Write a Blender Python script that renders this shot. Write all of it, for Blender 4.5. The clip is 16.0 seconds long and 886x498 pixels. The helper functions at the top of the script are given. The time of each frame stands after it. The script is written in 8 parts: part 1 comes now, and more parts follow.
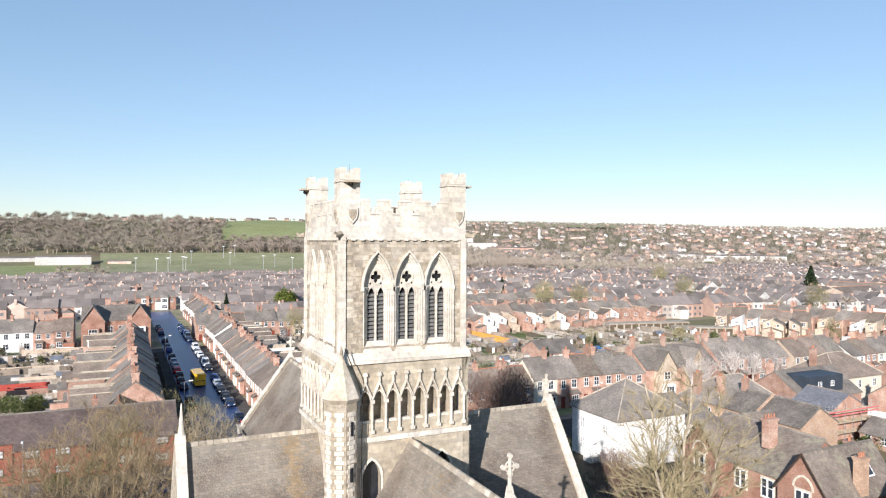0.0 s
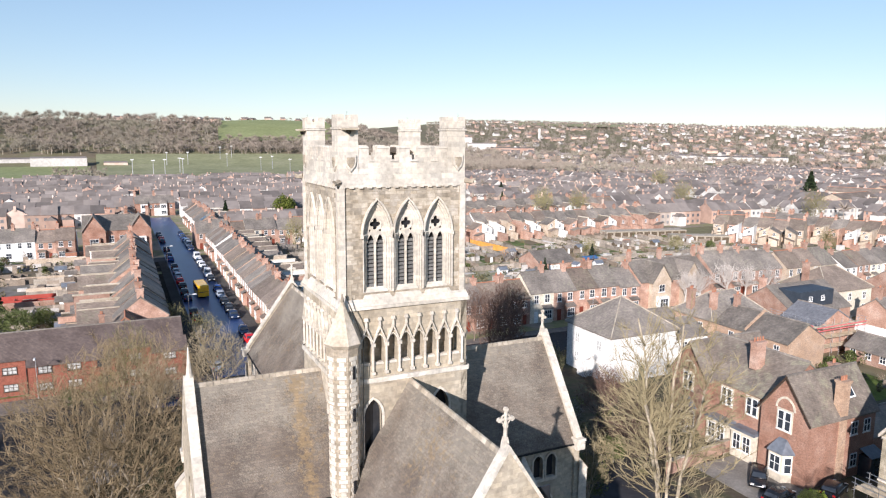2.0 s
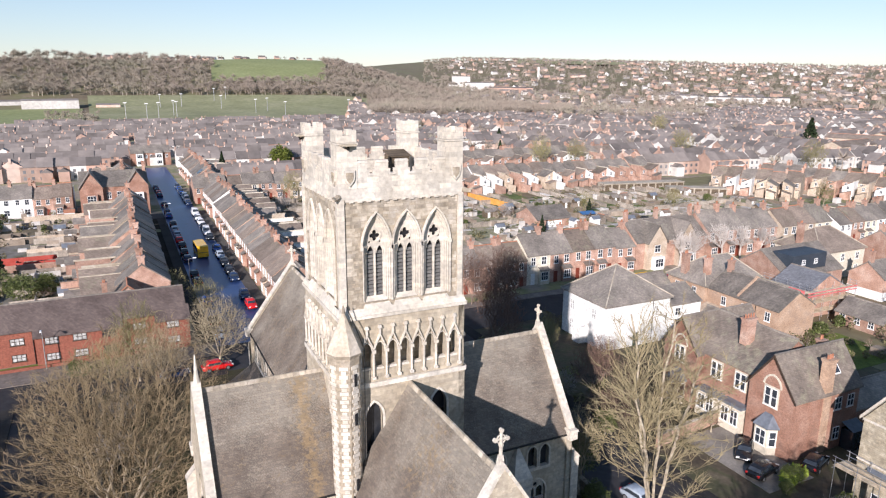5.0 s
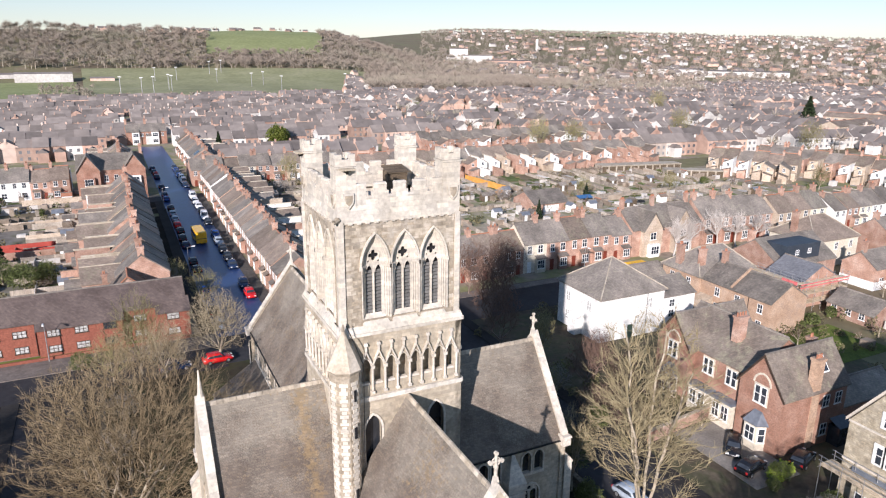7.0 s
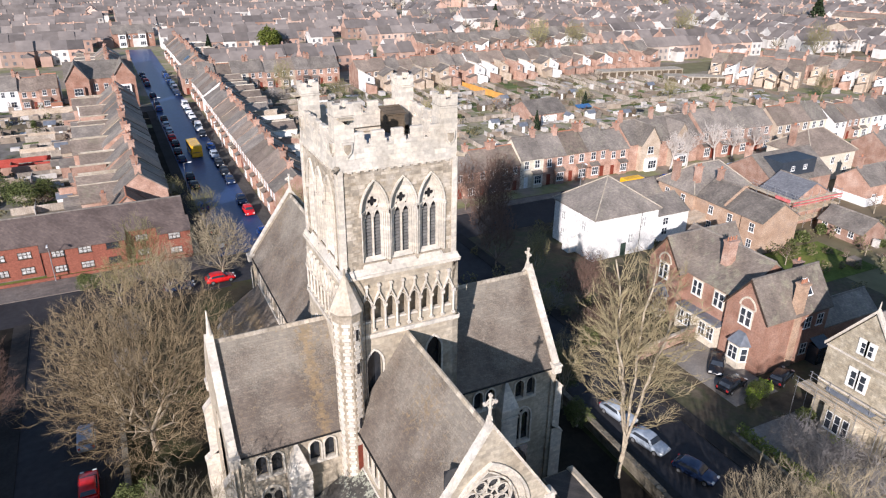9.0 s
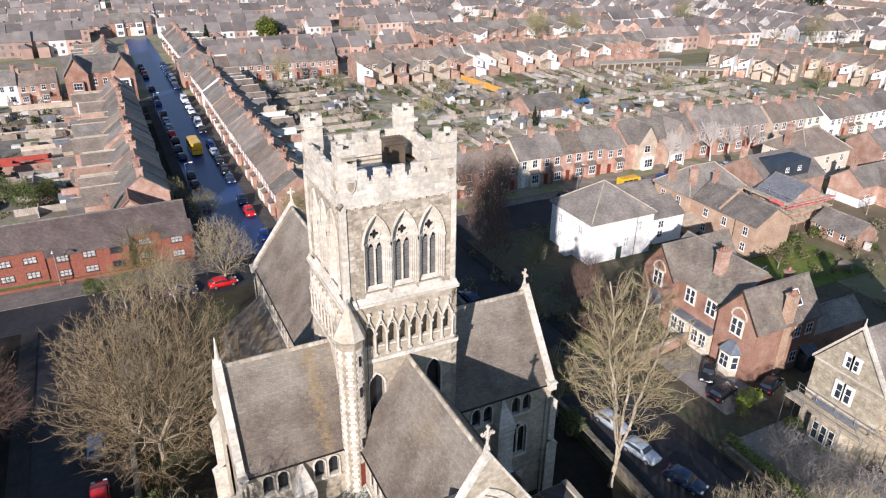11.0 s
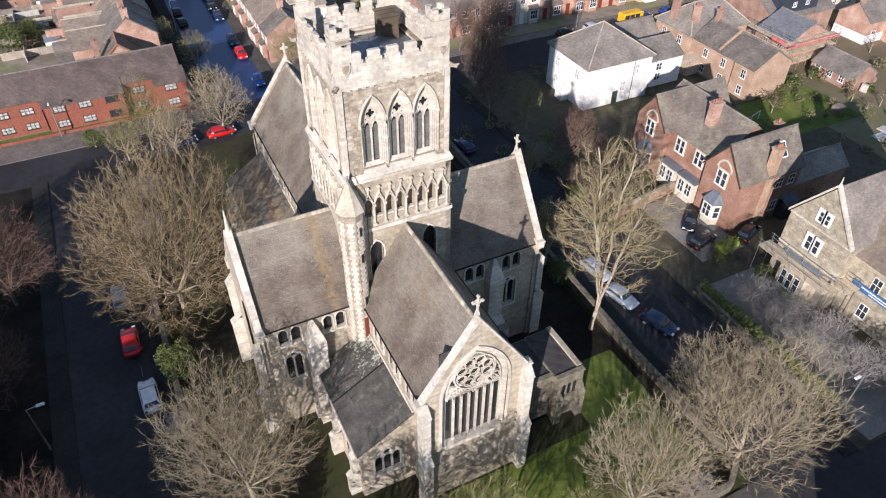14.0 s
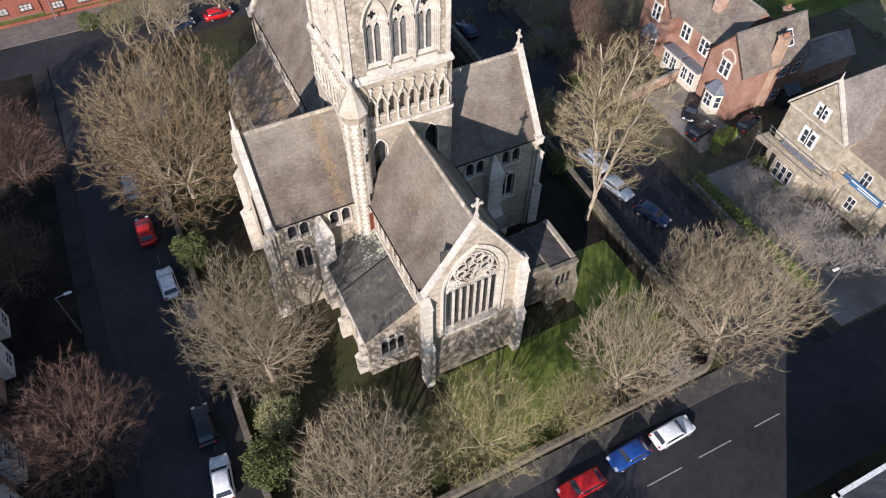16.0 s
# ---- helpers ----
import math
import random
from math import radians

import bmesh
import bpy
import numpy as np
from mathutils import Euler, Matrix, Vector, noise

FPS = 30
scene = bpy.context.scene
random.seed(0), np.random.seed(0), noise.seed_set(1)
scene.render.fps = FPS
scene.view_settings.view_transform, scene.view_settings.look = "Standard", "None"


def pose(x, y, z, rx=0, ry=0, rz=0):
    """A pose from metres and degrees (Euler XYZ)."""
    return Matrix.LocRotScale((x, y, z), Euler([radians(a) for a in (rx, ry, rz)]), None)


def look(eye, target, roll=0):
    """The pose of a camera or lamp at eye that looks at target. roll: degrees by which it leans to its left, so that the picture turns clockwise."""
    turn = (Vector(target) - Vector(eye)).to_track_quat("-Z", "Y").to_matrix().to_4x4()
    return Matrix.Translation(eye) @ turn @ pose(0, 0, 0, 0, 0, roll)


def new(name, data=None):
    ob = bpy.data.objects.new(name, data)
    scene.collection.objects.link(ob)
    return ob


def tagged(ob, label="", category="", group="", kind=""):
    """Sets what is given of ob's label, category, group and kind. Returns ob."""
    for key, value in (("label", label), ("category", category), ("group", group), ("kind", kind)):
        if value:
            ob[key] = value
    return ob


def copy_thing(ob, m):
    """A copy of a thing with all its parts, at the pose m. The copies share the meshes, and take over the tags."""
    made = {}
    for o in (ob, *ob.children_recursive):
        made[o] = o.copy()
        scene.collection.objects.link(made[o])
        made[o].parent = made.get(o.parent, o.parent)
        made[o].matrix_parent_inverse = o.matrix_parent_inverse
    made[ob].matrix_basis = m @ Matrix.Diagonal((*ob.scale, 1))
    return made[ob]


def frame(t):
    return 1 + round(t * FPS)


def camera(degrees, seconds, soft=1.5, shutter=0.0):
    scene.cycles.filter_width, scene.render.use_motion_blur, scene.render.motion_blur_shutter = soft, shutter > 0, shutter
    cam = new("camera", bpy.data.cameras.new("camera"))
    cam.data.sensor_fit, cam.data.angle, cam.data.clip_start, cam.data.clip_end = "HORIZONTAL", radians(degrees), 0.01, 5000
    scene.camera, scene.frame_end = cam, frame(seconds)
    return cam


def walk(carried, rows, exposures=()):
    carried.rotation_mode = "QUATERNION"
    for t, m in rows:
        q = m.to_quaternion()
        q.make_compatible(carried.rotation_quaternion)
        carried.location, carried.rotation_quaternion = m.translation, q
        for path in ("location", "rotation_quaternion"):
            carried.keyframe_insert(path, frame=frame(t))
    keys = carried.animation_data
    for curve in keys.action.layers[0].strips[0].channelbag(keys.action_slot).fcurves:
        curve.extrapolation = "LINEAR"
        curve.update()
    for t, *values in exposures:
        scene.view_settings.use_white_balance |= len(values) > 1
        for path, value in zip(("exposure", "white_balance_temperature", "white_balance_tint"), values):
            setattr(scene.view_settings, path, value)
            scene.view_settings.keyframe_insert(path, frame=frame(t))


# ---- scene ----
cam = camera(65.5, 16.0, soft=1.2)
PATH = [
    (0, (-16.869, -45.884, 31.053), (-16.016, -44.075, 31.03), 0.3),
    (0.5, (-16.825, -45.816, 31.814), (-15.972, -44.01, 31.715), 0.3),
    (1, (-16.863, -45.836, 32.538), (-16.011, -44.034, 32.37), 0.4),
    (1.5, (-16.857, -45.853, 33.327), (-16.008, -44.058, 33.089), 0.3),
    (2, (-16.85, -45.776, 34.116), (-16.003, -43.992, 33.803), 0.4),
    (2.5, (-16.843, -45.781, 34.883), (-16.0, -44.01, 34.493), 0.4),
    (3, (-16.83, -45.79, 35.665), (-15.993, -44.035, 35.197), 0.3),
    (3.5, (-16.789, -45.706, 36.429), (-15.952, -43.955, 35.945), 0.3),
    (4, (-16.821, -45.726, 37.234), (-15.983, -43.975, 36.751), 0.3),
    (6.5, (-16.974, -45.812, 41.315), (-16.133, -44.074, 40.795), 0.5),
    (7, (-16.982, -45.852, 42.117), (-16.144, -44.125, 41.556), 0.5),
    (7.5, (-16.963, -45.818, 42.847), (-16.131, -44.11, 42.224), 0.5),
    (8, (-17.01, -45.874, 43.675), (-16.186, -44.19, 42.978), 0.5),
    (8.5, (-17.071, -45.882, 44.513), (-16.257, -44.226, 43.743), 0.6),
    (9, (-17.093, -45.87, 45.419), (-16.288, -44.239, 44.587), 0.6),
    (11.3, (-17.289, -45.922, 49.646), (-16.49, -44.324, 48.747), 0.8),
    (11.5, (-17.265, -45.987, 49.825), (-16.47, -44.4, 48.904), 0.7),
    (12, (-17.179, -46.098, 50.674), (-16.404, -44.548, 49.676), 0.6),
    (12.5, (-17.2, -46.187, 51.647), (-16.445, -44.682, 50.566), 0.6),
    (13, (-17.238, -46.236, 52.503), (-16.505, -44.78, 51.344), 0.6),
    (13.5, (-17.264, -46.267, 53.334), (-16.554, -44.862, 52.101), 0.6),
    (14, (-17.249, -46.321, 54.243), (-16.564, -44.971, 52.935), 0.6),
    (14.5, (-17.276, -46.383, 55.15), (-16.618, -45.091, 53.773), 0.6),
    (15, (-17.288, -46.334, 55.99), (-16.66, -45.101, 54.546), 0.7),
    (15.5, (-17.351, -46.396, 56.753), (-16.753, -45.222, 55.248), 0.7),
    (16, (-17.292, -46.47, 57.553), (-16.729, -45.358, 55.989), 0.7),
]
walk(cam, [(t, look(eye, target, roll)) for t, eye, target, roll in PATH], [(0, 0.68, 6300, 12), (1.5, 0.64, 6300, 14), (3, 0.56, 6300, 16), (7, 0.54, 6300, 17), (12.5, 0.49, 6270, 16), (16, 0.46, 6330, 17)])

# ---- world and light ----
SUN = Vector((-0.643, -0.68, 0.354)).normalized()
world = bpy.data.worlds.new("world")
scene.world = world
world.use_nodes = True
wn = world.node_tree
bg = wn.nodes["Background"]
sky = wn.nodes.new("ShaderNodeTexSky")
sky.sky_type = "NISHITA"
sky.sun_disc = False
sky.sun_elevation = math.asin(SUN.z)
sky.sun_rotation = math.atan2(SUN.x, SUN.y)
sky.air_density = 1.0
sky.dust_density = 0.0
sky.ozone_density = 4.0
bg.inputs["Strength"].default_value = 0.11
soften = wn.nodes.new("ShaderNodeGamma")
soften.inputs["Gamma"].default_value = 0.65
wn.links.new(sky.outputs["Color"], soften.inputs["Color"])
clear = wn.nodes.new("ShaderNodeHueSaturation")
clear.inputs["Saturation"].default_value = 1.06
clear.inputs["Value"].default_value = 1.54
wn.links.new(soften.outputs["Color"], clear.inputs["Color"])
wn.links.new(clear.outputs["Color"], bg.inputs["Color"])
sun = new("sun", bpy.data.lights.new("sun", "SUN"))
sun.data.energy = 5.0
sun.data.angle = radians(0.6)
sun.data.color = (1.0, 0.935, 0.87)
sun.matrix_world = look(SUN * 100, (0, 0, 0))


# ---- materials ----
def shade(name, colours, scale=1.0, rough=0.85, fine=8.0, bump=0.15, bump_scale=30.0, metal=0.0, random_mix=0.0,
          island=0.0, streak=None, spec=0.3):
    """A node material: colours blended by two noises, fine relief, and a shift of value from piece to piece."""
    m = bpy.data.materials.new(name)
    m.use_nodes = True
    nt = m.node_tree
    n, l = nt.nodes, nt.links
    p = n["Principled BSDF"]
    p.inputs["Roughness"].default_value = rough
    p.inputs["Metallic"].default_value = metal
    p.inputs["Specular IOR Level"].default_value = spec
    geo = n.new("ShaderNodeNewGeometry")
    tex = n.new("ShaderNodeTexNoise")
    tex.inputs["Scale"].default_value = scale
    tex.inputs["Detail"].default_value = 5.0
    if streak:
        mp = n.new("ShaderNodeMapping")
        mp.inputs["Scale"].default_value = streak
        l.new(geo.outputs["Position"], mp.inputs["Vector"])
        l.new(mp.outputs["Vector"], tex.inputs["Vector"])
    else:
        l.new(geo.outputs["Position"], tex.inputs["Vector"])
    ramp = n.new("ShaderNodeValToRGB")
    r = ramp.color_ramp
    r.elements[0].position, r.elements[1].position = 0.3, 0.72
    r.elements[0].color = (*colours[0], 1)
    r.elements[1].color = (*colours[-1], 1)
    for i, c in enumerate(colours[1:-1]):
        e = r.elements.new(0.3 + 0.42 * (i + 1) / (len(colours) - 1))
        e.color = (*c, 1)
    l.new(tex.outputs["Fac"], ramp.inputs["Fac"])
    small = n.new("ShaderNodeTexNoise")
    small.inputs["Scale"].default_value = fine
    small.inputs["Detail"].default_value = 4.0
    l.new(geo.outputs["Position"], small.inputs["Vector"])
    val = n.new("ShaderNodeMapRange")
    val.inputs["From Min"].default_value, val.inputs["From Max"].default_value = 0.25, 0.75
    val.inputs["To Min"].default_value, val.inputs["To Max"].default_value = 0.78, 1.2
    l.new(small.outputs["Fac"], val.inputs["Value"])
    last = val.outputs["Result"]
    if random_mix or island:
        src = n.new("ShaderNodeObjectInfo").outputs["Random"] if random_mix else geo.outputs["Random Per Island"]
        amount = random_mix or island
        rv = n.new("ShaderNodeMapRange")
        rv.inputs["To Min"].default_value, rv.inputs["To Max"].default_value = 1 - amount, 1 + amount
        l.new(src, rv.inputs["Value"])
        mul = n.new("ShaderNodeMath")
        mul.operation = "MULTIPLY"
        l.new(last, mul.inputs[0])
        l.new(rv.outputs["Result"], mul.inputs[1])
        last = mul.outputs["Value"]
    mix = n.new("ShaderNodeMix")
    mix.data_type, mix.blend_type = "RGBA", "MULTIPLY"
    mix.inputs["Factor"].default_value = 1.0
    l.new(ramp.outputs["Color"], mix.inputs["A"])
    l.new(last, mix.inputs["B"])
    l.new(mix.outputs["Result"], p.inputs["Base Color"])
    if bump:
        bt = n.new("ShaderNodeTexNoise")
        bt.inputs["Scale"].default_value = bump_scale
        bt.inputs["Detail"].default_value = 3.0
        l.new(geo.outputs["Position"], bt.inputs["Vector"])
        b = n.new("ShaderNodeBump")
        b.inputs["Strength"].default_value = bump
        b.inputs["Distance"].default_value = 0.05
        l.new(bt.outputs["Fac"], b.inputs["Height"])
        l.new(b.outputs["Normal"], p.inputs["Normal"])
    return m


def courses(m, width, height, offset=0.5, depth=0.35, dark=0.72, upright=True, mortar=0.012):
    """Adds coursed joints to a material made by shade(): colour and relief, at real size, on walls or slopes."""
    nt = m.node_tree
    n, l = nt.nodes, nt.links
    p = n["Principled BSDF"]
    geo = n.new("ShaderNodeNewGeometry")
    sep = n.new("ShaderNodeSeparateXYZ")
    l.new(geo.outputs["Position"], sep.inputs["Vector"])
    add = n.new("ShaderNodeMath")
    add.operation = "ADD"
    l.new(sep.outputs["X"], add.inputs[0])
    l.new(sep.outputs["Y"], add.inputs[1])
    com = n.new("ShaderNodeCombineXYZ")
    l.new(add.outputs["Value"] if upright else sep.outputs["X"], com.inputs["X"])
    l.new(sep.outputs["Z" if upright else "Y"], com.inputs["Y"])
    br = n.new("ShaderNodeTexBrick")
    br.offset = offset
    br.inputs["Scale"].default_value = 1.0
    br.inputs["Mortar Size"].default_value = mortar
    br.inputs["Mortar Smooth"].default_value = 0.3
    br.inputs["Brick Width"].default_value = width
    br.inputs["Row Height"].default_value = height
    br.inputs["Color1"].default_value = (0.82, 0.82, 0.82, 1)
    br.inputs["Color2"].default_value = (1.12, 1.1, 1.06, 1)
    br.inputs["Mortar"].default_value = (dark, dark, dark, 1)
    l.new(com.outputs["Vector"], br.inputs["Vector"])
    old = p.inputs["Base Color"].links[0].from_socket
    mix = n.new("ShaderNodeMix")
    mix.data_type, mix.blend_type = "RGBA", "MULTIPLY"
    mix.inputs["Factor"].default_value = 1.0
    l.new(old, mix.inputs["A"])
    l.new(br.outputs["Color"], mix.inputs["B"])
    l.new(mix.outputs["Result"], p.inputs["Base Color"])
    b = n.new("ShaderNodeBump")
    b.inputs["Strength"].default_value = depth
    b.inputs["Distance"].default_value = 0.03
    b.invert = True
    l.new(br.outputs["Fac"], b.inputs["Height"])
    if p.inputs["Normal"].links:
        l.new(p.inputs["Normal"].links[0].from_socket, b.inputs["Normal"])
    l.new(b.outputs["Normal"], p.inputs["Normal"])
    return m


def speckled(m, colour, scale=5.0, lo=0.6, hi=0.7, patch=0.3, cover=0.5, high=None, band=None):
    """Lichen or droppings: small spots in larger patches; high=(z0, z1) makes them denser towards the top."""
    nt = m.node_tree
    n, l = nt.nodes, nt.links
    p = n["Principled BSDF"]
    geo = n.new("ShaderNodeNewGeometry")
    spot, big = n.new("ShaderNodeTexNoise"), n.new("ShaderNodeTexNoise")
    spot.inputs["Scale"].default_value, big.inputs["Scale"].default_value = scale, patch
    spot.inputs["Detail"].default_value, big.inputs["Detail"].default_value = 6.0, 3.0
    spot.inputs["Roughness"].default_value = 0.7
    for t in (spot, big):
        l.new(geo.outputs["Position"], t.inputs["Vector"])
    last = big.outputs["Fac"]
    if high:
        sep, up, plus = n.new("ShaderNodeSeparateXYZ"), n.new("ShaderNodeMapRange"), n.new("ShaderNodeMath")
        up.inputs["From Min"].default_value, up.inputs["From Max"].default_value = high
        up.inputs["To Max"].default_value = 0.3
        l.new(geo.outputs["Position"], sep.inputs["Vector"])
        l.new(sep.outputs["Z"], up.inputs["Value"])
        l.new(last, plus.inputs[0])
        l.new(up.outputs["Result"], plus.inputs[1])
        last = plus.outputs["Value"]
    if band:
        sep, off, far_, near_, plus = n.new("ShaderNodeSeparateXYZ"), n.new("ShaderNodeMath"), n.new("ShaderNodeMath"), n.new("ShaderNodeMapRange"), n.new("ShaderNodeMath")
        l.new(geo.outputs["Position"], sep.inputs["Vector"])
        off.operation, far_.operation = "SUBTRACT", "ABSOLUTE"
        l.new(sep.outputs["X"], off.inputs[0])
        off.inputs[1].default_value = band[0]
        l.new(off.outputs["Value"], far_.inputs[0])
        near_.inputs["From Min"].default_value, near_.inputs["From Max"].default_value = 0.0, band[1]
        near_.inputs["To Min"].default_value, near_.inputs["To Max"].default_value = 0.32, 0.0
        l.new(far_.outputs["Value"], near_.inputs["Value"])
        l.new(last, plus.inputs[0])
        l.new(near_.outputs["Result"], plus.inputs[1])
        last = plus.outputs["Value"]
    both = n.new("ShaderNodeMath")
    both.operation = "MULTIPLY_ADD"
    both.inputs[1].default_value = 0.6
    l.new(last, both.inputs[0])
    l.new(spot.outputs["Fac"], both.inputs[2])
    cut = n.new("ShaderNodeMapRange")
    cut.inputs["From Min"].default_value, cut.inputs["From Max"].default_value = lo + 0.3, hi + 0.3
    cut.inputs["To Max"].default_value = cover
    l.new(both.outputs["Value"], cut.inputs["Value"])
    mix = n.new("ShaderNodeMix")
    mix.data_type = "RGBA"
    old = p.inputs["Base Color"].links[0].from_socket
    l.new(cut.outputs["Result"], mix.inputs["Factor"])
    l.new(old, mix.inputs["A"])
    mix.inputs["B"].default_value = (*colour, 1)
    l.new(mix.outputs["Result"], p.inputs["Base Color"])
    return m


def glassy(name, colour, rough=0.08):
    m = shade(name, [colour, tuple(c * 1.4 for c in colour)], 0.5, rough, 2.0, 0.0, spec=0.6)
    return m


STAIN = (0.215, 0.18, 0.135)
STONE = courses(speckled(shade("limestone", [(0.33, 0.28, 0.21), (0.45, 0.392, 0.306), (0.54, 0.484, 0.398)], 0.35, 0.9, 3.0, 0.35, 12, streak=(1.0, 1.0, 0.4)), STAIN, 1.1, 0.5, 0.74, 0.22, 0.62), 0.62, 0.27, dark=0.85)
ASHLAR = courses(speckled(shade("dressed_limestone", [(0.47, 0.425, 0.357), (0.58, 0.533, 0.46), (0.65, 0.608, 0.542)], 0.5, 0.88, 4.0, 0.25, 10, streak=(1.0, 1.0, 0.45)), STAIN, 1.6, 0.62, 0.82, 0.3, 0.4), 0.85, 0.34, dark=0.84, depth=0.15)
RUBBLE = courses(speckled(shade("ironstone_rubble", [(0.26, 0.217, 0.16), (0.36, 0.306, 0.235), (0.475, 0.417, 0.34)], 1.6, 0.92, 6.0, 0.4, 9), STAIN, 1.1, 0.55, 0.75, 0.25, 0.5), 0.5, 0.2, dark=0.8)
BLOCK = shade("stone_blocks", [(0.296, 0.25, 0.189), (0.388, 0.336, 0.264), (0.483, 0.43, 0.361)], 0.9, 0.92, 5.0, 0.35, 14, island=0.28)
BLOCKO = shade("stone_block_single", [(0.296, 0.25, 0.189), (0.388, 0.336, 0.264), (0.483, 0.43, 0.361)], 0.9, 0.92, 5.0, 0.35, 14, random_mix=0.28)
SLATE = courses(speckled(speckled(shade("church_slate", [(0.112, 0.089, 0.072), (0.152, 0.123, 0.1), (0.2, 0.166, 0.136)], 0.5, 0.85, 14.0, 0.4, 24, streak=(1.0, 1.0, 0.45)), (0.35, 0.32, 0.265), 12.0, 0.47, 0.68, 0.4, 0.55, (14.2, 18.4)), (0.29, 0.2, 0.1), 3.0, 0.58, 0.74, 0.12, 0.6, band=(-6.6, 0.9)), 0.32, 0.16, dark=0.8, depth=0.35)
LICHEN = courses(speckled(shade("lichened_slate", [(0.064, 0.06, 0.054), (0.088, 0.083, 0.075), (0.118, 0.112, 0.1)], 0.8, 0.8, 6.0, 0.3, 14), (0.45, 0.47, 0.38), 4.0, 0.64, 0.72, 0.8, 0.85, (5.0, 8.6)), 0.5, 0.2, dark=0.82, depth=0.25)
LICHENL = courses(speckled(shade("grey_lean_to_slate", [(0.06, 0.057, 0.053), (0.084, 0.079, 0.072), (0.115, 0.108, 0.098)], 0.8, 0.8, 6.0, 0.3, 14, streak=(1, 1, 0.4)), (0.21, 0.22, 0.16), 1.6, 0.55, 0.68, 0.5, 0.6), 0.5, 0.2, dark=0.82, depth=0.25)
LEAD = shade("lead_sheet", [(0.16, 0.18, 0.21), (0.24, 0.26, 0.29)], 0.6, 0.45, 2.0, 0.1, 6, metal=0.3)
# Near-black base colour that paints the shade of unlit openings.
DARK = shade("painted_void_shade", [(0.012, 0.012, 0.014), (0.02, 0.02, 0.022)], 1.0, 0.9, 4.0, 0.0)
GLASS = glassy("dark_leaded_glass", (0.018, 0.02, 0.024), 0.15)
LOUVRE = shade("slate_louvre", [(0.1, 0.098, 0.094), (0.18, 0.176, 0.166)], 1.0, 0.7, 6.0, 0.1)
IRON = shade("black_iron", [(0.02, 0.02, 0.02), (0.035, 0.033, 0.03)], 2.0, 0.6, 8.0, 0.1, metal=0.4)
DOORRED = shade("red_painted_wood", [(0.16, 0.035, 0.02), (0.22, 0.05, 0.03)], 1.0, 0.6, 8.0, 0.1)
TIMBER = courses(shade("weathered_boards", [(0.10, 0.075, 0.05), (0.17, 0.13, 0.09)], 1.2, 0.85, 9.0, 0.2), 3.0, 0.12, dark=0.5)


# ---- mesh helpers ----
class Solid:
    """A growing list of vertices and faces."""

    def __init__(self):
        self.v, self.f = [], []

    def add(self, verts, faces, m=None):
        k = len(self.v)
        self.v += [tuple(m @ Vector(p)) for p in verts] if m else [tuple(p) for p in verts]
        self.f += [tuple(k + i for i in f) for f in faces]
        return self

    def box(self, x0, x1, y0, y1, z0, z1, m=None, taper=0.0):
        a = taper
        return self.add([(x0, y0, z0), (x1, y0, z0), (x1, y1, z0), (x0, y1, z0),
                         (x0 + a, y0 + a, z1), (x1 - a, y0 + a, z1), (x1 - a, y1 - a, z1), (x0 + a, y1 - a, z1)],
                        [(3, 2, 1, 0), (4, 5, 6, 7), (0, 1, 5, 4), (1, 2, 6, 5), (2, 3, 7, 6), (3, 0, 4, 7)], m)

    def prism(self, poly, d0, d1, m=None):
        """poly: points (u, z), counter-clockwise; drawn out from y=d0 to y=d1."""
        n = len(poly)
        vs = [(u, d0, z) for u, z in poly] + [(u, d1, z) for u, z in poly]
        fs = [tuple(range(n)), tuple(range(2 * n - 1, n - 1, -1))]
        fs += [(i + n, (i + 1) % n + n, (i + 1) % n, i) for i in range(n)]
        return self.add(vs, fs, m)

    def panel(self, outer, holes, d0, d1, m=None):
        """A slab from y=d0 (front) to y=d1, with holes through it."""
        loops = [outer] + holes
        pts = [p for q in loops for p in q]
        tris = tessellate([[Vector((u, z, 0)) for u, z in q] for q in loops])
        n = len(pts)
        vs = [(u, d0, z) for u, z in pts] + [(u, d1, z) for u, z in pts]
        fs = []
        for t in tris:
            a, b, c = t
            area = (pts[b][0] - pts[a][0]) * (pts[c][1] - pts[a][1]) - (pts[c][0] - pts[a][0]) * (pts[b][1] - pts[a][1])
            if area < 0:
                t = (a, c, b)
            fs.append(tuple(t))
            fs.append(tuple(i + n for i in reversed(t)))
        k = 0
        for j, q in enumerate(loops):
            s = len(q)
            for i in range(s):
                a, b = k + i, k + (i + 1) % s
                fs.append((b, a, a + n, b + n) if j == 0 else (a, b, b + n, a + n))
            k += s
        return self.add(vs, fs, m)

    def tube(self, p, q, r0, r1, n=6, m=None, caps=True):
        p, q = Vector(p), Vector(q)
        d = (q - p)
        a = d.orthogonal().normalized()
        b = d.normalized().cross(a)
        vs = []
        for c, r in ((p, r0), (q, r1)):
            for i in range(n):
                w = 2 * math.pi * i / n
                vs.append(c + (a * math.cos(w) + b * math.sin(w)) * r)
        fs = [(i, (i + 1) % n, (i + 1) % n + n, i + n) for i in range(n)]
        if caps:
            fs += [tuple(range(n - 1, -1, -1)), tuple(range(n, 2 * n))]
        return self.add(vs, fs, m)

    def chain(self, pts, r, n=6, m=None):
        for p, q in zip(pts, pts[1:]):
            self.tube(p, q, r, r, n, m)
        return self

    def mesh(self, name):
        me = bpy.data.meshes.new(name)
        me.from_pydata(self.v, [], self.f)
        me.update()
        return me


from mathutils.geometry import tessellate_polygon as tessellate


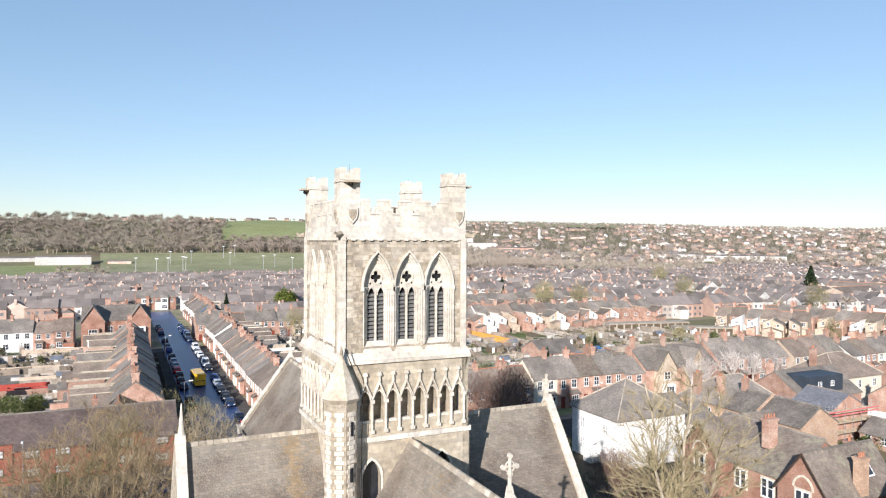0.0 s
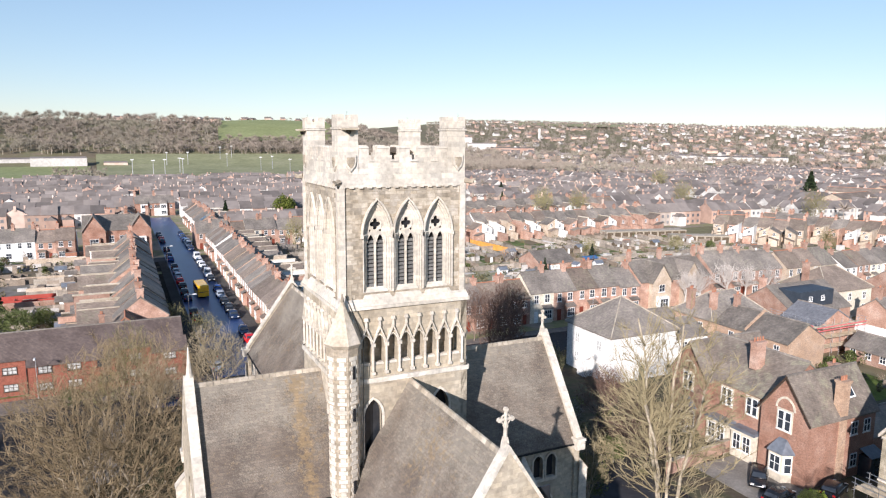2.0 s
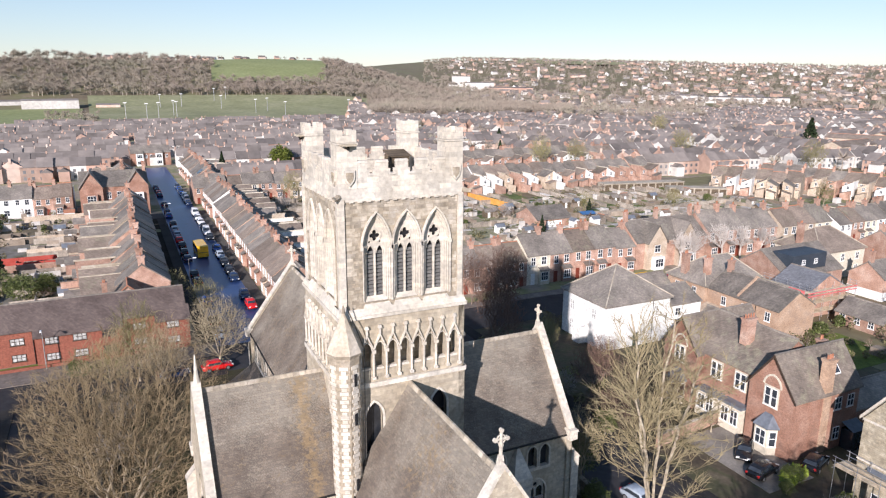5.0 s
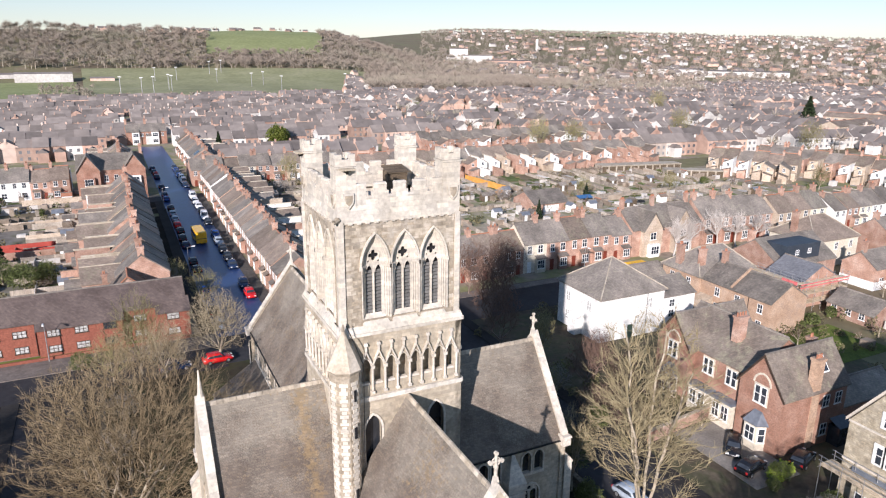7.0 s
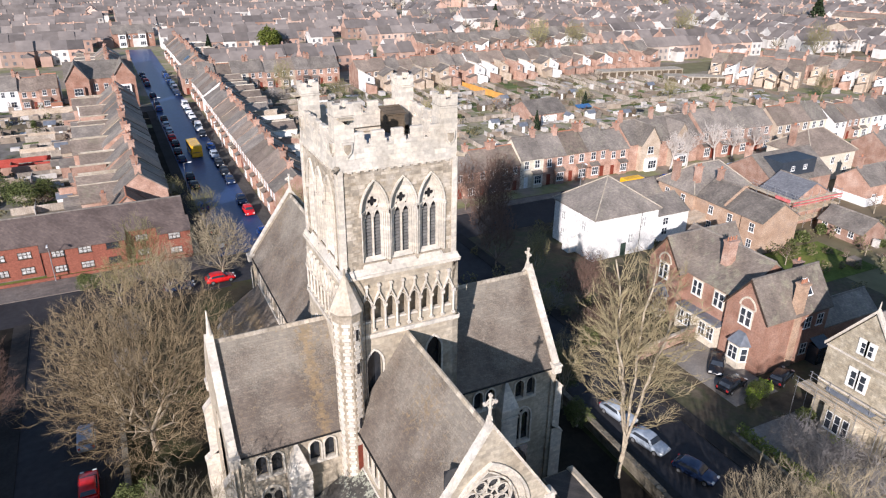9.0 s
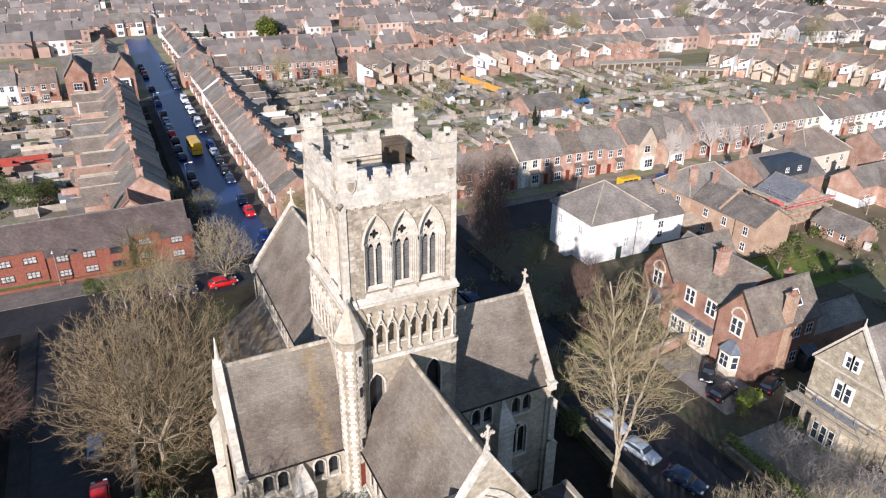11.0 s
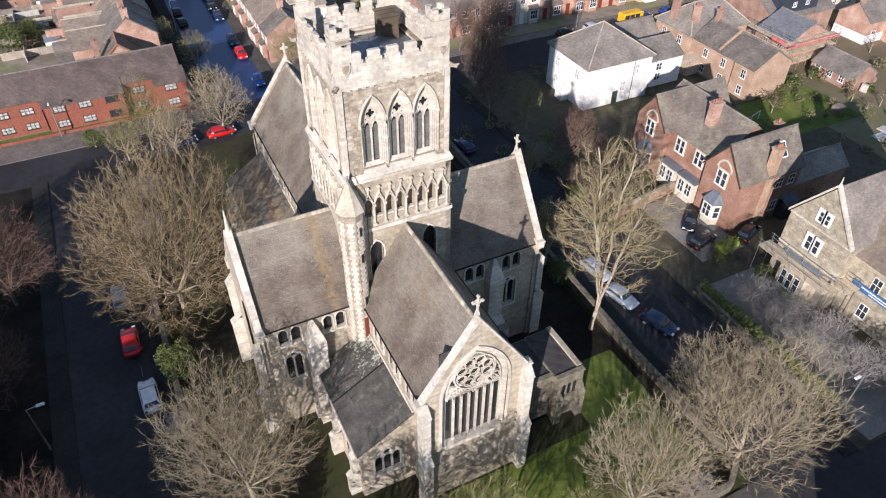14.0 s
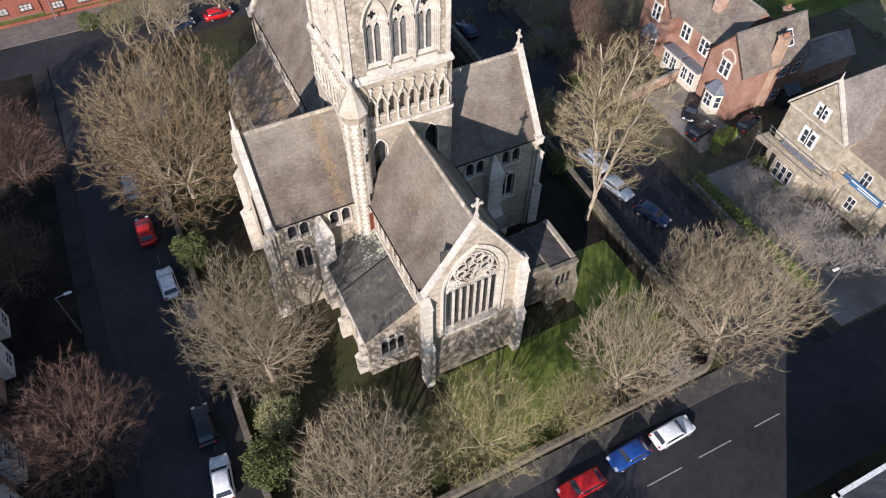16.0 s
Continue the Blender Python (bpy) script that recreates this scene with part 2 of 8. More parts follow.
def part(name, solid, material, parent=None, label="", smooth=False):
    """Links a Solid (or a finished mesh) as one mesh object, under a thing where one is given."""
    me = solid if isinstance(solid, bpy.types.Mesh) else solid.mesh(name)
    if not me.materials:
        me.materials.append(material)
    if smooth:
        me.polygons.foreach_set("use_smooth", [True] * len(me.polygons))
    ob = new(name, me)
    if parent:
        ob.parent = parent
    if label:
        tagged(ob, label)
    return ob


def thing(name, label, category, group="", kind="", at=None):
    ob = new(name)
    if at is not None:
        ob.matrix_basis = at
    return tagged(ob, label, category, group, kind)


def arch(cx, z0, zs, hw, rise, n=7):
    """A pointed arch as a counter-clockwise outline: sill z0, springing zs."""
    out = [(cx - hw, z0), (cx + hw, z0)]
    k = (hw * hw + rise * rise) / (2 * hw)
    top = math.asin(min(1, rise / k)) if k > hw / 2 else math.pi / 2
    for i in range(n):
        w = top * i / n
        out.append((cx + hw - k + k * math.cos(w), zs + k * math.sin(w)))
    out.append((cx, zs + rise))
    for i in range(n - 1, -1, -1):
        w = top * i / n
        out.append((cx - hw + k - k * math.cos(w), zs + k * math.sin(w)))
    return out


def ring_strip(s, poly, w, d0, d1, m=None, closed=False, skip=2):
    """A moulding of width w outside an arch outline: skip leaves out the sill."""
    pts = poly[1:] + ([poly[0]] if skip else [])
    n = len(pts)
    outer = []
    for i, (u, z) in enumerate(pts):
        a = pts[max(0, i - 1)]
        b = pts[min(n - 1, i + 1)]
        t = Vector((b[0] - a[0], b[1] - a[1])).normalized()
        outer.append((u + t.y * w, z - t.x * w))
    for i in range(n - 1):
        s.prism([pts[i], outer[i], outer[i + 1], pts[i + 1]], d0, d1, m)


def circle(cx, cz, r, n=14, start=0.0):
    return [(cx + r * math.cos(start + 2 * math.pi * i / n), cz + r * math.sin(start + 2 * math.pi * i / n)) for i in range(n)]


G = -1.8
TURN = [Matrix.Rotation(math.pi / 2 * k, 4, "Z") for k in range(4)]

# ---- church: tower ----
church = thing("church", "pale limestone Gothic church with a battlemented crossing tower", "church")
A = 4.5
# Solid dark core stands in for the unlit space behind the openings.
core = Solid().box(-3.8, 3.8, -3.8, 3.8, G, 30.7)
part("tower_core", core, DARK, church, "solid near-black core standing for the unlit tower interior")
WINX = (-2.22, 0.0, 2.22)
SLIM = Matrix.Diagonal((0.967, 0.967, 1.0, 1.0))
for k in range(4):
    R = TURN[k]
    s = Solid()
    # lower stage with two lancets
    holes = [arch(-2.35, 12.6, 16.0, 0.62, 1.15), arch(2.55, 12.6, 16.0, 0.62, 1.15)]
    s.panel([(-4.62, G), (4.62, G), (4.62, 18.35), (-4.62, 18.35)], holes, -4.62, -4.15, R)
    part("tower_wall", s, STONE, church)
    for h in holes:
        s = Solid()
        ring_strip(s, h, 0.16, -4.70, -4.5, R)
        part("hood_mould", s, ASHLAR, church)
    for cx in (-2.35, 2.55):
        part("lancet_glazing", Solid().box(cx - 0.62, cx + 0.62, -4.2, -4.14, 12.6, 17.2, R), GLASS, church, "dark leaded lancet glazing")
    # blind arcade stage
    cs = [3.72 - 0.93 * i for i in range(9)]
    holes = [arch(c, 19.45, 20.9, 0.33, 0.62, 5) for c in cs]
    s = Solid().panel([(-4.56, 18.35), (4.56, 18.35), (4.56, 23.35), (-4.56, 23.35)], holes, -4.56, -4.1, R)
    part("arcade_wall", s, STONE, church)
    # Darker rubble colour adds shade to the arcade recess.
    part("arcade_backing", Solid().box(-4.0, 4.0, -3.88, -3.82, 18.6, 22.0, R), RUBBLE, church)
    s = Solid()
    for c in cs:
        ring_strip(s, arch(c, 20.9, 20.9, 0.33, 0.62, 5), 0.07, -4.66, -4.5, R, skip=0)
        a, b = 0.46, 22.15
        for sg in (-1, 1):
            s.prism([(c + sg * a, 20.95), (c + sg * a, 21.12), (c, b), (c, b - 0.2)][::sg], -4.76, -4.5, R)
        s.box(c - 0.07, c + 0.07, -4.76, -4.6, 22.1, 22.55, R, 0.02)
        s.box(c - 0.13, c + 0.13, -4.8, -4.56, 22.5, 22.72, R, 0.04)
        s.prism([(c - 0.36, 19.2), (c + 0.36, 19.2), (c + 0.36, 19.45), (c + 0.3, 19.62), (c - 0.3, 19.62), (c - 0.36, 19.45)], -4.5, -4.2, R)
    for i in range(10):
        c = 4.185 - 0.93 * i
        s.tube((c, -4.66, 19.0), (c, -4.66, 20.8), 0.085, 0.085, 8, R)
        s.box(c - 0.13, c + 0.13, -4.8, -4.52, 20.75, 20.98, R)
        s.box(c - 0.12, c + 0.12, -4.78, -4.54, 18.85, 19.05, R)
    part("arcade", s, ASHLAR, church, "gabled blind arcade with slender shafts")
    # belfry stage, a little narrower than the arcade below
    B = R @ SLIM
    wins = [c + (0.27 if k == 0 else 0.0) for c in WINX]
    outer = [arch(c, 24.3, 28.0, 1.02, 2.3) for c in wins]
    s = Solid().panel([(-A, 23.35), (A, 23.35), (A, 31.3), (-A, 31.3)], outer, -A, -4.18, B)
    part("belfry_wall", s, RUBBLE, church)
    for c, o in zip(wins, outer):
        win = new("belfry_window")
        win.parent = church
        s = Solid()
        ring = o
        for n_, (hw, rise, d0) in enumerate(((0.9, 2.12, -4.46), (0.78, 1.94, -4.34), (0.66, 1.76, -4.22))):
            step_ = arch(c, 24.3 + 0.1 * n_, 28.0, hw, rise)
            s.panel(ring, [step_], d0, -4.0, B)
            ring = step_
            for sg in (-1, 1):
                s.tube((c + sg * (hw + 0.06), d0 - 0.03, 24.4), (c + sg * (hw + 0.06), d0 - 0.03, 28.0), 0.05, 0.05, 6, B)
                s.box(c + sg * (hw + 0.06) - 0.08, c + sg * (hw + 0.06) + 0.08, d0 - 0.11, d0 + 0.05, 27.92, 28.1, B)
        s.add([(c - 1.02, -4.66, 23.95), (c + 1.02, -4.66, 23.95), (c + 0.66, -4.2, 24.62), (c - 0.66, -4.2, 24.62), (c - 1.02, -4.2, 23.95), (c + 1.02, -4.2, 23.95)], [(0, 1, 2, 3), (0, 3, 4), (1, 5, 2)], B)
        part("moulded_jamb", s, ASHLAR, win)
        s = Solid()
        foil = [(c + (0.21 + 0.17 * abs(math.cos(2 * w))) * math.cos(w), 28.72 + (0.21 + 0.17 * abs(math.cos(2 * w))) * math.sin(w)) for w in [math.pi * q / 16 for q in range(32)]]
        lights = [arch(c + sg * 0.33, 24.55, 27.55, 0.255, 0.55, 5) for sg in (-1, 1)]
        eyes = [circle(c + sg * 0.37, 28.3, 0.085, 8) for sg in (-1, 1)]
        s.panel(arch(c, 24.45, 28.0, 0.66, 1.76), lights + [foil] + eyes, -4.16, -4.02, B)
        s.panel(circle(c, 28.72, 0.46, 20), [circle(c, 28.72, 0.39, 20)], -4.21, -4.1, B)
        for sg in (-1, 1):
            ring_strip(s, arch(c + sg * 0.33, 27.5, 27.55, 0.23, 0.5, 5), 0.06, -4.21, -4.1, B, skip=0)
        s.tube((c, -4.18, 24.5), (c, -4.18, 27.9), 0.055, 0.055, 6, B)
        part("tracery", s, ASHLAR, win, "two-light tracery under a pierced quatrefoil")
        s = Solid()
        ring_strip(s, o, 0.12, -4.64, -4.44, B, skip=0)
        for sg in (-1, 1):
            s.box(c + sg * 1.08 - 0.1, c + sg * 1.08 + 0.1, -4.68, -4.44, 27.85, 28.1, B)
        part("hood_mould", s, ASHLAR, win)
        for i in range(12):
            z = 24.6 + i * 0.26
            s = Solid().add([(c - 0.6, -4.06, z), (c + 0.6, -4.06, z), (c + 0.6, -3.86, z + 0.2), (c - 0.6, -3.86, z + 0.2),
                             (c - 0.6, -4.06, z + 0.05), (c + 0.6, -4.06, z + 0.05), (c + 0.6, -3.86, z + 0.25), (c - 0.6, -3.86, z + 0.25)],
                            [(0, 1, 5, 4), (4, 5, 6, 7), (3, 2, 1, 0), (1, 2, 6, 5), (0, 4, 7, 3)], B)
            part("louvre", s, LOUVRE, win)
    # strings, cornice, parapet
    s = Solid()
    s.prism([(-4.68, 18.3), (4.68, 18.3), (4.68, 18.62), (-4.68, 18.62)], -4.74, -4.4, R)
    s.prism([(-4.66, 23.28), (4.66, 23.28), (4.66, 23.5), (-4.66, 23.5)], -4.74, -4.3, R)
    s.add([(-4.66, -4.66, 23.5), (4.66, -4.66, 23.5), (4.5, -4.5, 23.95), (-4.5, -4.5, 23.95)], [(0, 1, 2, 3)], R)
    part("string_course", s, ASHLAR, church)
    s = Solid()
    s.prism([(-4.6, 31.12), (4.6, 31.12), (4.6, 31.26), (-4.6, 31.26)], -4.6, -4.1, B)
    s.add([(-4.6, -4.6, 31.26), (4.6, -4.6, 31.26), (4.52, -4.52, 31.9), (-4.52, -4.52, 31.9)], [(0, 1, 2, 3)], B)
    for q in range(15):
        u = -4.3 + q * 8.6 / 14
        s.box(u - 0.14, u + 0.14, -4.68, -4.5, 31.06, 31.14, B)
    part("cornice", s, ASHLAR, church, "shallow sloping cornice over a broken label course")
    s = Solid()
    s.box(-A, A, -A, -4.12, 31.75, 32.75, B)
    part("parapet", s, ASHLAR, church)
    for u, hw in ((-2.83, 0.36), (-1.45, 0.44), (0.0, 0.42), (1.45, 0.44), (2.83, 0.36)):
        s = Solid()
        s.box(u - hw, u + hw, -A, -4.16, 32.75, 33.56, B)
        for sg in (-1, 1):
            s.box(*sorted((u + sg * hw, u + sg * (hw + 0.15))), -A + 0.02, -4.18, 32.75, 33.14, B)
        s.box(u - hw - 0.03, u + hw + 0.03, -A - 0.04, -4.12, 33.56, 33.70, B, 0.06)
        part("merlon", s, ASHLAR, church)
    for u in (-2.19, -0.715, 0.715, 2.19):
        part("coping", Solid().box(u - 0.29, u + 0.29, -A - 0.05, -4.06, 32.73, 32.86, B, 0.03), ASHLAR, church)
    # corner turret
    s = Solid()
    x0, x1, y0, y1 = -A, -A + 1.31, -A, -A + 1.31
    s.box(x0 - 0.03, x1, y0 - 0.03, y1, 31.8, 34.72, B)
    s.box(x0 - 0.1, x1 + 0.07, y0 - 0.1, y1 + 0.07, 34.72, 34.84, B)
    s.box(x0 - 0.03, x1, y0 - 0.03, y0 + 0.2, 34.86, 35.3, B)
    s.box(x0 - 0.03, x1, y1 - 0.23, y1, 34.86, 35.3, B)
    s.box(x0 - 0.03, x0 + 0.2, y0 + 0.2, y1 - 0.23, 34.86, 35.3, B)
    s.box(x1 - 0.23, x1, y0 + 0.2, y1 - 0.23, 34.86, 35.3, B)
    for a, b in ((0.0, 0.42), (0.92, 1.34)):
        for c, d in ((0.0, 0.23), (1.11, 1.34)):
            s.box(x0 - 0.03 + a, x0 - 0.03 + b, y0 - 0.03 + c, y0 - 0.03 + d, 35.3, 35.62, B)
            s.box(x0 - 0.03 + c, x0 - 0.03 + d, y0 - 0.03 + (0.23 if a == 0 else 0.92), y0 - 0.03 + (0.42 if a == 0 else 1.11), 35.3, 35.62, B)
    part("corner_turret", s, ASHLAR, church, "square corner turret with a battlemented head")
    s = Solid()
    s.tube((x0 + 0.65, y0 + 0.2, 35.2), (x0 + 0.64, y0 + 0.2, 35.85), 0.01, 0.006, 5, B)
    part("lightning_rod", s, IRON, church)
    for u in (x0 + 0.65,):
        s = Solid().box(u - 0.5, u + 0.5, y0 - 0.6, y0 - 0.1, 34.68, 34.8, B)
        s.tube((u, y0 - 0.1, 34.62), (u, y0 - 0.3, 34.55), 0.14, 0.1, 7, B)
        part("gargoyle_spout", s, STONE, church)
        # Solid dark tube paints the shaded hole of the spout.
        part("spout_mouth", Solid().tube((u, y0 - 0.05, 34.6), (u, y0 - 0.34, 34.5), 0.13, 0.11, 8, B), IRON, church)
    s = Solid().tube((-4.55, -4.55, 31.45), (-5.0, -5.0, 31.35), 0.22, 0.1, 7, B)
    s.tube((-4.9, -4.9, 31.45), (-5.1, -5.1, 31.6), 0.12, 0.05, 6, B)
    part("gargoyle", s, RUBBLE, church, "weathered stone gargoyle")
    shield = [(0.0, -0.55), (0.3, -0.2), (0.38, 0.15), (0.38, 0.5), (-0.38, 0.5), (-0.38, 0.15), (-0.3, -0.2)]
    for c in (-3.75, 3.95):
        s = Solid().prism([(c + u, 32.65 + z) for u, z in shield], -4.66, -4.45, B)
        sh_ = part("shield", s, ASHLAR, church)
        part("charge", Solid().prism([(c + u * 0.66, 32.67 + z * 0.66) for u, z in shield], -4.70, -4.6, B), RUBBLE, sh_)
    # clasping pilasters at the corners
    for c in (-4.36, 4.36):
        part("corner_pilaster", Solid().box(c - 0.19, c + 0.19, -4.64, -4.4, 23.5, 31.3, B), ASHLAR, church)

# tower roof
s = Solid()
s.add([(-4.15, -4.15, 31.0), (4.15, -4.15, 31.0), (4.15, 4.15, 31.0), (-4.15, 4.15, 31.0), (0, 0, 32.3)], [(0, 1, 4), (1, 2, 4), (2, 3, 4), (3, 0, 4)])
roof_ = part("tower_roof", s, LEAD, church, "lead-covered low tower roof")
for i in range(-3, 4):
    for sg in (-1, 1):
        part("lead_roll", Solid().tube((i * 1.1, sg * 4.0, 31.06), (i * 0.36, sg * 1.3, 31.9), 0.04, 0.04, 5), LEAD, roof_)
s = Solid().box(1.4, 2.9, 1.4, 2.6, 31.2, 33.25)
part("roof_hut", s, TIMBER, church, "small boarded hut on the tower roof")
part("hut_roof", Solid().add([(1.3, 1.25, 33.15), (3.0, 1.25, 33.15), (3.0, 2.7, 33.5), (1.3, 2.7, 33.5), (1.3, 1.25, 33.22), (3.0, 1.25, 33.22), (3.0, 2.7, 33.57), (1.3, 2.7, 33.57)],
     [(4, 5, 6, 7), (0, 1, 5, 4), (1, 2, 6, 5), (2, 3, 7, 6), (3, 0, 4, 7)]), TIMBER, church)

# octagonal stair turret
tx, ty = -4.45, -4.95
s = Solid()
s.tube((tx, ty, G), (tx, ty, 17.6), 1.0, 1.0, 8)
s.tube((tx, ty, 17.5), (tx, ty, 17.9), 1.12, 1.02, 8)
s.tube((tx, ty, 17.6), (tx, ty, 21.3), 1.06, 1.06, 8)
part("stair_turret", s, RUBBLE, church, "octagonal stair turret with striped quoins")
s = Solid()
s.tube((tx, ty, 21.2), (tx, ty, 21.45), 1.1, 1.26, 8)
s.tube((tx, ty, 21.45), (tx, ty, 24.0), 1.24, 0.08, 8)
s.tube((tx, ty, 24.0), (tx, ty, 24.5), 0.12, 0.05, 6)
part("turret_cap", s, BLOCK, church, "stone spirelet cap")
s = Solid()
for i in range(8):
    w = 2 * math.pi * (i + 0.5) / 8
    rot = Matrix.Translation((tx, ty, 0)) @ Matrix.Rotation(w + math.pi / 2, 4, "Z")
    for j in range(64):
        z = 3.0 + j * 0.29
        if z > 20.6:
            break
        ww = 0.17 if (j % 2) else 0.29
        s.box(-ww, ww, -0.965 if z < 17.2 else -1.02, -0.86, z, z + 0.26, rot)
tagged(part("quoin", s, ASHLAR, church), kind="stuff")
# Solid dark boxes stand in for the shaded slits.
s = Solid()
for z in (16.4, 11.5, 19.2):
    s.box(tx - 0.09, tx + 0.09, ty - 1.08, ty - 0.8, z, z + 0.85, Matrix.Translation((tx, ty, 0)) @ Matrix.Rotation(radians(22.5), 4, "Z") @ Matrix.Translation((-tx, -ty, 0)))
part("slit_window", s, DARK, church)
s = Solid().chain([(tx + 0.2, ty - 0.1, 24.4), (tx + 0.7, ty - 0.4, 23.0), (tx + 1.28, ty - 0.3, 21.4), (tx + 1.2, ty - 0.2, 12.0)], 0.035, 5)
part("lightning_conductor", s, IRON, church)


# ---- church: arms ----
def roof_arm(L0, L1, hw, eave, ridge, R, back_cap=True):
    """A gabled roof along -y from y=-L0 to y=-L1, turned by R. Two slopes with thickness."""
    for sg in (-1, 1):
        s = Solid()
        o = hw + 0.28
        ez = eave - 0.28 * (ridge - eave) / hw
        t = 0.22
        p = [(0, ridge), (sg * o, ez), (sg * o, ez - t), (0, ridge - t * 1.6)]
        s.prism(p if sg < 0 else p[::-1], -L1, -L0, R)
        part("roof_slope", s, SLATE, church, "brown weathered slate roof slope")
    s = Solid()
    n = int((L1 - L0) / 0.45)
    for i in range(n):
        y = -L0 - (i + 0.5) * (L1 - L0) / n
        s.prism([(-0.17, ridge - 0.16), (0.17, ridge - 0.16), (0.06, ridge + 0.1), (-0.06, ridge + 0.1)], y - 0.215, y + 0.215, R)
    part("ridge_tiles", s, BLOCK, church)
    for sg in (-1, 1):
        part("gutter", Solid().tube((sg * (hw + 0.33), -L1, eave - 0.5), (sg * (hw + 0.33), -L0, eave - 0.5), 0.08, 0.08, 6, R), IRON, church)


def cross(s, base, h, R=None):
    x, y, z = base
    s.box(x - 0.2, x + 0.2, y - 0.2, y + 0.2, z - 0.5, z + 0.25, R, 0.09)
    s.tube((x, y, z), (x, y, z + h), 0.11, 0.09, 8, R)
    a = z + h * 0.68
    s.tube((x - h * 0.2, y, a), (x + h * 0.2, y, a), 0.08, 0.08, 8, R)
    for dx, dz in ((-0.21, 0), (0.21, 0), (0, 0.3), (0, -0.2)):
        s.tube((x + dx * h, y - 0.08, a + dz * h), (x + dx * h, y + 0.08, a + dz * h), 0.13, 0.13, 8, R)
    ringp = [(x + 0.15 * h * math.cos(w * math.pi / 6), y, a + 0.15 * h * math.sin(w * math.pi / 6)) for w in range(13)]
    s.chain(ringp, 0.045, 5, R)


def gable(y, hw, eave, ridge, R, holes, cross_h, base=G, cx=0.0, label=""):
    """A gable wall at -y with raised copings, kneelers and a cross."""
    slope = (ridge - eave) / hw
    s = Solid().panel([(cx - hw - 0.25, base), (cx + hw + 0.25, base), (cx + hw + 0.25, eave + 0.25), (cx, ridge + 0.45), (cx - hw - 0.25, eave + 0.25)], holes, -y - 0.3, -y + 0.14, R)
    part("gable_wall", s, STONE, church, label)
    for sg in (-1, 1):
        s = Solid()
        o = hw + 0.42
        p = [(cx, ridge + 0.72), (cx + sg * o, ridge + 0.72 - slope * o), (cx + sg * o, ridge + 0.4 - slope * o), (cx, ridge + 0.4)]
        s.prism(p if sg < 0 else p[::-1], -y - 0.38, -y + 0.24, R)
        part("coping", s, ASHLAR, church)
        s = Solid()
        e = ridge + 0.5 - slope * o
        s.box(cx + sg * o - 0.36, cx + sg * o + 0.36, -y - 0.44, -y + 0.3, e - 0.75, e + 0.1, R)
        s.box(cx + sg * o - 0.44, cx + sg * o + 0.44, -y - 0.5, -y + 0.36, e - 0.05, e + 0.12, R, 0.05)
        part("kneeler", s, ASHLAR, church)
    if cross_h:
        s = Solid()
        cross(s, (cx, -y + 0.1, ridge + 0.75), cross_h, R)
        part("gable_cross", s, ASHLAR, church, "carved stone gable cross")


def buttress(x0, x1, y, proud, top, R, base=G):
    """A stepped buttress on a wall at -y."""
    s = Solid()
    mid = base + (top - base) * 0.55
    for z0, z1, d in ((base, mid, proud), (mid, top, proud * 0.62)):
        prof = [(0, z0), (-d, z0), (-d, z1 - 0.5), (0, z1 + 0.35)]
        vs = [(x0, -y + a, b) for a, b in prof] + [(x1, -y + a, b) for a, b in prof]
        s.add(vs, [(0, 1, 2, 3), (7, 6, 5, 4), (1, 0, 4, 5), (2, 1, 5, 6), (3, 2, 6, 7)], R)
        s.add([(x0 - 0.05, -y - d - 0.06, z1 - 0.55), (x1 + 0.05, -y - d - 0.06, z1 - 0.55), (x1 + 0.05, -y, z1 + 0.42), (x0 - 0.05, -y, z1 + 0.42),
               (x0 - 0.05, -y - d - 0.06, z1 - 0.7), (x1 + 0.05, -y - d - 0.06, z1 - 0.7)], [(0, 1, 2, 3), (4, 5, 1, 0)], R)
    part("buttress", s, ASHLAR, church)


def paired_window(cx, z0, zs, hw, R, y, mullions=1, depth=0.35):
    """Glazing, mullions and hood of an arched window in a wall at -y."""
    win = new("window")
    win.parent = church
    o = arch(cx, z0, zs, hw, hw * 1.25)
    part("glazing", Solid().box(cx - hw, cx + hw, -y + depth, -y + depth + 0.05, z0, zs + hw * 1.3, R), GLASS, win)
    s = Solid()
    ring_strip(s, o, 0.13, -y - 0.1, -y + 0.1, R)
    part("hood_mould", s, ASHLAR, win)
    part("sill", Solid().box(cx - hw - 0.15, cx + hw + 0.15, -y - 0.12, -y + 0.2, z0 - 0.2, z0 + 0.04, R), ASHLAR, win)
    if mullions:
        s = Solid()
        step = 2 * hw / (mullions + 1)
        lights = [arch(cx - hw + step * (i + 0.5), z0 + 0.05, zs - 0.15, step * 0.4, step * 0.5, 4) for i in range(mullions + 1)]
        rr = hw * 0.3
        s.panel(o, lights + [circle(cx, zs + hw * 0.52, rr * 0.9, 10)], -y + depth - 0.16, -y + depth - 0.02, R)
        part("tracery", s, ASHLAR, win)
    return o


EAVE, RIDGE, HW = 11.6, 18.2, 4.75
WEST = Matrix.Rotation(-math.pi / 2, 4, "Z")     # its -y runs along world -x
EAST = Matrix.Rotation(math.pi / 2, 4, "Z")
NORTH = Matrix.Rotation(math.pi, 4, "Z")
CHX = Matrix.Translation((0.3, 0, 0))

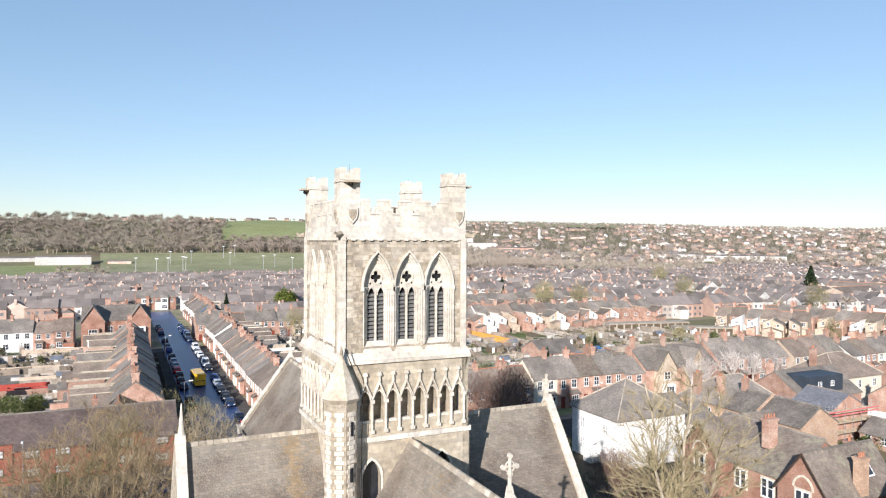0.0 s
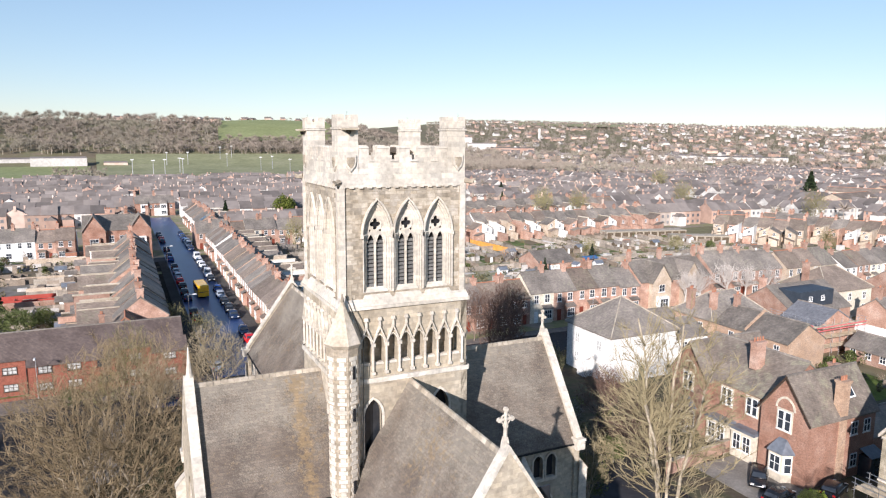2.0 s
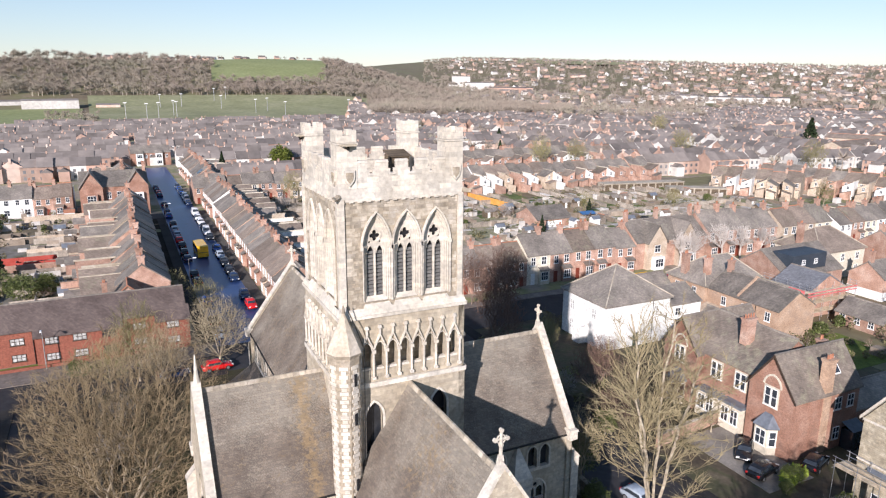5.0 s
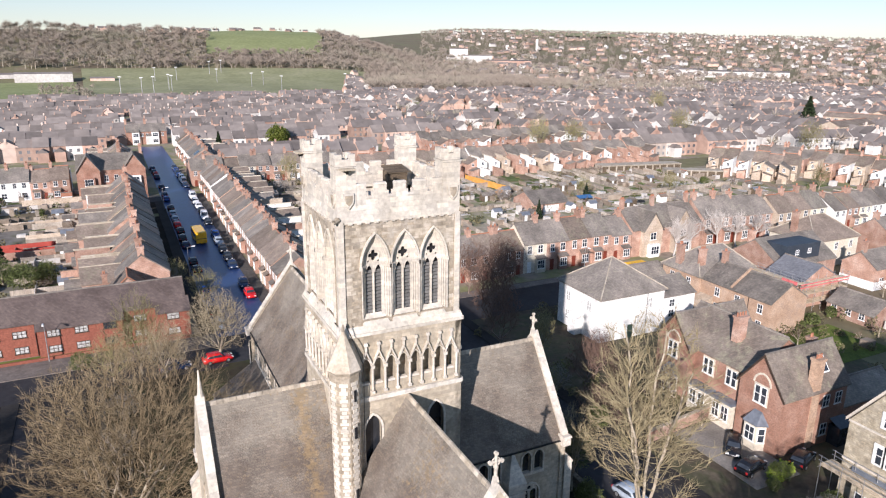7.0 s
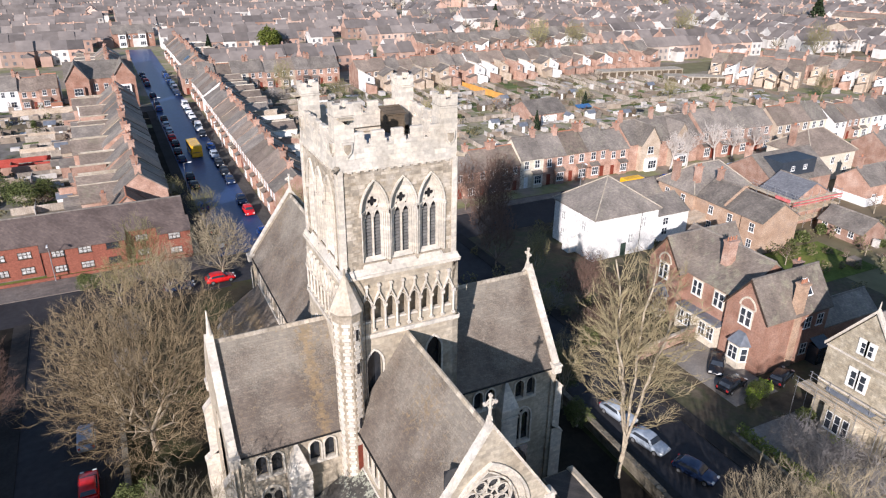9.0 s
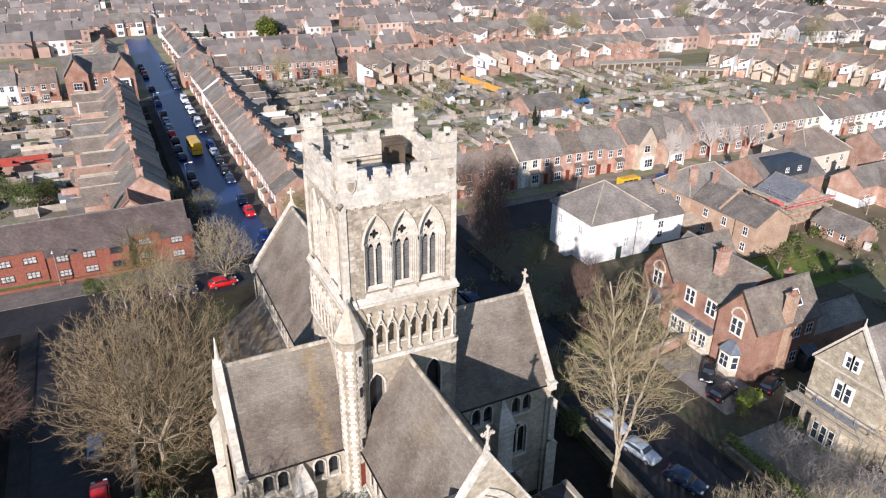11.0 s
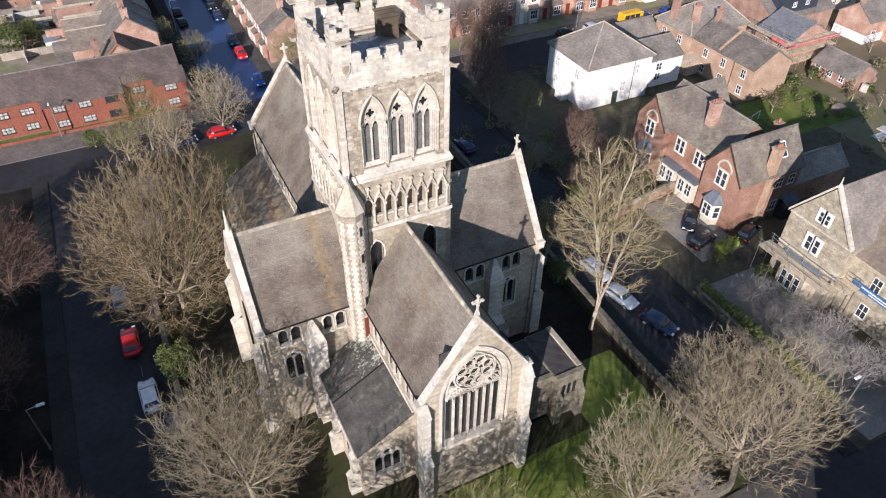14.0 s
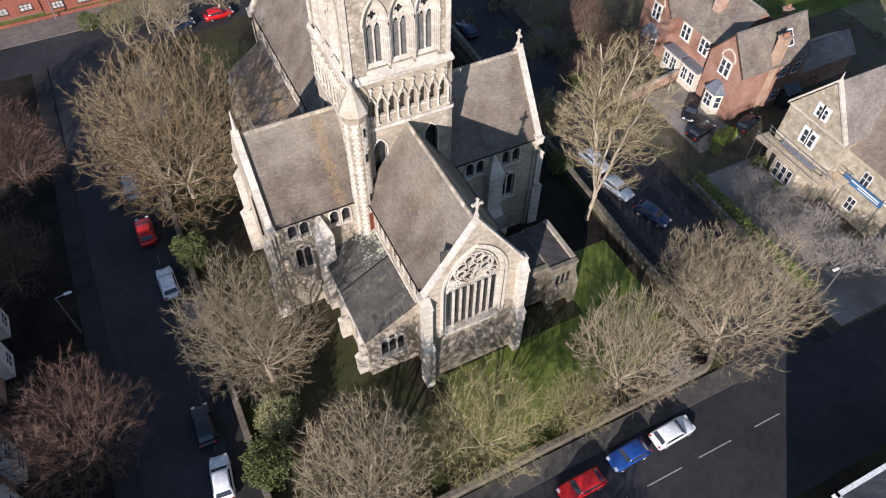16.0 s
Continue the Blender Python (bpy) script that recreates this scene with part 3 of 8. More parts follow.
# chancel, towards -y
CLERE = (7.6, 8.8, 11.0, 12.2, 14.4, 15.6)
roof_arm(4.55, 17.2, 4.3, EAVE, RIDGE, CHX)
big = arch(0, 4.8, 10.9, 2.95, 4.9, 12)
gable(17.3, 4.3, EAVE, RIDGE, CHX, [big], 1.75, label="chancel gable wall of pale stone")
for sg in (-1, 1):
    s = Solid()
    side = Matrix.Translation((0.3, 0, 0)) @ Matrix.Rotation(-sg * -math.pi / 2, 4, "Z")
    s.panel([(-17.0 if sg > 0 else 4.5, G), (-4.5 if sg > 0 else 17.0, G), (-4.5 if sg > 0 else 17.0, EAVE), (-17.0 if sg > 0 else 4.5, EAVE)], [arch(c, 8.6, 10.1, 0.42, 0.55, 6) for c in [-sg * v for v in CLERE]], -4.3, -3.7, side)
    part("chancel_wall", s, STONE, church)
    for v in CLERE:
        paired_window(-sg * v, 8.6, 10.1, 0.42, side, 4.3, 0)
eastwin = new("great_window")
eastwin.parent = church
part("glazing", Solid().box(-2.95, 2.95, -17.1, -17.04, 4.8, 15.9, CHX), GLASS, eastwin, "dark leaded glass")
s = Solid()
for i in range(4):
    a = arch(0, 4.8, 10.9, 2.95 - 0.13 * i, 4.9 - 0.2 * i, 12)
    b = arch(0, 4.8, 10.9, 2.95 - 0.13 * (i + 1), 4.9 - 0.2 * (i + 1), 12)
    s.panel(a, [b], -17.5 + 0.09 * i, -17.1, CHX)
ring_strip(s, big, 0.2, -17.75, -17.5, CHX)
part("moulded_jamb", s, ASHLAR, eastwin)
s = Solid()
lw = 4.86 / 7
for i in range(1, 7):
    u = -2.43 + lw * i
    s.box(u - 0.075, u + 0.075, -17.36, -17.12, 4.8, 11.2, CHX)
for i in range(7):
    u = -2.43 + lw * (i + 0.5)
    ring_strip(s, arch(u, 10.2, 10.35, lw / 2 - 0.07, 0.42, 4), 0.08, -17.36, -17.12, CHX, skip=0)
s.box(-2.6, 2.6, -17.8, -17.1, 4.4, 4.85, CHX)
part("mullions", s, ASHLAR, eastwin)
s = Solid()
rc = 12.72


def foils(cx, cz, r, n, y0, y1, turn=0.0, bar=0.06):
    """A ring with n cusps pointing inward."""
    s.panel(circle(cx, cz, r, 26), [circle(cx, cz, r - bar * 1.5, 26)], y0, y1, CHX)
    for w in range(n):
        a = turn + 2 * math.pi * w / n
        s.tube((cx + (r - bar) * math.cos(a), (y0 + y1) / 2, cz + (r - bar) * math.sin(a)), (cx + r * 0.55 * math.cos(a), (y0 + y1) / 2, cz + r * 0.55 * math.sin(a)), bar * 1.1, bar * 0.5, 5, CHX)


foils(0, rc, 1.86, 0, -17.42, -17.12, bar=0.085)
foils(0, rc, 0.46, 6, -17.36, -17.14)
for w in range(8):
    a = (w + 0.5) * math.pi / 4
    foils(1.2 * math.cos(a), rc + 1.2 * math.sin(a), 0.47, 4, -17.36, -17.14, a)
    b = w * math.pi / 4
    s.tube((0.46 * math.cos(b), -17.25, rc + 0.46 * math.sin(b)), (0.9 * math.cos(b), -17.25, rc + 0.9 * math.sin(b)), 0.06, 0.05, 5, CHX)
for sg in (-1, 1):
    foils(sg * 1.92, 11.3, 0.46, 4, -17.36, -17.14, 0.785)
    foils(sg * 1.02, 10.93, 0.3, 3, -17.36, -17.14)
    s.tube((sg * 1.55, -17.25, 13.8), (sg * 1.85, -17.25, 13.55), 0.07, 0.07, 5, CHX)
    ring_strip(s, arch(sg * 1.22, 10.3, 10.35, 1.1, 1.35, 7), 0.09, -17.4, -17.12, CHX, skip=0)
foils(0, 10.9, 0.3, 4, -17.36, -17.14)
s.panel(arch(0, 10.5, 10.9, 2.45, 4.12, 12), [arch(0, 10.52, 10.9, 2.36, 3.98, 12)], -17.38, -17.12, CHX)
part("rose_tracery", s, ASHLAR, eastwin, "lace-like stone rose of cusped circles")
for x0, x1 in ((-5.0, -4.2), (4.2, 5.0)):
    buttress(x0, x1, 17.5, 1.3, 11.0, CHX)
part("sloping_plinth", Solid().prism([(-4.3, G), (4.3, G), (4.3, 1.6), (-4.3, 1.6)], -17.95, -17.5, CHX).add([(-4.3, -17.95, 1.6), (4.3, -17.95, 1.6), (4.3, -17.55, 2.3), (-4.3, -17.55, 2.3)], [(0, 1, 2, 3)], CHX), RUBBLE, church)

# transepts and nave
for R, L, lab, ch in ((WEST, 13.2, "south transept gable wall", 0), (EAST, 13.9, "north transept gable wall", 1.5), (NORTH, 28.4, "nave gable wall", 1.6)):
    roof_arm(4.55, L, HW, EAVE, RIDGE, R)
    gw = arch(0, 3.0, 9.0, 1.9, 3.0)
    gable(L + 0.1, HW, EAVE, RIDGE, R, [gw], ch, label=lab)
    paired_window(0, 3.0, 9.0, 1.9, R, L + 0.2, 2)
    if not ch:
        s = Solid().tube((0, -L - 0.1, RIDGE + 0.6), (0, -L - 0.1, RIDGE + 1.1), 0.22, 0.16, 8, R)
        s.tube((0, -L - 0.1, RIDGE + 1.1), (0, -L - 0.1, RIDGE + 2.6), 0.16, 0.03, 8, R)
        part("gable_finial", s, ASHLAR, church)
    for x0, x1 in ((-5.2, -4.5), (4.5, 5.2)):
        buttress(x0, x1, L + 0.3, 1.2, 9.6, R)
    for sg in (-1, 1):
        side = R @ Matrix.Rotation(sg * math.pi / 2, 4, "Z")
        a, b = (-L, -4.55) if sg > 0 else (4.55, L)
        s = Solid()
        holes = []
        if L < 20:
            m = (a + b) / 2
            spots = [m - 2.6, m - 1.45, m + 1.45, m + 2.6]
            holes = [arch(c, 8.7, 10.1, 0.42, 0.55, 6) for c in spots]
            lowc = m + (-2.0 if sg > 0 else 2.0)
            low = arch(lowc, 3.8, 6.6, 0.8, 1.0, 6)
            holes.append(low)
        else:
            k = 5
            spots = [a + (b - a) * (i + 0.5) / k + d for i in range(k) for d in (-0.62, 0.62)]
            holes = [arch(c, 8.7, 10.1, 0.42, 0.55, 6) for c in spots]
        s.panel([(a, G), (b, G), (b, EAVE), (a, EAVE)], holes, -HW, -HW + 0.6, side)
        part("arm_wall", s, RUBBLE if L > 20 else STONE, church)
        for c in spots:
            paired_window(c, 8.7, 10.1, 0.42, side, HW, 0)
        if L < 20:
            paired_window(lowc, 3.8, 6.6, 0.8, side, HW, 1)
            buttress(m - 0.8, m + 0.8, HW, 1.7, EAVE - 3.3, side)
            z0, z1 = EAVE - 3.6, EAVE - 0.35
            cap = [(m - 0.85, -HW - 1.15, z0), (m + 0.85, -HW - 1.15, z0), (m + 0.85, -HW, z0), (m - 0.85, -HW, z0), (m, -HW - 0.12, z1), (m, -HW, z1),
                   (m - 0.85, -HW - 1.15, z0 + 0.7), (m + 0.85, -HW - 1.15, z0 + 0.7), (m + 0.85, -HW, z0 + 0.7), (m - 0.85, -HW, z0 + 0.7)]
            part("gablet", Solid().add(cap, [(0, 1, 7, 6), (1, 2, 8, 7), (3, 0, 6, 9), (6, 7, 4), (7, 8, 5, 4), (9, 6, 4, 5)], side), ASHLAR, church, "pyramidal stone gablet of a buttress")
        s = Solid()
        for i in range(int((b - a) / 0.7)):
            u = a + 0.4 + i * 0.7
            s.box(u - 0.09, u + 0.09, -HW - 0.2, -HW + 0.05, EAVE - 0.55, EAVE - 0.3, side)
        part("eaves_corbels", s, ASHLAR, church)


# lean-to aisles and chapel
def lean_to(x_in, x_out, z_in, z_out, y0, y1, roofmat, wallmat, label, upper=None):
    sg = -1 if x_out < x_in else 1
    t = 0.2
    o = x_out + sg * 0.25
    oz = z_out - 0.25 * (z_in - z_out) / abs(x_out - x_in)
    p = [(x_in, z_in), (o, oz), (o, oz - t), (x_in, z_in - t)]
    for a, b, mt in (((y0 - 0.1, y1, roofmat),) if not upper else ((y0 - 0.1, -9.33, roofmat), (-9.33, y1, upper))):
        part("lean_to_roof", Solid().prism(p if sg < 0 else p[::-1], a, b), mt, church, label)
    q = [(x_out, G), (x_in, G), (x_in, z_in - t), (x_out, z_out - t)] if sg < 0 else [(x_in, G), (x_out, G), (x_out, z_out - t), (x_in, z_in - t)]
    cx = (x_in + x_out) / 2
    hole = arch(cx, 0.6, 2.6, 1.25, 1.35, 7)
    part("aisle_end_wall", Solid().panel(q, [hole], y0, y0 + 0.5), wallmat, church)
    paired_window(cx, 0.6, 2.6, 1.25, Matrix.Identity(4), -y0, 2)
    side = Matrix.Rotation(sg * math.pi / 2, 4, "Z")
    a, b = (y0 + 0.5, y1) if sg > 0 else (-y1, -y0 - 0.5)
    n = max(2, int((b - a) / 4.2))
    cs = [a + (b - a) * (i + 0.5) / n for i in range(n)]
    s = Solid().panel([(a, G), (b, G), (b, z_out - 0.2), (a, z_out - 0.2)], [arch(c, 0.5, 2.3, 0.7, 0.9, 6) for c in cs], -abs(x_out), -abs(x_out) + 0.5, side)
    part("aisle_wall", s, wallmat, church)
    for c in cs:
        paired_window(c, 0.5, 2.3, 0.7, side, abs(x_out), 1)
    for i in range(n + 1):
        u = a + (b - a) * i / n
        u = min(max(u, a + 0.4), b - 0.4)
        buttress(u - 0.35, u + 0.35, abs(x_out), 1.0, z_out - 0.9, side)
    part("flashing", Solid().tube((x_in + sg * 0.05, y0, z_in + 0.05), (x_in + sg * 0.05, y1, z_in + 0.05), 0.12, 0.12, 6), ASHLAR, church)
    part("gutter", Solid().tube((o + sg * 0.06, y0, oz - 0.12), (o + sg * 0.06, y1, oz - 0.12), 0.1, 0.1, 6), ASHLAR, church)


lean_to(-4.0, -8.9, 7.5, 4.7, -15.2, -4.9, LICHENL, STONE, "lichen-spotted grey slate lean-to roof", LICHEN)
part("roof_upstand", Solid().add([(-4.0, -9.36, 7.5), (-9.1, -9.36, 4.57), (-9.1, -9.28, 4.57), (-4.0, -9.28, 7.5), (-4.0, -9.36, 7.6), (-9.1, -9.36, 4.67), (-9.1, -9.28, 4.67), (-4.0, -9.28, 7.6)],
     [(0, 1, 5, 4), (7, 6, 2, 3), (4, 5, 6, 7), (1, 2, 6, 5)]), IRON, church)
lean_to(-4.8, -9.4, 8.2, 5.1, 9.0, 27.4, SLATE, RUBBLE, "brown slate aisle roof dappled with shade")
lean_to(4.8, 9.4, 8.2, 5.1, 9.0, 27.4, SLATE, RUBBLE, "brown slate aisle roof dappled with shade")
part("turret_door", Solid().box(-0.36, 0.36, -0.98, -0.9, 7.6, 9.9, Matrix.Translation((tx, ty, 0)) @ Matrix.Rotation(radians(22.5), 4, "Z")), DOORRED, church, "red-painted small door")

# vestry on the north side
# Vestry stone darker than the church stone; only the east coping is paler.
VEST = courses(shade("dark_vestry_stone", [(0.13, 0.115, 0.085), (0.2, 0.18, 0.135), (0.29, 0.26, 0.2)], 1.4, 0.92, 6.0, 0.4, 9), 0.5, 0.22, dark=0.75)
VSLATE = courses(shade("dark_vestry_slate", [(0.05, 0.048, 0.048), (0.085, 0.08, 0.078)], 0.8, 0.8, 8.0, 0.3, 14), 0.4, 0.2, dark=0.8)
for x0, x1, y0, top in ((4.4, 10.2, -14.9, 3.9), (10.2, 13.2, -15.6, 4.1)):
    s = Solid().box(x0, x1, y0, y0 + 0.4, G, top)
    s.box(x1 - 0.4, x1, y0 + 0.4, -9.8, G, top)
    s.box(x0, x1 - 0.4, -10.2, -9.8, G, top)
    s.box(x0, x0 + 0.4, y0 + 0.4, -10.2, G, top)
    part("vestry_wall", s, VEST, church)
    part("vestry_flat_roof", Solid().box(x0 + 0.1, x1 - 0.1, y0 + 0.3, -9.9, top - 0.2, top + 0.03), VSLATE, church, "dark flat vestry roof")
    part("vestry_coping", Solid().box(x0 - 0.05, x1 + 0.08, y0 - 0.1, y0 + 0.45, top, top + 0.18, None, 0.05), VEST, church)
part("vestry_coping", Solid().box(12.7, 13.32, -15.1, -9.7, 4.1, 4.32, None, 0.08), STONE, church, "pale parapet coping")
for c in (11.1, 11.7, 12.3):
    part("vestry_glazing", Solid().box(c - 0.16, c + 0.16, -15.66, -15.58, 1.5, 2.9), GLASS, church)
part("vestry_sill", Solid().box(10.7, 12.7, -15.75, -15.58, 1.25, 1.45), VEST, church)
for u, y in ((10.4, -15.6), (12.9, -15.6), (6.9, -14.9)):
    part("vestry_buttress", Solid().add([(u - 0.35, y + 0.02, G), (u + 0.35, y + 0.02, G), (u + 0.35, y - 0.7, G), (u - 0.35, y - 0.7, G), (u - 0.35, y + 0.02, 2.5), (u + 0.35, y + 0.02, 2.5), (u + 0.35, y - 0.7, 1.6), (u - 0.35, y - 0.7, 1.6)],
                                        [(3, 2, 6, 7), (2, 1, 5, 6), (0, 3, 7, 4), (7, 6, 5, 4)]), VEST, church)

# ---- more materials ----
BRICK = courses(shade("red_brick", [(0.3, 0.178, 0.13), (0.395, 0.25, 0.192), (0.48, 0.345, 0.28)], 0.6, 0.9, 5.0, 0.15, 20, random_mix=0.22), 0.225, 0.075, dark=1.15, depth=0.2, mortar=0.006)
BRICKV = courses(speckled(shade("orange_red_brick", [(0.245, 0.128, 0.09), (0.33, 0.188, 0.138), (0.415, 0.265, 0.205)], 0.6, 0.9, 5.0, 0.15, 20), (0.2, 0.12, 0.09), 1.2, 0.55, 0.7, 0.3, 0.5), 0.225, 0.075, dark=1.15, depth=0.2, mortar=0.006)
BRICKT = courses(speckled(shade("tan_orange_brick", [(0.34, 0.225, 0.155), (0.43, 0.3, 0.215), (0.5, 0.375, 0.285)], 0.6, 0.9, 5.0, 0.15, 20), (0.27, 0.19, 0.15), 1.2, 0.55, 0.7, 0.3, 0.5), 0.225, 0.075, dark=1.15, depth=0.2, mortar=0.006)
TILEV = courses(speckled(shade("lichened_brown_slate", [(0.15, 0.125, 0.106), (0.2, 0.168, 0.142), (0.252, 0.214, 0.178)], 0.4, 0.78, 2.5, 0.15, 10, streak=(1, 1, 0.5)), (0.29, 0.275, 0.2), 0.9, 0.52, 0.66, 0.25, 0.7), 0.3, 0.15, dark=0.78, depth=0.25)
BRICKM = courses(shade("modern_red_brick", [(0.240, 0.083, 0.057), (0.286, 0.104, 0.070)], 0.5, 0.9, 4.0, 0.1, 20), 0.225, 0.075, dark=1.1, depth=0.2, mortar=0.006)
BUFF = courses(shade("buff_brick", [(0.386, 0.300, 0.222), (0.477, 0.391, 0.305), (0.546, 0.460, 0.374)], 0.6, 0.9, 5.0, 0.15, 20, random_mix=0.15), 0.225, 0.075, dark=1.1, depth=0.2, mortar=0.006)
WHITE = shade("white_render", [(0.70, 0.69, 0.66), (0.78, 0.77, 0.74), (0.82, 0.81, 0.79)], 0.5, 0.85, 3.0, 0.1, 20, random_mix=0.08)
CREAM = shade("cream_render", [(0.56, 0.50, 0.40), (0.66, 0.60, 0.49)], 0.5, 0.85, 3.0, 0.1, 20, random_mix=0.12)
TILE = courses(speckled(shade("grey_slate_roof", [(0.151, 0.134, 0.118), (0.207, 0.182, 0.16), (0.28, 0.246, 0.214)], 0.4, 0.72, 2.5, 0.15, 10, random_mix=0.28, streak=(1, 1, 0.5)), (0.3, 0.28, 0.22), 1.6, 0.55, 0.7, 0.2, 0.55), 0.3, 0.15, dark=0.78, depth=0.25)
TILEB = courses(speckled(shade("brown_tile_roof", [(0.166, 0.131, 0.108), (0.218, 0.175, 0.144), (0.269, 0.216, 0.176)], 0.4, 0.8, 2.5, 0.15, 10, random_mix=0.25, streak=(1, 1, 0.5)), (0.26, 0.25, 0.17), 1.4, 0.57, 0.7, 0.2, 0.5), 0.3, 0.16, dark=0.78, depth=0.25)
PAINT = shade("white_paint", [(0.72, 0.72, 0.70), (0.8, 0.8, 0.78)], 1.0, 0.5, 4.0, 0.03)
PANE = glassy("window_glass", (0.03, 0.036, 0.045), 0.06)
NET = shade("curtained_glass", [(0.3, 0.3, 0.29), (0.6, 0.6, 0.58)], 3.0, 0.2, 3.0, 0.0, spec=0.5)
POT = shade("terracotta", [(0.30, 0.13, 0.075), (0.40, 0.19, 0.12)], 2.0, 0.85, 6.0, 0.1, random_mix=0.15)
TARMAC = shade("asphalt", [(0.028, 0.027, 0.03), (0.038, 0.037, 0.04), (0.049, 0.047, 0.05)], 0.15, 0.75, 1.5, 0.12, 60, spec=0.2)
PAVE = courses(shade("paving", [(0.072, 0.068, 0.062), (0.105, 0.097, 0.089)], 0.4, 0.85, 3.0, 0.1, 20), 0.6, 0.6, dark=0.75, upright=False)
PAVEL = courses(shade("pinkish_paving", [(0.15, 0.125, 0.11), (0.21, 0.18, 0.16)], 0.4, 0.85, 3.0, 0.1, 20), 0.6, 0.6, dark=0.8, upright=False)
EARTH = shade("earth_and_grass", [(0.021, 0.016, 0.01), (0.041, 0.034, 0.019), (0.038, 0.044, 0.014), (0.068, 0.054, 0.031)], 0.13, 0.95, 1.2, 0.4, 5)
LITTER = shade("leaf_litter", [(0.055, 0.043, 0.03), (0.095, 0.075, 0.052), (0.075, 0.075, 0.04), (0.14, 0.11, 0.08)], 0.3, 0.95, 2.0, 0.4, 8)
# Darker copy of the paving, with shade put into its colour.
PAVESHADE = shade("paving_painted_shade", [(0.028, 0.026, 0.025), (0.045, 0.042, 0.04)], 0.4, 0.9, 3.0, 0.1, 20, spec=0.15)
GRASS = shade("mown_grass", [(0.07, 0.098, 0.016), (0.112, 0.146, 0.026), (0.168, 0.178, 0.042)], 0.25, 0.95, 2.0, 0.4, 25)
PITCH = shade("bright_pitch", [(0.215, 0.235, 0.095), (0.255, 0.275, 0.12)], 0.02, 0.95, 0.2, 0.1, 2)
FIELD = shade("sports_field", [(0.205, 0.205, 0.105), (0.258, 0.258, 0.135), (0.299, 0.285, 0.173)], 0.02, 0.95, 0.2, 0.1, 2)
FENCE = courses(shade("fence_boards", [(0.27, 0.23, 0.19), (0.44, 0.39, 0.335)], 0.7, 0.9, 4.0, 0.1, random_mix=0.35), 0.14, 2.2, offset=0.0, dark=0.55)
REDF = shade("red_fence_paint", [(0.34, 0.05, 0.035), (0.42, 0.08, 0.06)], 1.0, 0.75, 4.0, 0.1)
ORANGE = shade("orange_new_timber", [(0.55, 0.25, 0.05), (0.65, 0.33, 0.09)], 1.0, 0.75, 4.0, 0.1)
BLUE = shade("blue_sheet", [(0.04, 0.12, 0.27), (0.055, 0.165, 0.34)], 0.6, 0.5, 2.0, 0.1)
STEEL = shade("galvanised_tube", [(0.35, 0.35, 0.36), (0.5, 0.5, 0.5)], 2.0, 0.4, 4.0, 0.0, metal=0.7)
PLANK = shade("scaffold_boards", [(0.486, 0.392, 0.275), (0.621, 0.518, 0.377)], 1.0, 0.85, 6.0, 0.1, random_mix=0.2)
REDNET = shade("red_netting", [(0.55, 0.13, 0.13), (0.65, 0.2, 0.19)], 1.0, 0.8, 4.0, 0.0)
DORMER = shade("dark_blue_slate_cladding", [(0.03, 0.04, 0.055), (0.045, 0.058, 0.075)], 0.6, 0.5, 4.0, 0.1)
SOLAR = glassy("solar_panel", (0.012, 0.02, 0.05), 0.12)
LINE = shade("road_marking", [(0.3, 0.3, 0.285), (0.375, 0.375, 0.36)], 2.0, 0.7, 8.0, 0.0)
# Distant walls paler, whites duller than near ones: haze put into the colour.
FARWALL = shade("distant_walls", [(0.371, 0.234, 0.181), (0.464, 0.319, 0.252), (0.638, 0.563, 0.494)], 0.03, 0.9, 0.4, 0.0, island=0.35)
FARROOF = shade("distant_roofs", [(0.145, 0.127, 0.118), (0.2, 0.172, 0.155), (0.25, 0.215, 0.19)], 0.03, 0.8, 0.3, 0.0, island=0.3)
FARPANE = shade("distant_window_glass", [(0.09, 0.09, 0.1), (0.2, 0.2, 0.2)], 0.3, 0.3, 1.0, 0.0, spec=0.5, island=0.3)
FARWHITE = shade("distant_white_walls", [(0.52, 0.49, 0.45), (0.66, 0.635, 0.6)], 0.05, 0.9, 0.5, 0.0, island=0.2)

# Darker, greyer marking colour for the side road.
FAINT = shade("faint_road_marking", [(0.1, 0.1, 0.095), (0.2, 0.2, 0.19)], 2.0, 0.8, 8.0, 0.0)
# ---- ground ----
EYE0 = (-17.0, -46.0)


def smooth(a, b, v):
    t = min(1.0, max(0.0, (v - a) / (b - a)))
    return t * t * (3 - 2 * t)


def gz(x, y):
    """Height of the ground: level round the church, a shallow valley behind, hills far off."""
    z = G + 1.4 * smooth(80, 170, y) - 4.0 * smooth(200, 500, y)
    r = math.hypot(x - EYE0[0], y - EYE0[1])
    if r > 600:
        az = math.degrees(math.atan2(x - EYE0[0], y - EYE0[1]))
        left = 1 - smooth(15, 27, az)
        top = 71 * smooth(830, 1420, r) * left + (84 + 30 * (1 - smooth(30, 60, az))) * smooth(950, 3300, r) * (1 - left)
        bumps = 5 * noise.noise((x * 0.003, y * 0.003, 0)) + 3 * noise.noise((x * 0.009, y * 0.009, 3))
        z += top + bumps * smooth(850, 1500, r)
        z -= 30 * smooth(3400, 4600, r)
    return z


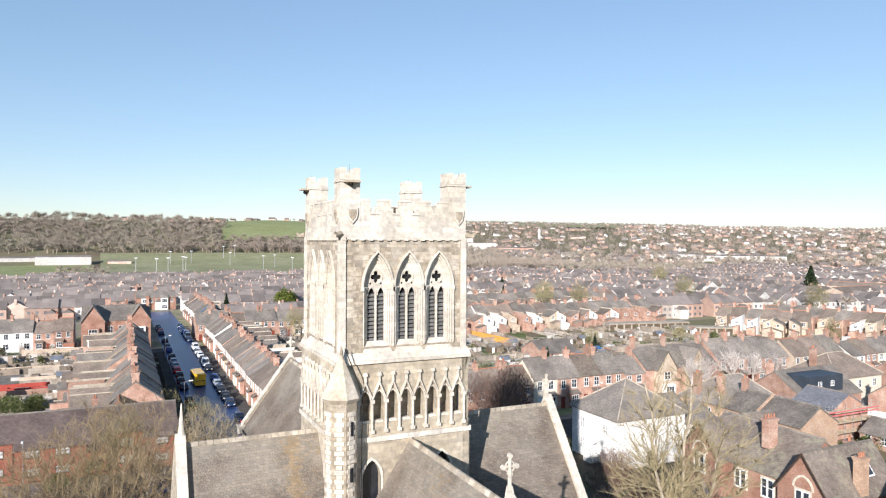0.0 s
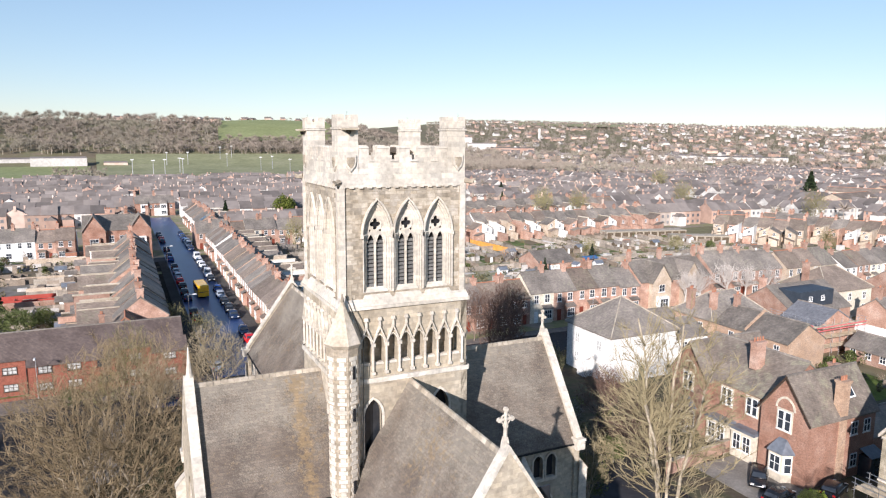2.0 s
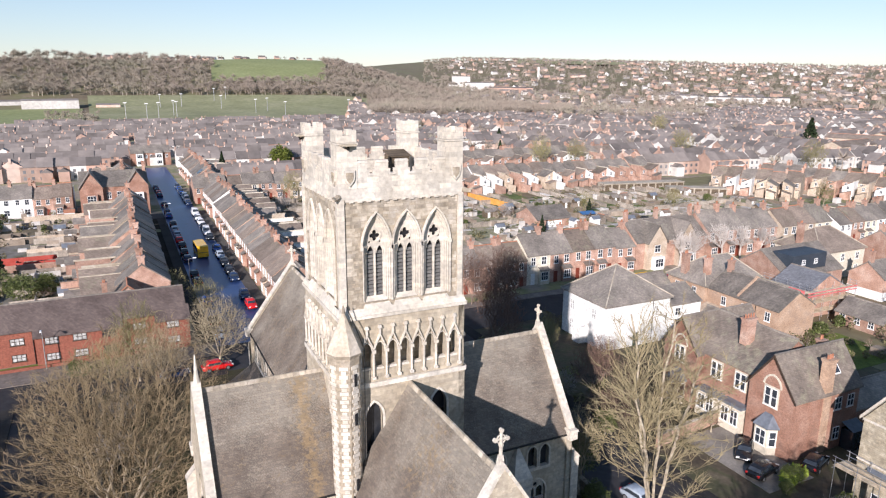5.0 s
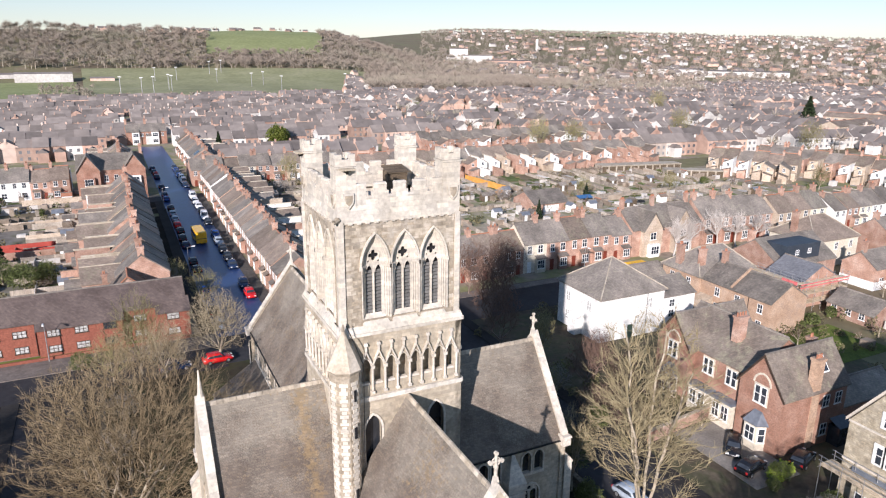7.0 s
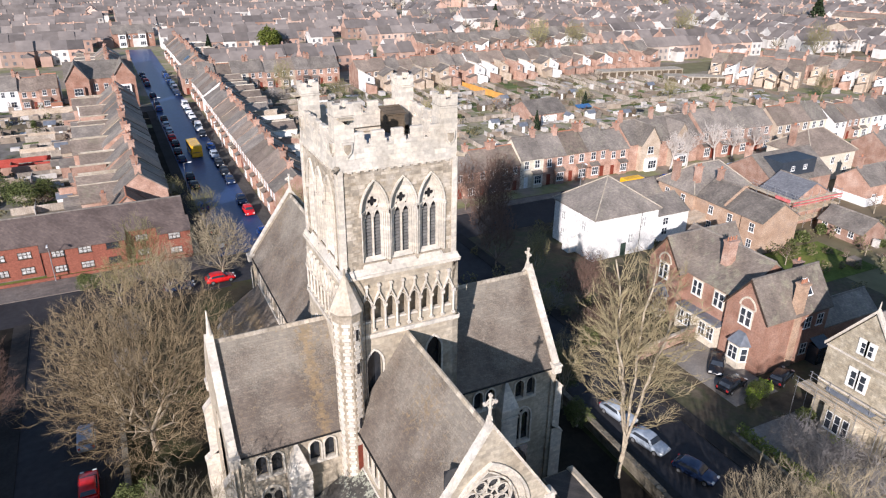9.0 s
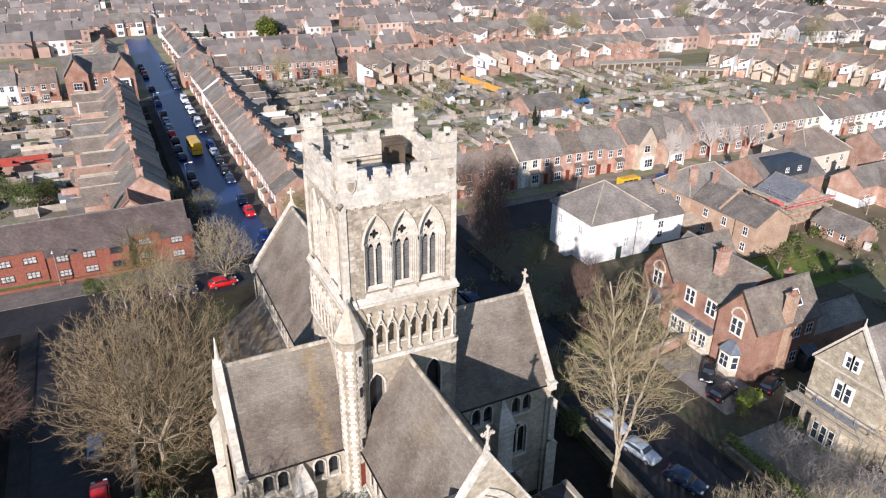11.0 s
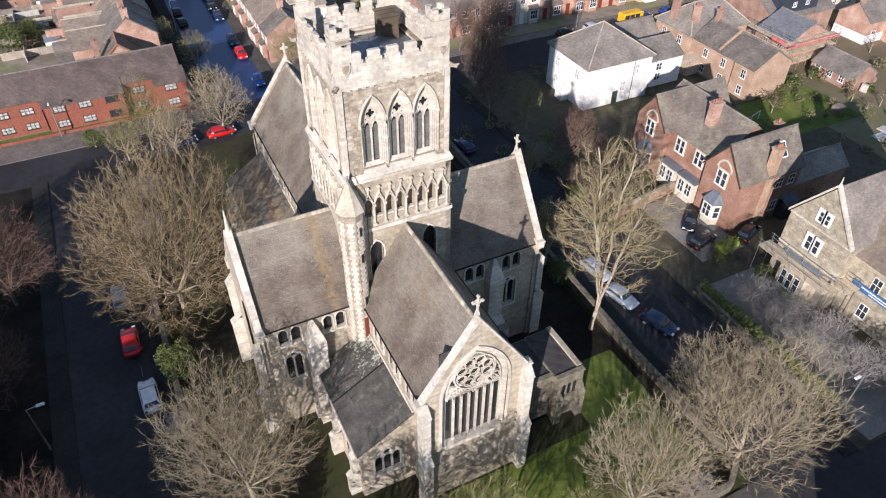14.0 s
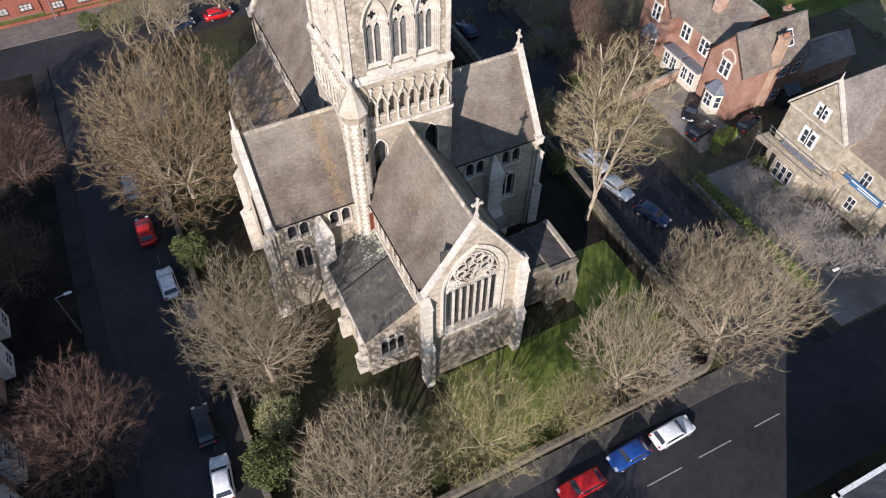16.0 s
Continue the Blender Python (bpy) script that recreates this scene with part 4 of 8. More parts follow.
radii = [0.01] + [10 * i for i in range(1, 65)] + [700, 770, 830, 890, 950, 1010, 1080, 1150, 1230, 1320, 1420, 1540, 1700, 1900, 2150, 2450, 2800, 3150, 3400, 3700, 4000, 4300, 4700]
NAZ = 180
vs, fs = [], []
for r in radii:
    for i in range(NAZ):
        w = 2 * math.pi * i / NAZ
        x, y = EYE0[0] + r * math.sin(w), EYE0[1] + r * math.cos(w)
        vs.append((x, y, gz(x, y)))
for j in range(len(radii) - 1):
    for i in range(NAZ):
        a, b = j * NAZ + i, j * NAZ + (i + 1) % NAZ
        fs.append((a, a + NAZ, b + NAZ, b))
SCRUB = shade("winter_scrub", [(0.132, 0.103, 0.065), (0.18, 0.142, 0.089), (0.168, 0.158, 0.079), (0.228, 0.173, 0.121)], 0.02, 0.95, 0.3, 0.3, 3)
tagged(part("ground", Solid().add(vs, fs), SCRUB, smooth=True), "olive winter grassland and scrub", "ground", kind="structure")


def strip(name, x0, x1, y0, y1, lift, material, label, category, thick=0.0, step=20.0, parent=None):
    """A flat sheet that follows the ground, with a drop at its edges when it is raised."""
    nx = max(1, int((x1 - x0) / step))
    ny = max(1, int((y1 - y0) / step))
    s = Solid()
    vs = [(x0 + (x1 - x0) * i / nx, y0 + (y1 - y0) * j / ny) for j in range(ny + 1) for i in range(nx + 1)]
    s.v = [(x, y, gz(x, y) + lift) for x, y in vs]
    for j in range(ny):
        for i in range(nx):
            a = j * (nx + 1) + i
            s.f.append((a, a + 1, a + nx + 2, a + nx + 1))
    n = len(s.v)
    edge = [i for i in range(nx + 1)] + [(j + 1) * (nx + 1) - 1 for j in range(1, ny + 1)] + [ny * (nx + 1) + i for i in range(nx - 1, -1, -1)] + [j * (nx + 1) for j in range(ny - 1, 0, -1)]
    s.v += [(s.v[i][0], s.v[i][1], s.v[i][2] - max(thick, 0.1)) for i in edge]
    m = len(edge)
    for k in range(m):
        s.f.append((edge[k], n + k, n + (k + 1) % m, edge[(k + 1) % m]))
    ob = part(name, s, material, parent)
    if not parent:
        tagged(ob, label, category, kind="structure")
    return ob


TOWN = shade("town_ground", [(0.181, 0.155, 0.114), (0.271, 0.227, 0.183), (0.2, 0.203, 0.091), (0.362, 0.3, 0.251)], 0.09, 0.95, 0.7, 0.3, 4)
# Damp asphalt with the sky's blue reflection painted into its base colour.
SKYWET = shade("damp_sky_blue_asphalt", [(0.018, 0.042, 0.125), (0.034, 0.07, 0.19)], 0.12, 0.35, 1.2, 0.04, 40, spec=0.4, streak=(1.0, 0.06, 1.0))
strip("ground_town", -220, 700, 62, 640, 0.015, TOWN, "patchwork of yards, gardens and paving between houses", "ground")
strip("churchyard", -62, 34, -62, 60, 0.02, EARTH, "dark winter earth with rough grass and leaf litter", "ground")
# Near-black soil: the shade on the ground is painted into this colour.
SHADESOIL = shade("soil_painted_shade", [(0.012, 0.0105, 0.009), (0.022, 0.019, 0.015), (0.032, 0.027, 0.02)], 0.3, 0.95, 2.0, 0.3, 8, spec=0.1)
strip("garden_left", -62, -33.0, -62, 48, 0.03, SHADESOIL, "front gardens with shade painted into the dark soil colour", "garden")
strip("road_front", -120, 130, -42.0, -31.3, 0.04, TARMAC, "dark asphalt road before the churchyard wall", "road")
strip("road_left", -31.0, -23.4, -31.3, 48.0, 0.042, TARMAC, "dark shaded asphalt side road", "road")
strip("road_cross", -5.2, 200, 49.0, 59.0, 0.044, TARMAC, "asphalt cross street behind the church", "road")
strip("road_flats", -120, -5.2, 48.0, 55.6, 0.045, TARMAC, "asphalt street before the flats", "road")
strip("road_street", -5.2, 4.2, 59.0, 286, 0.046, SKYWET, "long asphalt street between terraces, damp, with blue sky sheen in its colour", "road")
strip("road_right", 24.4, 32.4, -31.3, 51.0, 0.043, TARMAC, "asphalt lane beside the churchyard", "road")
strip("road_far", -150, -5.2, 161, 168, 0.046, TARMAC, "asphalt side street", "road")
strip("road_garden", 57, 230, 177.5, 183, 0.046, TARMAC, "asphalt street between terraces", "road")
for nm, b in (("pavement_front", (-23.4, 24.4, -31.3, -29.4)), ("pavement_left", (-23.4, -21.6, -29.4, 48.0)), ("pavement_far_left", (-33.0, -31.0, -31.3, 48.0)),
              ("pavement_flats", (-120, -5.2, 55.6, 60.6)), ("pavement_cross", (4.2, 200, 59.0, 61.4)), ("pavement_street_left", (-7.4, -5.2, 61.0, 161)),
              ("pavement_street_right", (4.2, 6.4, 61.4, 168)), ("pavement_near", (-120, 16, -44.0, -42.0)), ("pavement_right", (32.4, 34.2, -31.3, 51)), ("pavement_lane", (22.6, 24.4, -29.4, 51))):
    # Pavements lying in shade take the darkened paving colour.
    strip(nm, *b, 0.15, PAVESHADE if nm in ("pavement_left", "pavement_far_left", "pavement_near", "pavement_right", "pavement_lane", "pavement_street_left") else PAVEL if nm in ("pavement_flats", "pavement_cross") else PAVE, "grey slab pavement with a raised kerb", "pavement", 0.2)
strip("front_gardens", -10.0, -7.4, 76, 161, 0.03, SHADESOIL, "front gardens before the terrace, shade painted into the soil colour", "garden")
strip("garden_villa", 34.2, 80, -62, 60, 0.021, LITTER, "winter garden of brown shrubs and rough grass", "ground")
strip("lawn", -3, 20.5, -28.6, -18.2, 0.05, GRASS, "bright green churchyard lawn", "lawn")
strip("lawn_vestry", 13.3, 20.8, -18.2, -11.0, 0.058, GRASS, "green churchyard lawn beside the vestry", "lawn")
strip("litter_wall", 6, 21.5, -28.6, -25.4, 0.056, LITTER, "brown leaf litter along the churchyard wall", "ground")
strip("lawn_villa", 67, 88, 11.5, 22.6, 0.06, GRASS, "small green back lawn behind the villa", "lawn")
strip("earth_side", 4.6, 21.8, -15.2, 40.0, 0.051, SHADESOIL, "dark brown earth beside the church, darkened further by painted shade", "ground")
strip("grass_verge", -60, -9.5, 61.2, 62.6, 0.16, GRASS, "narrow green verge before the flats", "verge")
GRAVEL = shade("gravel", [(0.18, 0.16, 0.137), (0.235, 0.213, 0.187), (0.3, 0.273, 0.24)], 0.4, 0.95, 6.0, 0.3, 40)
strip("yard_right", 39.6, 46.2, -4.6, 7.6, 0.05, GRAVEL, "paved front yard of the brick villa", "yard")
strip("yard_stone", 36.0, 46.0, -31.0, -8.0, 0.05, GRAVEL, "pale gravel yard", "yard")
for x0, x1, y in ((8.3, 12.1, -35.6), (14.0, 17.7, -35.55), (2.4, 6.2, -35.65), (-3.6, 0.2, -35.7), (-9.6, -5.8, -35.7), (20.5, 23.5, -35.5)):
    strip("lane_dash", x0, x1, y - 0.045, y + 0.045, 0.06, LINE, "", "", parent=bpy.data.objects["road_front"])
for i in range(8):
    y = -16 + 4.6 * i
    strip("lane_dash", -24.33, -24.27, y, y + 1.6, 0.06, FAINT, "", "", parent=bpy.data.objects["road_left"])


def sector(name, az0, az1, r0, r1, lift, material, label, category, n=14):
    s = Solid()
    m = 8
    for j in range(m + 1):
        for i in range(n + 1):
            w, r = radians(az0 + (az1 - az0) * i / n), r0 + (r1 - r0) * j / m
            x, y = EYE0[0] + r * math.sin(w), EYE0[1] + r * math.cos(w)
            s.v.append((x, y, gz(x, y) + lift))
    s.f = [(j * (n + 1) + i, (j + 1) * (n + 1) + i, (j + 1) * (n + 1) + i + 1, j * (n + 1) + i + 1) for j in range(m) for i in range(n)]
    tagged(part(name, s, material, smooth=True), label, category, kind="structure")


sector("playing_field", -20, -1.6, 620, 915, 1.2, PITCH, "flat green football pitch beyond the terraces", "field")
sector("sports_ground", -1.2, 19.5, 690, 1010, 1.6, FIELD, "pale green sports ground with tall masts", "field")
sector("hill_pasture", 7.5, 16.2, 1110, 1420, 2.5, PITCH, "bright green pasture on the far hillside", "field")
sector("far_pasture", 31.5, 40, 2600, 3000, 5.0, FIELD, "green field on the far ridge", "field")
sector("field_rough", 22, 34, 560, 700, 1.0, FIELD, "rough pale meadow", "field")


# ---- houses ----
WINDOWS = {}


def window_mesh(w, h, bars=1, frame_material=None, pane=None, apart=False):
    """Frame, bars and sill in one piece, and the glass behind them (left out when it is a part of its own)."""
    key = (w, h, bars, frame_material, pane, apart)
    if key not in WINDOWS:
        s = Solid()
        t, g = 0.07, 0.06
        xs = [-w / 2 + t + (w - 2 * t) * k / (bars + 1) for k in range(bars + 2)]
        mid = h * 0.53
        holes = []
        for k in range(bars + 1):
            for z0, z1 in ((t, mid - g / 2), (mid + g / 2, h - t)):
                a, b = xs[k] + (g / 2 if k else 0), xs[k + 1] - (g / 2 if k < bars else 0)
                holes.append([(a, z0), (b, z0), (b, z1), (a, z1)])
        s.panel([(-w / 2 - 0.1, -0.12), (w / 2 + 0.1, -0.12), (w / 2 + 0.1, 0.0), (w / 2, 0.0), (w / 2, h), (-w / 2, h), (-w / 2, 0.0), (-w / 2 - 0.1, 0.0)], holes, -0.06, 0.03)
        nf = len(s.f)
        if not apart:
            s.box(-w / 2 + 0.03, w / 2 - 0.03, -0.012, 0.02, 0.03, h - 0.03)
        me = s.mesh("window")
        me.materials.append(frame_material or PAINT)
        me.materials.append(pane or PANE)
        for i in range(nf, len(s.f)):
            me.polygons[i].material_index = 1
        WINDOWS[key] = me
    return WINDOWS[key]


def add_window(parent, x, y, z, w, h, rz=0, bars=1, frame_material=None, pane=None, apart=True):
    ob = new("window", window_mesh(w, h, bars, frame_material, pane, apart))
    ob.parent = parent
    ob.matrix_basis = pose(x, y, z, 0, 0, rz)
    if apart:
        key = ("pane", w, h, pane)
        if key not in WINDOWS:
            WINDOWS[key] = Solid().box(-w / 2 + 0.03, w / 2 - 0.03, -0.012, 0.02, 0.03, h - 0.03).mesh("pane")
        part("pane", WINDOWS[key], pane or PANE, ob)
    return ob


def chimney(parent, x, y, z0, z1, w=0.9, d=0.6, pots=3, material=None):
    s = Solid().box(x - w / 2, x + w / 2, y - d / 2, y + d / 2, z0, z1 - 0.24)
    s.box(x - w / 2 - 0.07, x + w / 2 + 0.07, y - d / 2 - 0.07, y + d / 2 + 0.07, z1 - 0.32, z1 - 0.17)
    s.box(x - w / 2 - 0.12, x + w / 2 + 0.12, y - d / 2 - 0.12, y + d / 2 + 0.12, z1 - 0.16, z1)
    c = part("chimney", s, material or BRICK, parent)
    for i in range(pots):
        u = x + (i - (pots - 1) / 2) * w * 0.3
        part("chimney_pot", Solid().tube((u, y, z1), (u, y, z1 + 0.5), 0.12, 0.09, 7), POT, c)


def gable_roof(parent, x0, x1, y0, y1, eave, ridge, material, along="x", over=0.25, end=0.12, ridged=True):
    """Two slopes with thickness, ridge along x or y, and ridge tiles."""
    t = 0.16
    if along == "x":
        m, hw, L0, L1 = Matrix.Rotation(math.pi / 2, 4, "Z"), (y1 - y0) / 2, x0 - end, x1 + end
        c = (y0 + y1) / 2
        m = Matrix.Translation((0, c, 0)) @ Matrix(((0, 1, 0, 0), (-1, 0, 0, 0), (0, 0, 1, 0), (0, 0, 0, 1)))
    else:
        hw, L0, L1 = (x1 - x0) / 2, y0 - end, y1 + end
        m = Matrix.Translation(((x0 + x1) / 2, 0, 0))
    k = (ridge - eave) / hw
    o = hw + over
    s = Solid()
    for sg in (-1, 1):
        p = [(0, ridge + 0.05), (sg * o, eave + 0.05 - k * over), (sg * o, eave + 0.05 - k * over - t), (0, ridge - t * 1.2)]
        s.prism(p if sg < 0 else p[::-1], L0, L1, m)
    r = part("roof", s, material, parent)
    if not ridged:
        return r
    s = Solid().prism([(-0.14, ridge - 0.02), (0.14, ridge - 0.02), (0.05, ridge + 0.17), (-0.05, ridge + 0.17)], L0, L1, m)
    part("ridge", s, POT if material is TILEB else TILE, r)
    return r


def gable_body(parent, x0, x1, y0, y1, eave, ridge, material, along="x", name="wall", base=-1.0):
    c, d = ((y0 + y1) / 2, 0) if along == "x" else ((x0 + x1) / 2, 0)
    s = Solid()
    if along == "x":
        vs = []
        for x in (x0, x1):
            vs += [(x, y0, base), (x, y1, base), (x, y1, eave), (x, c, ridge), (x, y0, eave)]
        s.add(vs, [(4, 3, 2, 1, 0), (5, 6, 7, 8, 9), (0, 1, 6, 5), (1, 2, 7, 6), (4, 0, 5, 9), (2, 3, 8, 7), (3, 4, 9, 8)])
    else:
        s.prism([(x0, base), (x1, base), (x1, eave), (c, ridge), (x0, eave)], y0, y1)
    return part(name, s, material, parent)


def terrace_house(label, wall, roof, bay=True, rear_white=False, w=5.0, d=8.6, eave=5.3, ridge=8.2, chim=True, solar=False):
    """A two-storey terraced house: front on y=0, width along x, rear wing behind."""
    h = thing("terraced_house", label, "house", "terraced houses")
    gable_body(h, 0, w, 0, d, eave, ridge, wall)
    gable_roof(h, 0, w, 0, d, eave, ridge, roof, end=0.02)
    back = WHITE if rear_white else wall
    part("rear_wing", Solid().prism([(w - 3.4, -1.0), (w - 0.05, -1.0), (w - 0.05, 6.0), (w - 3.4, 4.3)], d - 0.1, d + 5.4), back, h)
    part("wing_roof", Solid().prism([(w - 3.65, 4.05), (w - 0.05, 5.88), (w - 0.05, 6.06), (w - 3.65, 4.23)], d - 1.6, d + 5.55), TILEB if roof is TILE else TILE, h)
    part("wing_coping", Solid().box(w - 0.17, w - 0.02, d - 1.0, d + 5.6, 5.9, 6.17), CREAM if rear_white else BLOCK, h)
    part("lean_to", Solid().prism([(0.1, -1.0), (w - 3.5, -1.0), (w - 3.5, 2.6), (0.1, 2.6)], d, d + 2.2), back, h)
    part("kitchen_annexe", Solid().prism([(w - 3.2, -1.0), (w - 0.4, -1.0), (w - 0.4, 2.9), (w - 3.2, 2.1)], d + 5.3, d + 8.0), wall, h)
    part("annexe_roof", Solid().prism([(w - 3.35, 2.06), (w - 0.3, 2.93), (w - 0.3, 3.05), (w - 3.35, 2.18)], d + 5.2, d + 8.15), roof, h)
    if chim:
        chimney(h, 0.5, d * 0.5, ridge - 1.2, ridge + 1.2, 0.8, 1.1, 2)
    if bay:
        s = Solid().prism([(-0.95, -1.0), (0.95, -1.0), (0.95, 2.55), (-0.95, 2.55)], -0.75, 0.1, Matrix.Translation((1.55, 0, 0)))
        b = part("bay", s, wall, h)
        ob = add_window(h, 1.55, -0.77, 0.75, 1.5, 1.5, 0, 2, apart=False)
        part("bay_roof", Solid().add([(0.45, -0.95, 2.55), (2.65, -0.95, 2.55), (2.65, 0.05, 3.05), (0.45, 0.05, 3.05)], [(0, 1, 2, 3)]).add([(0.45, -0.95, 2.45), (2.65, -0.95, 2.45), (2.65, -0.95, 2.55), (0.45, -0.95, 2.55)], [(0, 1, 2, 3)]), roof, h)
    else:
        add_window(h, 1.5, -0.01, 0.75, 1.4, 1.5, apart=False)
    add_window(h, 1.4, -0.01, 3.4, 1.1, 1.45, apart=False)
    add_window(h, 3.7, -0.01, 3.4, 0.95, 1.45, apart=False)
    dr = part("door", Solid().box(3.3, 4.15, -0.06, 0.02, 0.0, 2.0), DOORRED if wall is BRICK else PAINT, h)
    add_window(h, 1.2, d + 0.01, 3.4, 1.0, 1.3, 180, apart=False)
    add_window(h, w - 1.6, d + 5.41, 3.3, 0.9, 1.1, 180, apart=False)
    if solar:
        k = (ridge - eave) / (d / 2)
        for i in range(3):
            a = 0.8 + i * 1.1
            part("solar_panel", Solid().add([(a, 0.9, eave + 0.9 * k + 0.18), (a + 1.0, 0.9, eave + 0.9 * k + 0.18), (a + 1.0, 2.7, eave + 2.7 * k + 0.18), (a, 2.7, eave + 2.7 * k + 0.18)], [(0, 1, 2, 3)]), SOLAR, h)
    return h


PROTOS = [terrace_house("red brick terraced house with grey slate roof and bay window", BRICK, TILE),
          terrace_house("red brick terraced house with brown tile roof", BRICK, TILEB, rear_white=True),
          terrace_house("white rendered terraced house with grey slate roof", WHITE, TILE, bay=False, rear_white=True),
          terrace_house("buff brick terraced house with brown tile roof", BUFF, TILEB),
          terrace_house("cream rendered terraced house with a slate roof", CREAM, TILE, bay=True, rear_white=True),
          terrace_house("red brick terraced house with rooftop solar panels", BRICK, TILE, solar=True),
          terrace_house("red brick terraced house with white painted rear wing", BRICK, TILE, bay=False, rear_white=True)]
FRESH = set(range(len(PROTOS)))
pick = random.Random(7)


def row(x, y, ang, n, weights=(5, 4, 2, 2, 1, 0, 3), w=5.0, rise=1.0):
    """Terraced houses side by side from (x, y); their fronts face local -y."""
    ux, uy = math.cos(radians(ang)), math.sin(radians(ang))
    for i in range(n):
        k = pick.choices(range(len(PROTOS)), weights)[0]
        px, py = x + ux * w * i, y + uy * w * i
        tall = rise * pick.uniform(0.96, 1.07)
        m = pose(px, py, gz(px, py), 0, 0, ang) @ Matrix.Diagonal((w / 5.0, pick.uniform(0.94, 1.08), tall, 1))
        if pick.random() < 0.45:
            m = m @ Matrix.Translation((5.0, 0, 0)) @ Matrix.Diagonal((-1, 1, 1, 1))
        if k in FRESH:
            FRESH.discard(k)
            PROTOS[k].matrix_basis = m
        else:
            copy_thing(PROTOS[k], m).matrix_basis = m


# terraces of the long street
row(7.2, 176, -90, 21, (6, 4, 1, 1, 1, 1, 3))
row(-10.0, 78.2, 90, 16, (7, 2, 0, 2, 0, 0, 1), rise=1.17)
# cross terrace beyond the street, and its neighbours
row(5.0, 180, 0, 10, (5, 4, 2, 1, 1, 0, 1))
row(-73.5, 177, 0, 9, (1, 3, 2, 4, 3, 0, 1))
row(-10, 190, 90, 9, (5, 4, 2, 1, 1, 1, 1))
row(8, 262, -90, 13, (5, 4, 2, 1, 1, 1, 1))
# terraces across the lane behind the church
row(35.6, 66.5, 0, 4, (4, 4, 0, 0, 0, 0, 3))
row(55.6, 66.5, 0, 5, (3, 2, 0, 3, 3, 0, 0), w=5.5, rise=1.1)
row(104, 66.5, 0, 4, (5, 2, 0, 0, 0, 0, 2), w=5.7, rise=1.22)
row(127.2, 65.5, 0, 3, (0, 0, 0, 3, 3, 0, 0), w=6.0, rise=1.2)
row(147, 64.5, 0, 6, (1, 2, 3, 3, 3, 0, 1))
# backs across the gardens
row(177, 176, 180, 24, (6, 2, 1, 3, 1, 0, 2))
row(200, 226, 180, 20, (5, 2, 1, 2, 1, 0, 2))
row(204.4, 118.3, 120, 6, (5, 3, 1, 4, 2, 0, 2))
row(232.7, 85.7, 108, 12, (5, 3, 1, 4, 2, 1, 2))
row(158, 50, 180, 5, (4, 3, 2, 3, 2, 0, 3))

# flats of modern red brick
flats = thing("flats", "two-storey modern red brick flats with a brown tiled roof", "flats")
gable_body(flats, -78, -9, 63.2, 71.5, 3.5, 6.3, BRICKM, base=-2.6)
DARKWOOD = shade("dark_stained_frames", [(0.045, 0.03, 0.022), (0.075, 0.05, 0.036)], 1.0, 0.6, 6.0, 0.05)
FLATROOF = courses(shade("dark_brown_flats_tile", [(0.092, 0.069, 0.062), (0.128, 0.098, 0.088), (0.165, 0.127, 0.112)], 0.4, 0.8, 2.5, 0.15, 10, streak=(1, 1, 0.4)), 0.3, 0.3, dark=0.8)
gable_roof(flats, -78, -9, 63.2, 71.5, 3.5, 6.3, FLATROOF)
for x0, x1 in ((-13.4, -8.7), (-29.5, -18.2), (-52, -41)):
    part("projecting_bay", Solid().box(x0, x1, 62.0, 63.4, -2.6, 2.72), BRICKM, flats)
    part("bay_roof", Solid().add([(x, y, z) for x in (x0 - 0.2, x1 + 0.2) for y, z in ((61.6, 2.62), (64.0, 4.24), (64.0, 4.0), (61.6, 2.46))], [(3, 2, 1, 0), (4, 5, 6, 7), (0, 1, 5, 4), (2, 3, 7, 6), (3, 0, 4, 7), (1, 2, 6, 5)]), FLATROOF, flats)
for x, y in [(-11.1, 62.0), (-20.0, 62.0), (-23.8, 62.0), (-27.4, 62.0), (-15.8, 63.2), (-31.8, 63.2), (-35.2, 63.2), (-38.6, 63.2), (-43, 62.0), (-47, 62.0), (-55, 63.2), (-60, 63.2)]:
    for z in (1.35, -1.1):
        add_window(flats, x, y - 0.01, z, 1.8, 1.05, 0, 2, DARKWOOD, NET if x not in (-20.0, -60) else None)
part("drainpipe", Solid().tube((-29.8, 63.1, -2), (-29.8, 63.1, 3.4), 0.06, 0.06, 6), IRON, flats)

# low gabled range between the flats and the terrace
ext = thing("gabled_range", "low brick range with a red-edged gable between flats and terrace", "building")
gable_body(ext, -21.0, -12.6, 72.8, 78.0, 2.0, 5.6, BRICK, "y", base=-2.6)
gable_roof(ext, -21.0, -12.6, 72.8, 78.0, 2.0, 5.6, TILEB, "y")
for sg in (-1, 1):
    p = [(0, 5.85), (sg * 4.5, 1.99), (sg * 4.5, 1.75), (0, 5.6)]
    part("verge", Solid().prism(p if sg < 0 else p[::-1], 72.62, 72.84, Matrix.Translation((-16.8, 0, 0))), POT, ext, "red verge tiles")
chimney(ext, -20.2, 74.4, 2.4, 6.2, 0.8, 0.8, 2)

